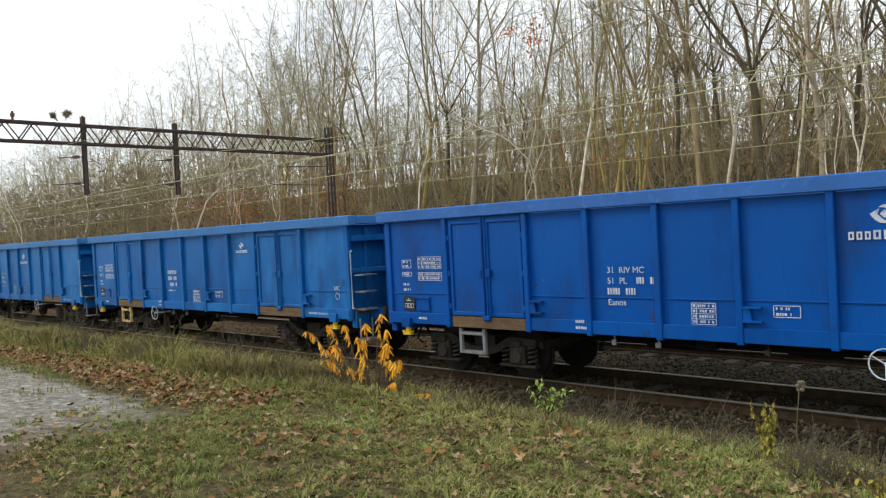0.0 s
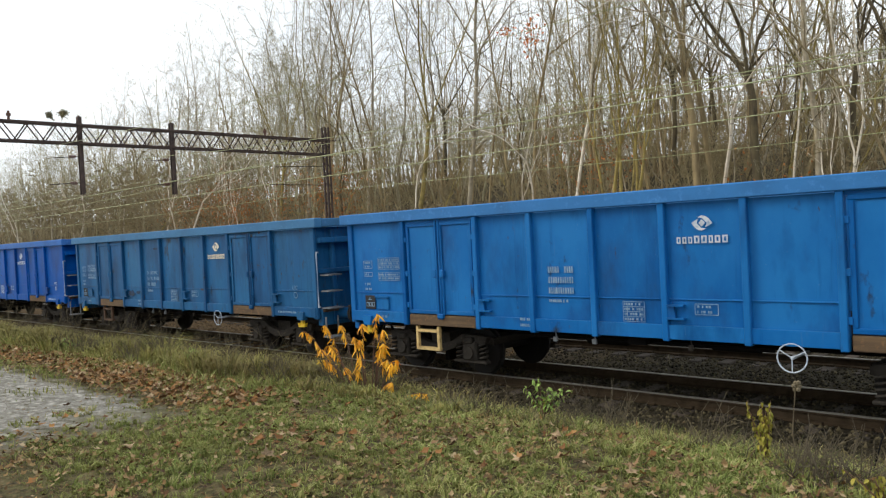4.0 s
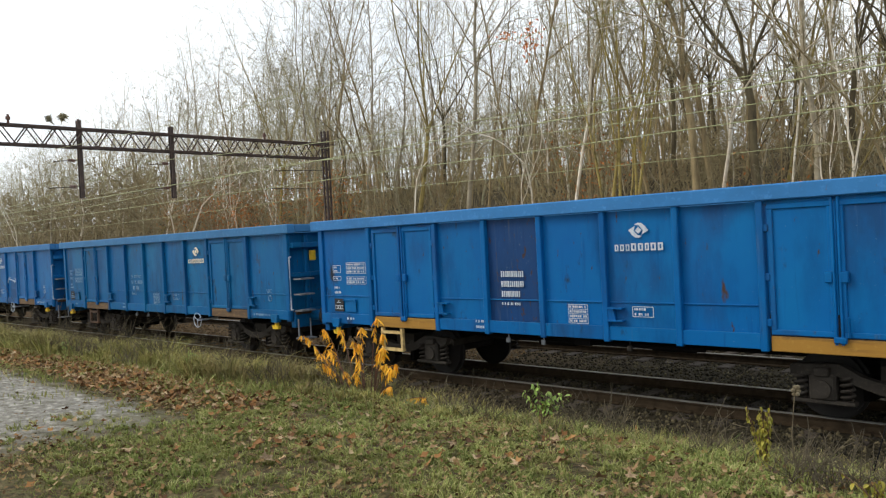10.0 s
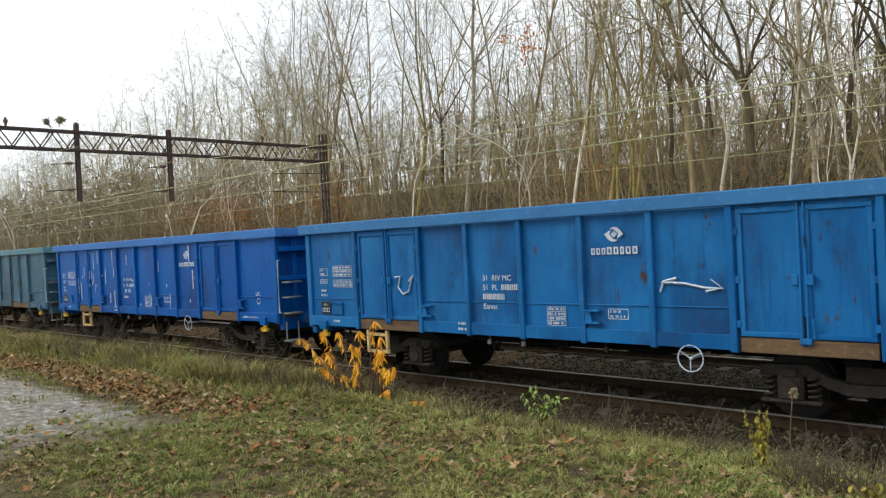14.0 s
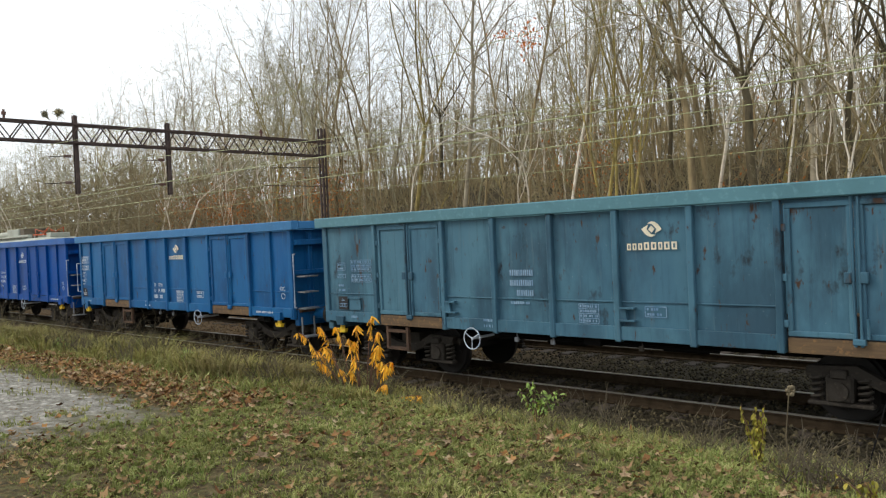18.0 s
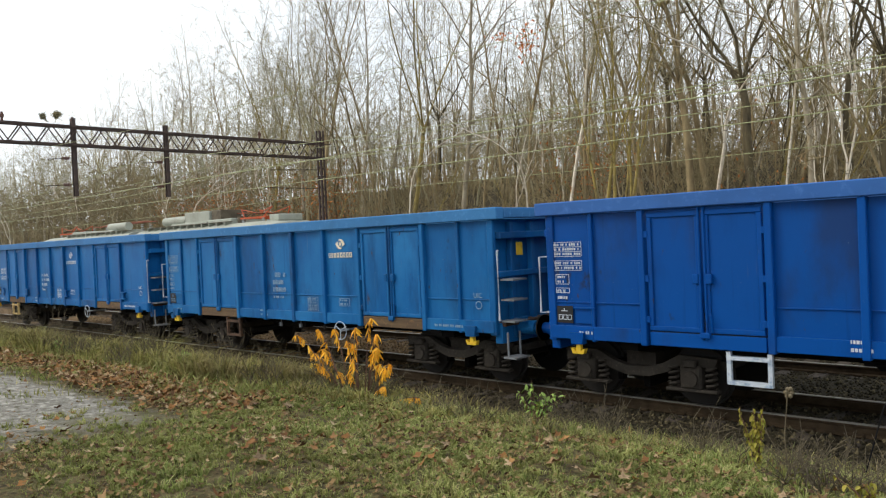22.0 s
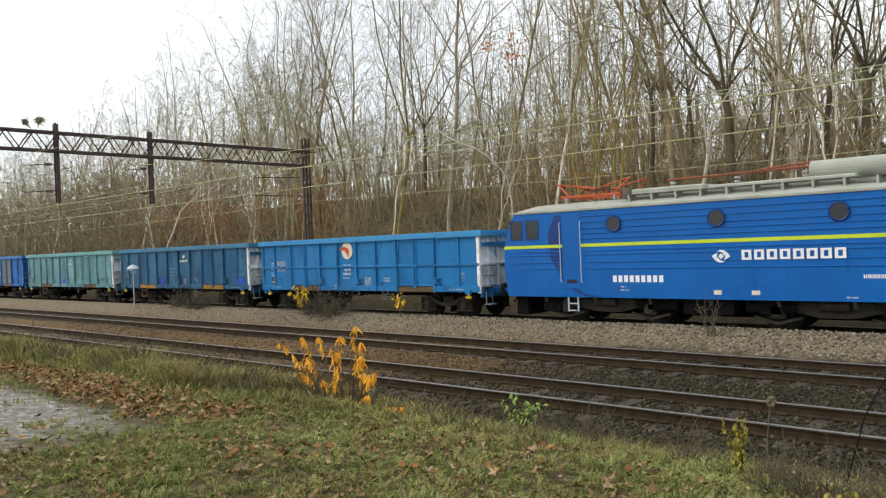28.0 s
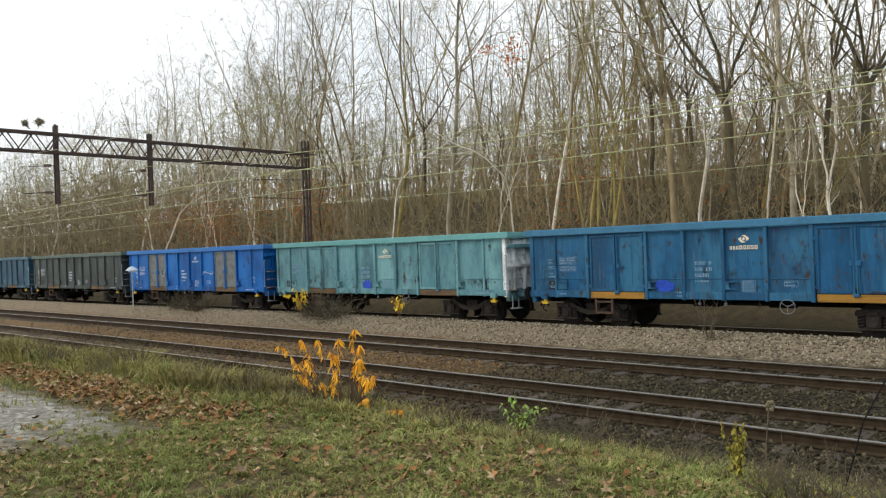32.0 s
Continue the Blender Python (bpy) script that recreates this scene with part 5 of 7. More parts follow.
    bm_disc(bm, (flip(4.3), -0.6, zr + 0.12), (0, 0, 1), 0.2, 0.3, 14)
    part("ventilator", bm, LOCO_ROOF_DIRT, loco)
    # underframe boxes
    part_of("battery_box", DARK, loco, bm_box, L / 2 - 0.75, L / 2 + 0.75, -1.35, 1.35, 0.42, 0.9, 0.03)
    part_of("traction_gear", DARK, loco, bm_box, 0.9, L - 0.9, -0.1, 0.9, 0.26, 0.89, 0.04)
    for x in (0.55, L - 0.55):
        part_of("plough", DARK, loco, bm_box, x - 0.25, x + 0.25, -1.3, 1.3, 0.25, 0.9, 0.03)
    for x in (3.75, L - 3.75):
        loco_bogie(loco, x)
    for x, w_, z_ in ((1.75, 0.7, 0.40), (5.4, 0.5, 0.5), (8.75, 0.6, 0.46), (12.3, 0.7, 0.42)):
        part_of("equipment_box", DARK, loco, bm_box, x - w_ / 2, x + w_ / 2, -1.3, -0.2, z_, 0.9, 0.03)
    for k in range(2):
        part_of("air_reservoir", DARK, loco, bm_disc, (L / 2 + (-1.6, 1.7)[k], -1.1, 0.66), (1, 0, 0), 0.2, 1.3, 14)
    for k in range(7):
        bm = bmesh.new()
        x = 1.6 + k * 1.85
        bm_tube(bm, [(x, -1.42, 0.88), (x + 0.05, -1.42, 0.7)], 0.05, 8)
        part("pipe_stub", bm, BOGIE, loco)
    e, way = (0.05, -1) if cab_left else (L - 0.05, 1)
    buffer_pair(loco, LOCO_BLUE, e, way)
    # inner end: corridor bellows and jumper cables
    e, way = (L, 1) if cab_left else (0.0, -1)
    bm = bmesh.new()
    for k in range(4):
        a_, b_ = sorted((e + way * (0.02 + k * 0.12), e + way * (0.10 + k * 0.12)))
        bm_box(bm, a_, b_, -0.55, 0.55, 1.1, 3.1, 0.02)
    part("corridor_bellows", bm, DARK, loco, "dark folded corridor bellows")
    bm = bmesh.new()
    for k, y in enumerate((-1.1, -0.95, -0.8)):
        bm_tube(bm, [(e, y, 2.9 - k * 0.5), (e + way * 0.3, y, 2.3 - k * 0.5), (e + way * 0.42, y, 1.5 - k * 0.2), (e + way * 0.5, y, 1.2)], 0.03, 6)
    part("jumper_cable", bm, DARK, loco)
    part_of("junction_box", LOCO_NAVY, loco, bm_box, min(e, e + way * 0.3), max(e, e + way * 0.3), -1.4, -0.7, 1.9, 3.3, 0.02)
    return loco


loco_b = loco_section("blue electric locomotive with lime stripe, trailing section", True, [], 1)
loco_a = loco_section("blue electric locomotive with lime stripe, leading section", False, [(0.30, 3.0), (6.0, 8.7)], 2)
far_wagons += [(-16.45, loco_b), (-1.2, loco_a)]

# round emblem in orange and cream on the sky-blue wagon
sky_wagon = far_wagons[0][1]
bm = bmesh.new()
bm_disc(bm, (6.15, -1.478, 2.62), (0, 1, 0), 0.34, 0.006, 24)
disc = part("emblem", bm, CREAM, sky_wagon, "cream round emblem with an orange-red sweep")
bm = bmesh.new()
bm_prism(bm, [(5.60, 2.70), (5.95, 2.80), (6.22, 2.72), (6.30, 2.58), (6.22, 2.36), (6.10, 2.52), (5.98, 2.62)], -1.487, -1.4825)
part("emblem_sweep", bm, ORANGE, disc)

# ================= gantry and wires =================
GX = -33.6


def gantry():
    g = tagged(new("catenary_gantry"), "brown lattice steel gantry spanning the tracks", "gantry")
    y0, y1, zb, zt = 8.2, 26.3, 7.22, 7.98
    for dx in (-0.25, 0.25):
        for z in (zb, zt):
            part_of("chord", GANTRY, g, bm_box, GX + dx - 0.04, GX + dx + 0.04, y0, y1, z - 0.04, z + 0.04)
        n = 34
        for i in range(n):
            a, b = y0 + (y1 - y0) * i / n, y0 + (y1 - y0) * (i + 1) / n
            bm = bmesh.new()
            u, v = (zb, zt) if i % 2 else (zt, zb)
            bm_tube(bm, [(GX + dx, a, u), (GX + dx, b, v)], 0.028, 4)
            part("diagonal", bm, GANTRY, g)
    for i in range(18):
        y = y0 + (y1 - y0) * i / 17
        bm = bmesh.new()
        for z in (zb, zt):
            bm_tube(bm, [(GX - 0.25, y, z), (GX + 0.25, y + (0.5 if i % 2 else 0), z)], 0.022, 4)
        part("cross_brace", bm, GANTRY, g)
    for y, foot in ((y1, -0.3), (y0, -0.4)):
        bm = bmesh.new()
        for dx in (-0.12, 0.12):
            for dy in (-0.12, 0.12):
                bm_box(bm, GX + dx - 0.04, GX + dx + 0.04, y + dy - 0.04, y + dy + 0.04, foot, 8.7 if y > 20 else 8.1)
        for k in range(16):
            z = 0.2 + k * 0.52
            s = 1 if k % 2 else -1
            bm_tube(bm, [(GX - 0.12 * s, y - 0.12, z), (GX + 0.12 * s, y - 0.12, z + 0.5)], 0.022, 4)
            bm_tube(bm, [(GX - 0.12, y - 0.12 * s, z), (GX - 0.12, y + 0.12 * s, z + 0.5)], 0.022, 4)
            bm_tube(bm, [(GX + 0.12, y - 0.12 * s, z), (GX + 0.12, y + 0.12 * s, z + 0.5)], 0.022, 4)
        part("column", bm, GANTRY, g, "latticed steel column")
    for y in (13.4, 17.5):
        bm = bmesh.new()
        bm_box(bm, GX - 0.11, GX - 0.07, y - 0.075, y + 0.075, 5.1, 8.35)
        bm_box(bm, GX + 0.07, GX + 0.11, y - 0.075, y + 0.075, 5.1, 8.35)
        bm_box(bm, GX - 0.07, GX + 0.07, y - 0.02, y + 0.02, 5.1, 8.35)
        part("drop_post", bm, GANTRY, g, "hanging steel drop post")
        bm = bmesh.new()
        for z, reach in ((6.7, -1.1), (5.6, -1.3)):
            bm_tube(bm, [(GX, y, z), (GX, y + reach, z - 0.1)], 0.018, 6)
        part("cantilever", bm, GANTRY, g)
        bm = bmesh.new()
        for z in (6.7, 5.6):
            for k in range(4):
                bm_disc(bm, (GX, y - 0.25 - 0.07 * k, z - 0.03), (0, 1, 0), 0.07, 0.035, 10)
        part("insulator", bm, CERAMIC, g)
    for y in (10.7, 13.4, 22.5):
        bm = bmesh.new()
        bm_disc(bm, (GX, y, 8.2), (0, 0, 1), 0.05, 0.4, 8)
        bm_disc(bm, (GX, y, 8.25), (0, 0, 1), 0.09, 0.12, 10)
        part("top_insulator", bm, CERAMIC, g)
    bm = bmesh.new()
    bm_tube(bm, [(GX, 26.0, 6.6), (GX, 23.0, 6.5)], 0.018, 6)
    bm_tube(bm, [(GX, 26.0, 5.6), (GX, 22.6, 5.6)], 0.018, 6)
    part("cantilever", bm, GANTRY, g)


gantry()


def wire_line(y, z_pole, z_mid, radius=0.011, label="thin pale overhead wire"):
    w = tagged(new("overhead_wire"), label, "wire", "overhead wires")
    for a, b in ((GX - 62, GX), (GX, GX + 62)):
        pts = []
        for i in range(25):
            u = i / 24
            pts.append((a + (b - a) * u, y, z_pole + (z_mid - z_pole) * 4 * u * (1 - u)))
        bm = bmesh.new()
        bm_tube(bm, pts, radius * 0.85, 5)
        part("span", bm, GALV, w)
    return w


wire_line(12.0, 7.0, 6.40, 0.008)
wire_line(16.22, 5.50, 5.46, 0.017)
wire_line(16.42, 5.52, 5.50, 0.013)
wire_line(16.32, 6.75, 5.70, 0.012)
wire_line(22.60, 5.62, 5.60, 0.020)
wire_line(22.75, 6.75, 6.05, 0.015)
wire_line(22.50, 7.2, 6.75, 0.011)
wire_line(26.6, 5.35, 5.05, 0.014)
for y, zp, zm, zc in ((16.32, 6.75, 5.70, 5.48), (22.68, 6.75, 6.05, 5.60)):
    for k in range(1, 12):
        u = k / 12
        z = zp + (zm - zp) * 4 * u * (1 - u)
        bm = bmesh.new()
        bm_tube(bm, [(GX + 62 * u, y, zc), (GX + 62 * u, y, z)], 0.006, 4)
        tagged(new("dropper_wire", mesh_of("dropper_wire", bm, GALV)), "short vertical dropper between overhead wires", "wire", "droppers")


def lamp_post(x, y, zt):
    z0 = ground_z(x, y)
    t = tagged(new("signal_lamp"), "small white mushroom lamp on a thin post", "lamp post")
    bm = bmesh.new()
    bm_tube(bm, [(x, y, z0 - 0.1), (x, y, zt - 0.1)], 0.035, 8)
    part("post", bm, STEEL_LIGHT, t)
    bm = bmesh.new()
    bm_disc(bm, (x, y, zt), (0, 0, 1), 0.33, 0.16, 20, 0.16)
    bm_disc(bm, (x, y, zt + 0.1), (0, 0, 1), 0.16, 0.06, 16, 0.05)
    bm_disc(bm, (x, y, zt - 0.12), (0, 0, 1), 0.2, 0.1, 16)
    part("shade", bm, WHITE, t)


lamp_post(-40.0, 19.6, 2.2)

# ================= forest =================
BARK_BROWN = material("bark_brown", srgb(154, 136, 100), 0.9, vary=[(3, srgb(98, 84, 62), 0.4, 0.7, (1, 1, 0.3)), (14, srgb(128, 112, 80), 0.55, 0.8)], bump=0.4, bump_scale=14, random_tint=0.2)
BARK_GREY = material("bark_grey", srgb(178, 166, 142), 0.9, vary=[(2, srgb(120, 108, 88), 0.4, 0.7), (11, srgb(150, 142, 116), 0.55, 0.8)], bump=0.3, bump_scale=12, random_tint=0.18)
BARK_MOSS = material("bark_mossy", srgb(160, 142, 82), 0.9, vary=[(2, srgb(104, 92, 60), 0.4, 0.7), (10, srgb(142, 134, 76), 0.55, 0.8)], bump=0.3, bump_scale=12, random_tint=0.15)
BARK_BIRCH = material("bark_birch", srgb(226, 216, 198), 0.75, vary=[(4.5, srgb(60, 54, 48), 0.62, 0.70, (0.5, 0.5, 2.6)), (1.2, srgb(190, 172, 146), 0.45, 0.7)], bump=0.15)
BARK_DARK = material("bark_dark", srgb(100, 90, 66), 0.9, vary=[(3, srgb(62, 54, 42), 0.4, 0.7, (1, 1, 0.3)), (10, srgb(104, 92, 60), 0.58, 0.8)], bump=0.4, bump_scale=14, random_tint=0.2)
TWIG = material("twig_brown", srgb(160, 154, 126), 0.9, vary=[(0.6, srgb(134, 128, 104), 0.4, 0.65), (0.25, srgb(172, 160, 120), 0.5, 0.7)], random_tint=0.22)
TWIG_DARK = material("twig_dark", srgb(128, 118, 92), 0.9, vary=[(0.5, srgb(150, 134, 102), 0.4, 0.65)], random_tint=0.22)
FAR_TWIG = material("far_twig", srgb(144, 136, 112), 0.95, vary=[(0.12, srgb(168, 150, 116), 0.4, 0.65)])


class Tubes:
    """Gathers many tapered tubes as arrays."""

    def __init__(self):
        self.v, self.f, self.n = [], [], 0

    def add(self, pts, rad, sides):
        pts = np.asarray(pts)
        d = np.gradient(pts, axis=0)
        d /= np.linalg.norm(d, axis=1)[:, None] + 1e-9
        ref = np.array([0.31, 0.95, 0.05]) if abs(d[0][1]) < 0.8 else np.array([0.95, 0.1, 0.3])
        s = np.cross(d, ref)
        s /= np.linalg.norm(s, axis=1)[:, None] + 1e-9
        u = np.cross(s, d)
        a = np.arange(sides) * 2 * np.pi / sides
        rad = np.asarray(rad)
        ring = pts[:, None, :] + rad[:, None, None] * (np.cos(a)[None, :, None] * s[:, None, :] + np.sin(a)[None, :, None] * u[:, None, :])
        k = len(pts)
        self.v.append(ring.reshape(-1, 3))
        i = np.arange(k - 1)[:, None] * sides
        j = np.arange(sides)[None, :]
        if sides == 2:
            j = j[:, :1]
        j2 = (j + 1) % sides
        q = np.stack([i + j, i + j2, i + sides + j2, i + sides + j], -1).reshape(-1, 4) + self.n
        self.f.append(q)
        self.n += k * sides

    def arrays(self):
        return np.concatenate(self.v), np.concatenate(self.f)


def quad_mesh(name, v, f, mat, smooth_faces=True):
    me = bpy.data.meshes.new(name)
    me.vertices.add(len(v))
    me.vertices.foreach_set("co", np.asarray(v, dtype=np.float32).ravel())
    k = f.shape[1]
    me.loops.add(f.size)
    me.loops.foreach_set("vertex_index", np.asarray(f, dtype=np.int32).ravel())
    me.polygons.add(len(f))
    me.polygons.foreach_set("loop_start", np.arange(len(f), dtype=np.int32) * k)
    me.polygons.foreach_set("loop_total", np.full(len(f), k, dtype=np.int32))
    me.materials.append(mat)
    me.update(calc_edges=True)
    if smooth_faces:
        me.polygons.foreach_set("use_smooth", np.ones(len(f), dtype=bool))
    return me


def unit(d):
    return d / (np.linalg.norm(d) + 1e-9)


def bare_tree(seed, height, radius, fork=0.4, leaders=3, spread=0.4, low=0.3, side_limbs=5, limbs=8, subs=(5, 4), open_=0.6, wander=0.06,
              lift=0.10, twig_r=0.0075, stems=1, lite=False):
    """A leafless tree: trunk, a fork into rising leaders, limbs that curve upward, branches and twigs."""
    rs = np.random.RandomState(seed)
    wood, crown = Tubes(), Tubes()

    def shoot(p, d, length, r0, r1, n, bend, up, into, sides):
        pts, dirs = [np.array(p, dtype=float)], [d]
        for i in range(n):
            d = unit(d + rs.normal(0, bend, 3) + np.array([0, 0, up]))
            pts.append(pts[-1] + d * length / n)
            dirs.append(d)
        rad = np.maximum(r0 + (r1 - r0) * np.linspace(0, 1, n + 1) ** 0.9, twig_r)
        into.add(pts, rad, sides)
        return pts, dirs, rad

    def dress(axis, length, level, count, start):
        pts, dirs, rad = axis
        n = len(pts) - 1
        turn = rs.uniform(0, 6.28)
        for k in range(count):
            t = start + (0.97 - start) * (k + rs.uniform(0, 0.9)) / count
            i = min(int(t * n), n - 1)
            q = pts[i] + (pts[i + 1] - pts[i]) * (t * n - i)
            turn += 2.4 + rs.normal(0, 0.5)
            side = unit(np.cross(dirs[i], [math.cos(turn), math.sin(turn), 0.15]))
            a = (open_ * 1.12, 0.78, 0.8)[level] * rs.uniform(0.65, 1.3)
            d = dirs[i] * math.cos(a) + side * math.sin(a)
            ln = length * ((0.46, 0.50, 0.52)[level] - (0.24, 0.22, 0.2)[level] * t) * rs.uniform(0.6, 1.3)
            r = rad[i] * rs.uniform(0.34, 0.58)
            seg = ((4, 3, 2) if lite else (6, 4, 2))[level]
            got = shoot(q, unit(d), ln, r, r * 0.25, seg, (0.17, 0.24, 0.3)[level], (lift * 0.8, lift * 0.4, lift * 0.2)[level], wood if level == 0 else crown, (3 if level == 0 else 2) if lite else 3 if level else 4)
            if level < 2:
                dress(got, ln, level + 1, subs[level], 0.2)

    for s in range(stems):
        lean = np.array([rs.normal(0, 0.04), rs.normal(0, 0.04), 1.0])
        foot = np.array([0.0, 0.0, -0.5])
        if stems > 1:
            a = s * 6.28 / stems + rs.uniform(-0.3, 0.3)
            lean[:2] = math.cos(a) * 0.22 * rs.uniform(0.5, 1.2), math.sin(a) * 0.22 * rs.uniform(0.5, 1.2)
            foot[:2] = math.cos(a) * 0.25, math.sin(a) * 0.25
        h, r = height * rs.uniform(0.85, 1.05) if stems > 1 else height, radius * rs.uniform(0.7, 1.1) if stems > 1 else radius
        first = h * fork
        trunk = shoot(foot, unit(lean), first + 0.5, r * 1.08, r * 0.80, 7, wander * 0.85, 0.03, wood, 5 if lite else 8)
        if not lite:
            wood.add([foot, foot + [0, 0, 0.35], trunk[0][1]], [r * 1.55, r * 1.2, r * 1.02], 8)
        if side_limbs:
            dress(trunk, h * 0.36, 0, side_limbs, max(0.25, low / fork))
        a = rs.uniform(0, 6.28)
        for k in range(leaders):
            a += 6.28 / leaders + rs.normal(0, 0.35)
            tilt = spread * rs.uniform(0.5, 1.2) * (1 if leaders > 1 else 0.12)
            d = unit(trunk[1][-1] * math.cos(tilt) + np.array([math.cos(a), math.sin(a), 0]) * math.sin(tilt))
            ln = (h - first) * rs.uniform(0.82, 1.08)
            rr = trunk[2][-1] * ((1.0 / leaders) ** 0.4 * rs.uniform(0.8, 1.0) if leaders > 1 else 1.0)
            axis = shoot(trunk[0][-1], d, ln, rr, 0.018, 9, wander * 1.5, lift * 0.5, wood, 4 if lite else 6)
            dress(axis, ln * 0.85, 0, limbs, 0.12)
    return wood.arrays(), crown.arrays()


TREE_KINDS = []
for k, (h, r, bark, twig, words, form) in enumerate([
        (21, 0.15, BARK_BROWN, TWIG, "tall bare brown-barked tree on the forest edge", dict(fork=0.30, leaders=3, spread=0.34, side_limbs=4, limbs=10)),
        (21, 0.12, BARK_GREY, TWIG, "tall bare grey-barked tree on the forest edge", dict(fork=0.22, leaders=1, side_limbs=4, limbs=24, open_=0.80)),
        (20, 0.13, BARK_MOSS, TWIG, "bare forked tree with a mossy yellowish trunk", dict(fork=0.32, leaders=4, spread=0.46, side_limbs=3, limbs=9)),
        (20, 0.19, BARK_DARK, TWIG_DARK, "broad bare oak with dark winding limbs", dict(fork=0.27, leaders=4, spread=0.66, side_limbs=2, limbs=11, wander=0.15, open_=0.85, lift=0.07)),
        (21, 0.11, BARK_BROWN, TWIG, "slender straight bare tree with steep limbs", dict(fork=0.26, leaders=1, side_limbs=4, limbs=24, open_=0.6)),
        (19, 0.14, BARK_DARK, TWIG_DARK, "bare tree with dark crooked limbs", dict(fork=0.30, leaders=3, spread=0.45, side_limbs=5, limbs=10, wander=0.13, open_=0.8)),
        (18, 0.085, BARK_BIRCH, TWIG, "leafless white-barked birch in the wood", dict(fork=0.45, leaders=1, side_limbs=3, limbs=14, open_=0.6, wander=0.07)),
        (14, 0.07, BARK_BIRCH, TWIG, "slim crooked white-barked birch", dict(fork=0.42, leaders=2, spread=0.25, side_limbs=3, limbs=7, open_=0.65, wander=0.15)),
        (14, 0.07, BARK_MOSS, TWIG, "clump of mossy stems fanning up from one stool", dict(fork=0.30, leaders=2, spread=0.25, side_limbs=2, limbs=6, open_=0.5, stems=6)),
        (18, 0.15, BARK_GREY, TWIG, "broad bare grey tree with a wide open crown", dict(fork=0.27, leaders=4, spread=0.68, side_limbs=3, limbs=11, open_=0.75, wander=0.09))]):
    (tv, tf), (cv, cf) = bare_tree(100 + k, h, r, subs=(5, 4), **form)
    TREE_KINDS.append((quad_mesh("trunk", tv, tf, bark), quad_mesh("crown", cv, cf, twig), words))


def stand_height(x, y):
    """The wood grows lower along the line to the left."""
    a = math.degrees(math.atan2(-x, y))
    return 1 - 0.12 * smooth(50, 58, a) - 0.10 * smooth(60, 72, a)


def plant_tree(kind, x, y, turn, size=1.0, girth=1.0):
    tm, cm, words = TREE_KINDS[kind]
    t = tagged(new("tree"), words, "tree", "bare forest trees")
    part("trunk", tm, None, t)
    part("crown", cm, None, t, "fine leafless twigs")
    size *= stand_height(x, y)
    t.matrix_basis = pose(x, y, ground_z(x, y), 0, 0, turn) @ Matrix.Diagonal((size * girth, size * girth, size, 1))
    return t


# trees that stand out at the forest's edge: kind, bearing from the eye left of the tracks' normal, y, turn, size, girth
EDGE = [(6, 68.8, 30, 10, 0.95, 1.5), (9, 70.3, 33, 40, 1.0, 1), (6, 63.4, 30, 60, 0.95, 1), (7, 61.8, 29.5, 150, 1.1, 1.1), (1, 66.0, 33, 30, 1, 0.9), (0, 67.3, 35, 80, 1, 0.9), (1, 60.0, 34, 200, 0.98, 0.9),
        (4, 58.4, 33, 20, 0.95, 1), (2, 55.7, 31, 70, 0.95, 0.8), (9, 53.7, 33, 300, 1.0, 1.0), (0, 51.8, 31.5, 75, 1.05, 0.85), (7, 46.3, 30, 210, 0.9, 0.7), (2, 45.5, 31, 130, 1.06, 1.0), (1, 49.3, 34, 15, 1, 0.9),
        (4, 48.0, 36, 95, 1, 0.9), (1, 41.6, 30, 260, 1.06, 1.1), (4, 38.8, 32, 12, 1.0, 0.8), (4, 37.3, 33, 222, 1.0, 0.9), (7, 36.5, 29.5, 33, 0.8, 0.8), (6, 34.6, 29.5, 45, 0.9, 1.0), (8, 31.0, 30, 10, 1.1, 1.0),
        (4, 28.8, 34, 77, 1.05, 1), (0, 25.7, 30, 170, 1.08, 1.0), (4, 24.3, 32, 90, 1.08, 1.1), (7, 23.5, 29.5, 60, 1.05, 1.0), (3, 21.3, 31, 225, 1.12, 0.85), (6, 19.9, 31, 5, 0.9, 0.6), (1, 17.7, 30, 190, 1.1, 1.0),
        (5, 26.8, 35, 12, 1.05, 0.8), (3, 13.7, 30, 140, 1.15, 0.75), (5, 15.5, 33, 280, 1.1, 0.8), (3, 11.7, 31.5, 20, 1.1, 0.8), (5, 43.1, 37, 20, 1.05, 0.8), (0, 32.9, 36, 64, 1.0, 0.8)]
placed = []
for kind, bearing, y, turn, size, girth in EDGE:
    x = -y * math.tan(radians(bearing))
    placed.append((x, y))
    plant_tree(kind, x, y, turn, size, girth)
rt = random.Random(5)
tries = 0
while len(placed) < 80 and tries < 4000:
    tries += 1
    y = 33 + 26 * rt.random() ** 1.2
    x = -y * math.tan(radians(rt.uniform(8, 75)))
    if min((x - a) ** 2 + (y - b) ** 2 for a, b in placed) < 7.0:
        continue
    placed.append((x, y))
    plant_tree(rt.choice((0, 1, 4, 2, 9, 1, 4, 6, 0, 7)) if x < -26 else rt.choice((5, 0, 4, 2, 5, 4, 1, 7)), x, y, rt.uniform(0, 360), rt.uniform(0.75, 1.0), rt.uniform(0.8, 1.1))

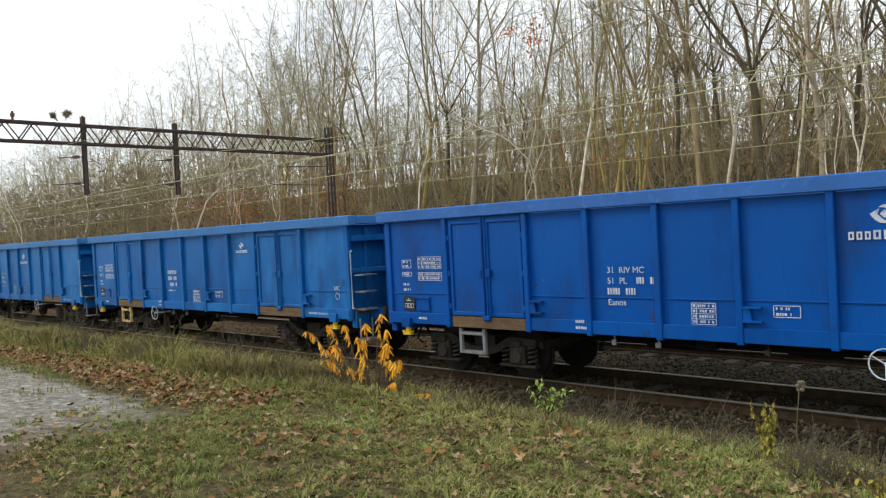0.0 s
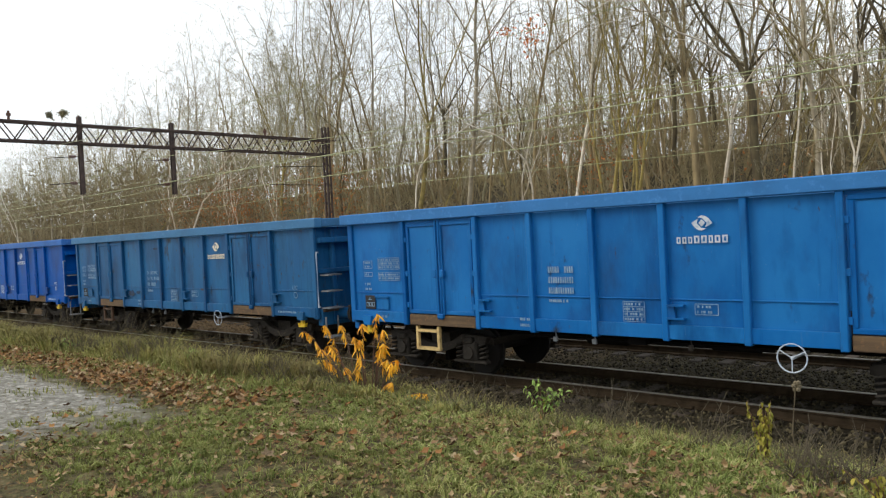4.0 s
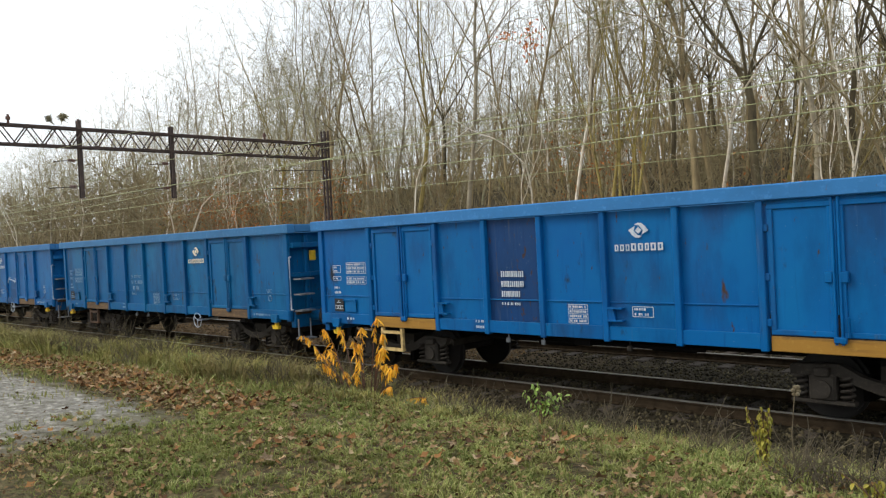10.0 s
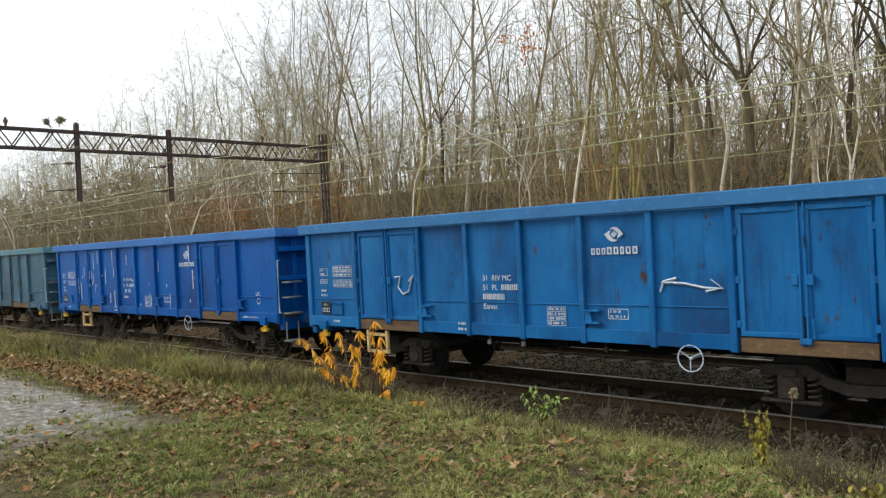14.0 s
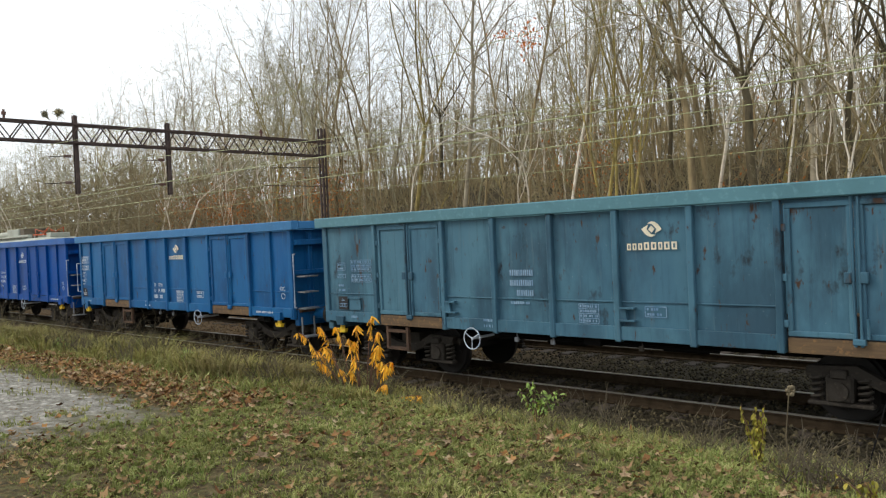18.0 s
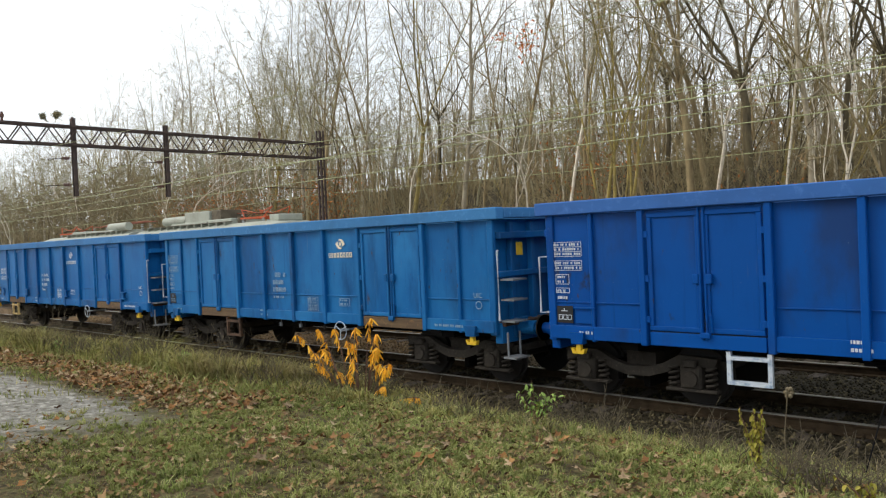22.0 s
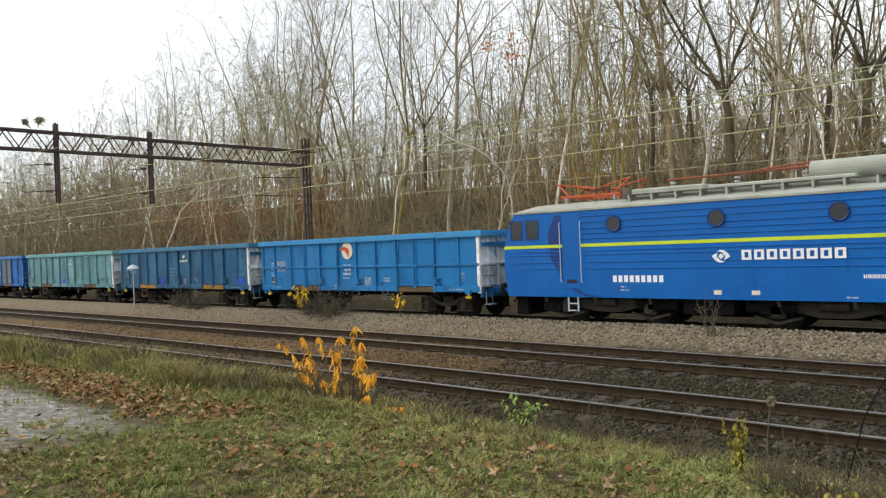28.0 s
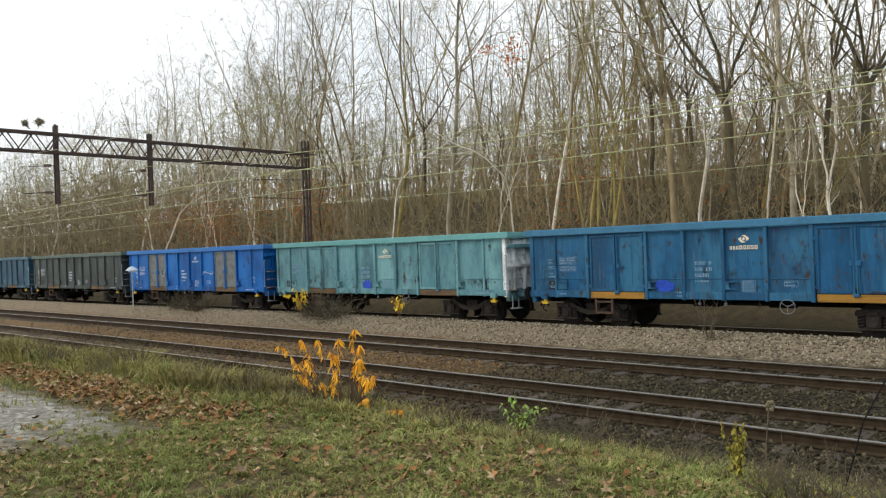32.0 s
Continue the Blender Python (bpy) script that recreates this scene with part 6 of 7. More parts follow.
# the wood behind, beyond counting
def scatter(kinds, rs, count, spot, size):
    """Turned and scaled copies of joined trees as one pair of arrays."""
    out_v, out_f, n = [], [], 0
    for i in range(count):
        x, y = spot(i)
        v, f = kinds[i % len(kinds)]
        a, s = rs.uniform(0, 6.28), size(x, y)
        m = np.array([[math.cos(a), -math.sin(a), 0], [math.sin(a), math.cos(a), 0], [0, 0, 1]]) * s
        out_v.append(v @ m.T + [x, y, ground_z(x, y)])
        out_f.append(f + n)
        n += len(v)
    return np.concatenate(out_v), np.concatenate(out_f)


def joined(pair):
    (a, fa), (b, fb) = pair
    return np.concatenate([a, b]), np.concatenate([fa, fb + len(a)])


far_kinds = [joined(bare_tree(300 + k, 19, 0.13, 0.25, (1, 3, 2, 1, 3)[k], 0.35, 0.25, 2, (15, 6, 8, 15, 6)[k], (4, 3), 0.66, 0.07, 0.09, 0.0125, 1, True)) for k in range(5)]
rs = np.random.RandomState(9)


def deep_spot(i):
    y = 44 + 66 * rs.rand() ** 1.1
    return -y * math.tan(radians(4 + 72 * rs.rand() ** 0.75)), y


def slope_spot(i):
    y = 36 + 22 * rs.rand()
    return -y * math.tan(radians(30 + 32 * rs.rand())), y


def edge_spot(i):
    y = 32 + 16 * rs.rand()
    return -y * math.tan(radians(50 + 28 * rs.rand() ** 0.7)), y


v, f = scatter(far_kinds, rs, 230, deep_spot, lambda x, y: rs.uniform(0.4, 0.72) * stand_height(x, y))
tagged(new("far_woods", quad_mesh("far_woods", v, f, FAR_TWIG)), "dense bare brown woodland on the slope", "woodland", kind="stuff")
v, f = scatter(far_kinds, rs, 130, edge_spot, lambda x, y: rs.uniform(0.6, 0.92) * stand_height(x, y))
more_v, more_f = scatter(far_kinds, rs, 100, slope_spot, lambda x, y: rs.uniform(0.32, 0.6))
v, f = np.concatenate([v, more_v]), np.concatenate([f, more_f + len(v)])
tagged(new("lineside_woods", quad_mesh("lineside_woods", v, f, TWIG)), "bare brown trees along the far part of the line", "woodland", kind="stuff")

# thin saplings under the trees
sap_kinds = []
for k in range(5):
    a, b = bare_tree(500 + k, 8.0, 0.05, 0.3, (1, 2, 1, 2, 2)[k], 0.35, 0.2, 3, 6, (3, 2), 0.5, 0.11, 0.08, 0.007)
    sap_kinds.append((quad_mesh("stem", a[0], a[1], (BARK_GREY, BARK_MOSS, BARK_BROWN, BARK_DARK, BARK_BIRCH)[k]), quad_mesh("crown", b[0], b[1], TWIG)))
for i in range(90):
    y = rt.uniform(28.2, 40)
    x = -y * math.tan(radians(rt.uniform(8, 73)))
    a, b = sap_kinds[i % 5]
    s = tagged(new("sapling"), "thin bare sapling on the slope", "sapling", "saplings")
    part("stem", a, None, s)
    part("crown", b, None, s)
    k = rt.uniform(0.5, 1.3)
    s.matrix_basis = pose(x, y, ground_z(x, y), rt.uniform(-8, 8), rt.uniform(-8, 8), rt.uniform(0, 360)) @ Matrix.Diagonal((k, k, k, 1))

# low undergrowth that closes the view between the trunks
UNDER = material("undergrowth_twig", srgb(162, 148, 112), 0.95, vary=[(0.12, srgb(124, 112, 84), 0.4, 0.65), (0.3, srgb(150, 112, 72), 0.55, 0.72)])
under_kinds = [joined(bare_tree(600 + k, 6.0, 0.045, 0.12, 2, 0.5, 0.05, 1, 6, (3, 2), 0.65, 0.13, 0.06, 0.019, 1, True)) for k in range(4)]
rs = np.random.RandomState(19)


def under_spot(i):
    y = 30 + 34 * rs.rand() ** 1.3
    return -y * math.tan(radians(4 + 72.5 * rs.rand() ** 0.75)), y


def hill_spot(i):
    if i % 2 == 0:
        y = 29 + 18 * rs.rand()
        return -y * math.tan(radians(60 + 18 * rs.rand())), y
    y = 46 + 60 * rs.rand()
    return -y * math.tan(radians(3 + 58 * rs.rand())), y


v, f = scatter(under_kinds, rs, 340, under_spot, lambda x, y: rs.uniform(0.3, 0.95))
tagged(new("undergrowth", quad_mesh("undergrowth", v, f, UNDER)), "dense brown leafless undergrowth between the trunks", "undergrowth", kind="stuff")
v, f = scatter(under_kinds, rs, 430, hill_spot, lambda x, y: rs.uniform(0.7, 1.8))
tagged(new("thicket", quad_mesh("thicket", v, f, TWIG_DARK)), "dense dark thicket on the wooded hill", "thicket", kind="stuff")

# thin straight poles and low brushwood, joined
pole, pale, brush = Tubes(), Tubes(), Tubes()
rs = np.random.RandomState(29)
for i in range(520):
    y = 32 + 44 * rs.rand() ** 1.1
    x = -y * math.tan(radians(6 + 69 * rs.rand() ** 0.8))
    h, z = rs.uniform(4, 15), ground_z(x, y)
    lx, ly = rs.normal(0, 0.10, 2) * h
    wave, turn = rs.uniform(0.05, 0.3), rs.uniform(0, 6)
    pts = [(x + lx * u + wave * math.sin(u * 6 + turn), y + ly * u, z - 0.2 + h * u) for u in np.linspace(0, 1, 9)]
    (pale if i % 6 == 0 else pole).add(pts, np.linspace(rs.uniform(0.03, 0.09), 0.012, 9), 5)
tagged(new("pale_pole_stand", quad_mesh("pale_pole_stand", *pale.arrays(), BARK_GREY)), "thin pale poles of young trees on the slope", "young trees", kind="stuff")
tagged(new("pole_stand", quad_mesh("pole_stand", *pole.arrays(), BARK_BROWN)), "thin bare poles of young trees on the slope", "young trees", kind="stuff")
for i in range(170):
    y = 28.5 + 20 * rs.rand() ** 1.5
    x = -y * math.tan(radians(6 + 70 * rs.rand() ** 0.8))
    z = ground_z(x, y)
    size = rs.uniform(0.7, 1.7)
    for k in range(26):
        d = np.array([rs.normal(0, 0.55), rs.normal(0, 0.55), 1.0])
        p = np.array([x + rs.normal(0, 0.9), y + rs.normal(0, 0.6), z - 0.1])
        pts = [p]
        for q in range(4):
            d = d + rs.normal(0, 0.2, 3)
            pts.append(pts[-1] + d * rs.uniform(0.25, 0.55) * size)
        brush.add(pts, np.linspace(0.018, 0.008, 5), 3)
tagged(new("brushwood", quad_mesh("brushwood", *brush.arrays(), UNDER)), "low leafless brushwood covering the slope", "brushwood", kind="stuff")

DRY_LEAF = material("dry_beech_leaf", srgb(176, 112, 52), 0.8, vary=[(2, srgb(140, 84, 44), 0.4, 0.7)], island=0.35)


def leaf_cloud(rs, centre, spread, count, size):
    c = np.array(centre) + rs.normal(0, 1, (count, 3)) * spread
    a = rs.normal(0, 1, (count, 3))
    a /= np.linalg.norm(a, axis=1)[:, None]
    b = np.cross(a, rs.normal(0, 1, (count, 3)))
    b /= np.linalg.norm(b, axis=1)[:, None]
    s = size * rs.uniform(0.6, 1.3, (count, 1))
    v = np.stack([c - a * s, c + b * s * 0.45, c + a * s, c - b * s * 0.45], 1).reshape(-1, 3)
    return v, np.arange(count * 4).reshape(-1, 4)


for i in range(26):
    x = [-52, -49, -46, -43, -56, -60, -40, -37, -20, -18, -15, -12][i] if i < 12 else -rt.uniform(8, 90)
    y = rt.uniform(28.3, 31.5)
    tb = Tubes()
    rs = np.random.RandomState(700 + i)
    for k in range(34):
        d = np.array([rs.normal(0, 0.5), rs.normal(0, 0.5), 1.0])
        d /= np.linalg.norm(d)
        p = np.array([rs.normal(0, 0.5), rs.normal(0, 0.4), -0.1])
        pts = [p]
        for q in range(5):
            d = d + rs.normal(0, 0.16, 3) + [0, 0, -0.05]
            pts.append(pts[-1] + d * rs.uniform(0.25, 0.5) * (1.9 if i < 9 else 1))
        tb.add(pts, np.linspace(0.014, 0.006, 6), 3)
    b = tagged(new("brush"), "tangled bare brush with some dry brown leaves" if i < 8 else "tangled bare brush at the forest's foot", "shrub", "brush")
    part("branchwork", quad_mesh("branchwork", *tb.arrays(), TWIG_DARK), None, b)
    if i < 9 or i % 4 == 0:
        v, f = leaf_cloud(rs, (0, 0, 3.4 if i < 9 else 1.6), (1.2, 0.6, 1.1), 420 if i < 9 else 90, 0.08)
        part("foliage", quad_mesh("foliage", v, f, DRY_LEAF, False), None, b, "dry orange-brown leaves")
    b.location = (x, y, ground_z(x, y))

# a few last orange leaves high on a bough
HANG = material("last_orange_leaf", srgb(206, 120, 58), 0.8, island=0.3)
rs = np.random.RandomState(77)
v, f = leaf_cloud(rs, (0, 0, 0), (0.28, 0.2, 0.4), 80, 0.10)
tagged(new("leaf_cluster", quad_mesh("leaf_cluster", v, f, HANG, False)), "last orange leaves hanging on a bough", "leaves", "last leaves").location = (-20.45, 27.5, 11.0)
v, f = leaf_cloud(rs, (0, 0, 0), (0.4, 0.2, 0.15), 36, 0.09)
tagged(new("leaf_cluster", quad_mesh("leaf_cluster", v, f, HANG, False)), "last orange leaves hanging on a bough", "leaves", "last leaves").location = (-21.9, 27.5, 11.5)

for x, z in ((-98.9, 19.3), (-94.7, 18.9)):
    tb = Tubes()
    for k in range(90):
        d = rs.normal(0, 1, 3)
        d /= np.linalg.norm(d)
        p = d * rs.uniform(0.05, 0.2)
        tb.add([p, p + rs.normal(0, 0.25, 3), p + d * 0.2 + rs.normal(0, 0.12, 3)], np.array([0.05, 0.04, 0.02]), 3)
    tagged(new("bird_nest", quad_mesh("bird_nest", *tb.arrays(), TWIG)), "dark round twig nest high in a treetop", "nest", "nests").location = (x, 36, z)

# ================= trackside plants and litter =================
def island_ramp(name, stops, rough=0.85, spec=0.2):
    m = bpy.data.materials.new(name)
    m.use_nodes = True
    n, l = m.node_tree.nodes, m.node_tree.links
    b = n["Principled BSDF"]
    b.inputs["Roughness"].default_value, b.inputs["Specular IOR Level"].default_value = rough, spec
    g, r = n.new("ShaderNodeNewGeometry"), n.new("ShaderNodeValToRGB")
    for i, (at, rgb) in enumerate(stops):
        e = r.color_ramp.elements[i] if i < 2 else r.color_ramp.elements.new(at)
        e.position, e.color = at, (*srgb(*rgb), 1)
    l.new(g.outputs["Random Per Island"], r.inputs["Fac"])
    l.new(r.outputs["Color"], b.inputs["Base Color"])
    return m


def patchy(m, scale, other, amount=0.7):
    """Turns patches of a ramp material towards another colour."""
    n, l = m.node_tree.nodes, m.node_tree.links
    b = n["Principled BSDF"]
    src = b.inputs["Base Color"].links[0].from_socket
    co, t, r, x = n.new("ShaderNodeTexCoord"), n.new("ShaderNodeTexNoise"), n.new("ShaderNodeMapRange"), n.new("ShaderNodeMix")
    t.inputs["Scale"].default_value, t.inputs["Detail"].default_value = scale, 4
    r.inputs["From Min"].default_value, r.inputs["From Max"].default_value, r.inputs["To Max"].default_value = 0.42, 0.62, amount
    x.data_type = "RGBA"
    x.inputs[7].default_value = (*srgb(*other), 1)
    l.new(co.outputs["Object"], t.inputs["Vector"])
    l.new(t.outputs["Fac"], r.inputs["Value"])
    l.new(r.outputs["Result"], x.inputs[0])
    l.new(src, x.inputs[6])
    l.new(x.outputs[2], b.inputs["Base Color"])
    return m


GRASS = patchy(island_ramp("grass_blades", [(0.0, (102, 126, 56)), (1.0, (214, 204, 148)), (0.4, (138, 155, 77)), (0.62, (166, 171, 98)), (0.82, (191, 180, 120))]), 1.1, (170, 158, 102), 0.5)
patchy(GRASS, 2.4, (84, 98, 46), 0.5)
patchy(GRASS, 8.0, (66, 76, 34), 0.5)
patchy(GRASS, 13.0, (158, 142, 92), 0.35)
patchy(GRASS, 0.55, (104, 122, 56), 0.4)
WEED = patchy(island_ramp("weed_blades", [(0.0, (88, 92, 44)), (1.0, (128, 104, 76)), (0.3, (122, 124, 60)), (0.55, (176, 164, 96)), (0.8, (142, 132, 74))]), 0.8, (112, 94, 68), 0.8)
patchy(WEED, 3.2, (86, 96, 46), 0.55)
patchy(WEED, 5.5, (150, 142, 84), 0.4)
LITTER = island_ramp("leaf_litter", [(0.0, (80, 58, 40)), (1.0, (162, 116, 64)), (0.25, (112, 78, 48)), (0.5, (142, 100, 58)), (0.72, (130, 104, 74)), (0.88, (174, 154, 122))])


def path_at(x, y):
    """1 on the beaten path, 0 off it."""
    off = abs(y + 0.5 * noise.noise((x * 0.7, y * 0.7, 3)) - 3.0)
    return smooth(1.5, 0.9, off) * smooth(-7.2, -8.3, x + 0.6 * noise.noise((x * 0.9, y * 0.9, 8)))


def blades(rs, count, area, height, width, lean, keep):
    """Bent grass blades: two triangles each, standing on the ground."""
    x0, x1, y0, y1 = area
    v, f = [], []
    made = 0
    while made < count:
        y = rs.uniform(y0, y1)
        x = rs.uniform(x0, x1)
        if rs.rand() > keep(x, y):
            made += 0.35
            continue
        made += 1
        z = ground_z(x, y)
        h = height(x, y) * rs.uniform(0.5, 1.4)
        a = rs.uniform(0, 6.28)
        w = width * rs.uniform(0.7, 1.4)
        dx, dy = math.cos(a) * w, math.sin(a) * w
        b = rs.uniform(0, 6.28)
        k = h * lean * rs.uniform(0.2, 1.4)
        lx, ly = math.cos(b) * k, math.sin(b) * k
        i = len(v)
        v += [(x - dx, y - dy, z - 0.01), (x + dx, y + dy, z - 0.01), (x + dx * 0.7 + lx * 0.4, y + dy * 0.7 + ly * 0.4, z + h * 0.6), (x - dx * 0.7 + lx * 0.4, y - dy * 0.7 + ly * 0.4, z + h * 0.6),
              (x + lx, y + ly, z + h)]
        f += [(i, i + 1, i + 2, i + 3), (i + 3, i + 2, i + 4, i + 4)]
    return v, f


def blade_mesh(name, v, f, mat):
    tri = [q[:3] if q[2] == q[3] else q for q in f]
    me = bpy.data.meshes.new(name)
    me.from_pydata(v, [], tri)
    me.materials.append(mat)
    return me


def in_view(x, y):
    a = math.degrees(math.atan2(-x, max(y, 0.1)))
    return 10 < a < 76


rs = np.random.RandomState(21)


def lawn_keep(x, y):
    if not in_view(x, y):
        return 0
    tuft = 0.55 + 0.9 * noise.noise((x * 0.8, y * 0.8, 2)) + 0.8 * noise.noise((x * 4.5, y * 4.5, 12))
    return max(0.06, min(1, tuft)) * (1 - (0.97 - 0.6 * smooth(0.12, 0.35, noise.noise((x * 1.6, y * 2.2, 77)))) * path_at(x, y)) * smooth(8.3, 7.0, y - 1.2 * smooth(-4, -11, x) + 0.8 * noise.noise((x * 0.6, y * 0.5, 4)))


def tufts(rs, count, area, height, width, keep, per=14):
    """Grass in tufts: blades that splay out of one root."""
    x0, x1, y0, y1 = area
    v, f = [], []
    made = 0
    while made < count:
        made += 1
        cx, cy = rs.uniform(x0, x1), rs.uniform(y0, y1)
        if rs.rand() > keep(cx, cy):
            continue
        z, h0, lie = ground_z(cx, cy), height(cx, cy) * rs.uniform(0.5, 1.5), rs.uniform(0, 6.28)
        for k in range(int(per * rs.uniform(0.5, 1.4))):
            b = rs.uniform(0, 6.28)
            r = 0.035 * rs.rand()
            x, y = cx + r * math.cos(b), cy + r * math.sin(b)
            h = h0 * rs.uniform(0.5, 1.2)
            k2 = h * rs.uniform(0.3, 1.3)
            lx, ly = math.cos(b) * k2 + 0.5 * h * math.cos(lie), math.sin(b) * k2 + 0.5 * h * math.sin(lie)
            w = width * rs.uniform(0.7, 1.3)
            dx, dy = -math.sin(b) * w, math.cos(b) * w
            i = len(v)
            v += [(x - dx, y - dy, z - 0.01), (x + dx, y + dy, z - 0.01), (x + dx * 0.7 + lx * 0.4, y + dy * 0.7 + ly * 0.4, z + h * 0.65), (x - dx * 0.7 + lx * 0.4, y - dy * 0.7 + ly * 0.4, z + h * 0.65),
                  (x + lx, y + ly, z + h * 0.8)]
            f += [(i, i + 1, i + 2, i + 3), (i + 3, i + 2, i + 4, i + 4)]
    return v, f


v, f = tufts(rs, 15000, (-9.5, 0.5, 2.2, 8.2), lambda x, y: 0.05 + 0.05 * smooth(5.5, 7.5, y) + 0.05 * max(0, noise.noise((x * 1.1, y * 1.1, 40))), 0.0045, lawn_keep)
tagged(new("grass_tufts", blade_mesh("grass_tufts", v, f, GRASS)), "tufts of green and straw-coloured autumn grass", "grass", kind="stuff")
v, f = blades(rs, 40000, (-9, 0.5, 2.0, 9.4), lambda x, y: 0.026 + 0.05 * smooth(5.5, 7.5, y) + 0.03 * max(0, noise.noise((x * 1.1, y * 1.1, 40))), 0.0048, 1.5, lawn_keep)
tagged(new("lawn_grass", blade_mesh("lawn_grass", v, f, GRASS)), "short autumn grass, green and straw mixed", "grass", kind="stuff")
v, f = blades(rs, 30000, (-26, -9, 2.0, 9.4), lambda x, y: 0.07 + 0.08 * smooth(4.5, 6.5, y), 0.007, 0.9, lawn_keep)
tagged(new("bank_grass", blade_mesh("bank_grass", v, f, GRASS)), "rough autumn grass on the bank", "grass", kind="stuff")


def weed_keep(x, y):
    if not in_view(x, y):
        return 0
    line = 7.9 + 0.035 * (x + 8)
    band = smooth(2.2, 0.8, abs(y - line + 0.6 * noise.noise((x * 0.4, 0, 6))))
    clump = smooth(-0.15, 0.25, noise.noise((x * 0.9, y * 1.2, 11)))
    return band * (0.1 + 0.9 * clump) * (0.35 + 0.65 * smooth(-5, -10, x))


v, f = tufts(rs, 9000, (-34, -6.5, 5.6, 9.4), lambda x, y: 0.16 + 0.26 * smooth(-7, -12, x) * (0.7 + 0.8 * noise.noise((x * 0.7, y * 0.7, 51))), 0.008, weed_keep, 18)
tagged(new("weed_clumps", blade_mesh("weed_clumps", v, f, WEED)), "clumps of tall green and brown weeds on the bank", "weeds", kind="stuff")
v, f = blades(rs, 15000, (-40, -1, 5.4, 9.6), lambda x, y: 0.15 + 0.36 * smooth(-6.5, -12, x) * (0.6 + 0.6 * noise.noise((x * 0.7, y * 0.7, 51))), 0.0075, 0.7, weed_keep)
tagged(new("tall_weeds", blade_mesh("tall_weeds", v, f, WEED)), "tall dry weeds and grass along the track", "weeds", kind="stuff")

def sparse_keep(x, y):
    return 0.9 * smooth(0.1, 0.4, noise.noise((x * 1.7, y * 2.0, 91))) * smooth(8.9, 8.0, y) if in_view(x, y) else 0


v, f = tufts(rs, 3200, (-9, -0.5, 6.6, 9.0), lambda x, y: 0.10, 0.0045, sparse_keep, 12)
tagged(new("verge_tufts", blade_mesh("verge_tufts", v, f, GRASS)), "sparse green tufts in the stony verge", "grass", kind="stuff")
VERGE = island_ramp("verge_stalks", [(0.0, (72, 64, 50)), (1.0, (156, 142, 108)), (0.3, (102, 92, 68)), (0.55, (96, 112, 58)), (0.8, (132, 120, 84))])


def verge_keep(x, y):
    if not in_view(x, y):
        return 0
    line = 7.7 + 0.5 * noise.noise((x * 0.5, 1, 9))
    return smooth(1.5, 0.3, abs(y - line)) * (0.25 + 0.75 * smooth(-0.2, 0.2, noise.noise((x * 1.3, y * 1.6, 31)))) * smooth(-0.1, 0.3, noise.noise((x * 3.5, y * 3.5, 61)))


v, f = blades(rs, 20000, (-12, -0.5, 6.0, 9.4), lambda x, y: 0.16, 0.004, 1.3, verge_keep)
tagged(new("verge_stalks", blade_mesh("verge_stalks", v, f, VERGE)), "dry tangled stalks between grass and ballast", "weeds", kind="stuff")

# fallen leaves
def litter(rs, spots, size):
    v, f = [], []
    for x, y, s in spots:
        z = ground_z(x, y) + rs.uniform(0.015, 0.075)
        k = size * s
        a, tx, ty = rs.uniform(0, 6.28), rs.normal(0, 0.45), rs.normal(0, 0.45)
        curl = rs.uniform(0.1, 0.6)
        i = len(v)
        v.append((x, y, z))
        n = 9
        for j in range(n):
            b = 2 * math.pi * j / n
            r = k * (1.0 if j % 2 else 0.62) * rs.uniform(0.8, 1.1)
            px, py = r * math.cos(b), 0.8 * r * math.sin(b)
            pz = max(-0.008, tx * px + ty * py) + curl * (px * px + py * py) / max(k, 0.01)
            v.append((x + px * math.cos(a) - py * math.sin(a), y + px * math.sin(a) + py * math.cos(a), z + pz))
        f += [(i, i + 1 + j, i + 1 + (j + 1) % n) for j in range(n)]
    return v, f


spots = []
while len(spots) < 6500:
    x, y = rs.uniform(-26, 0), rs.uniform(1.8, 9.0)
    if not in_view(x, y):
        continue
    k = 0.10 + 0.9 * smooth(0.05, 0.45, noise.noise((x * 0.55, y * 0.8, 17)))
    drift = smooth(1.1, 0.2, abs(y - (5.0 + 0.06 * (-8 - x)))) * smooth(-7.2, -10.0, x)
    if rs.rand() < max(0.13 * k, 0.9 * drift * k + 0.6 * drift) * (1 - 0.8 * path_at(x, y)):
        spots.append((x, y, rs.uniform(0.5, 1.5)))
v, f = litter(rs, spots, 0.042)
tagged(new("leaf_litter", raw_mesh("leaf_litter", v, f, LITTER)), "scattered brown and orange fallen leaves", "fallen leaves", kind="stuff")

CRUMB = island_ramp("leaf_crumbs", [(0.0, (70, 52, 38)), (1.0, (160, 140, 106)), (0.35, (100, 80, 52)), (0.6, (124, 98, 62)), (0.85, (140, 116, 80))])
spots = []
while len(spots) < 15000:
    x, y = rs.uniform(-16, 0), rs.uniform(1.8, 8.6)
    if in_view(x, y) and rs.rand() > path_at(x, y) * 0.95 and rs.rand() < 0.25 + 0.75 * smooth(-0.2, 0.35, noise.noise((x * 1.2, y * 1.4, 23))):
        spots.append((x, y, rs.uniform(0.4, 1.4)))
v, f = litter(rs, spots, 0.024)
tagged(new("leaf_crumbs", raw_mesh("leaf_crumbs", v, f, CRUMB)), "small brown leaf scraps in the grass", "leaf litter", kind="stuff")

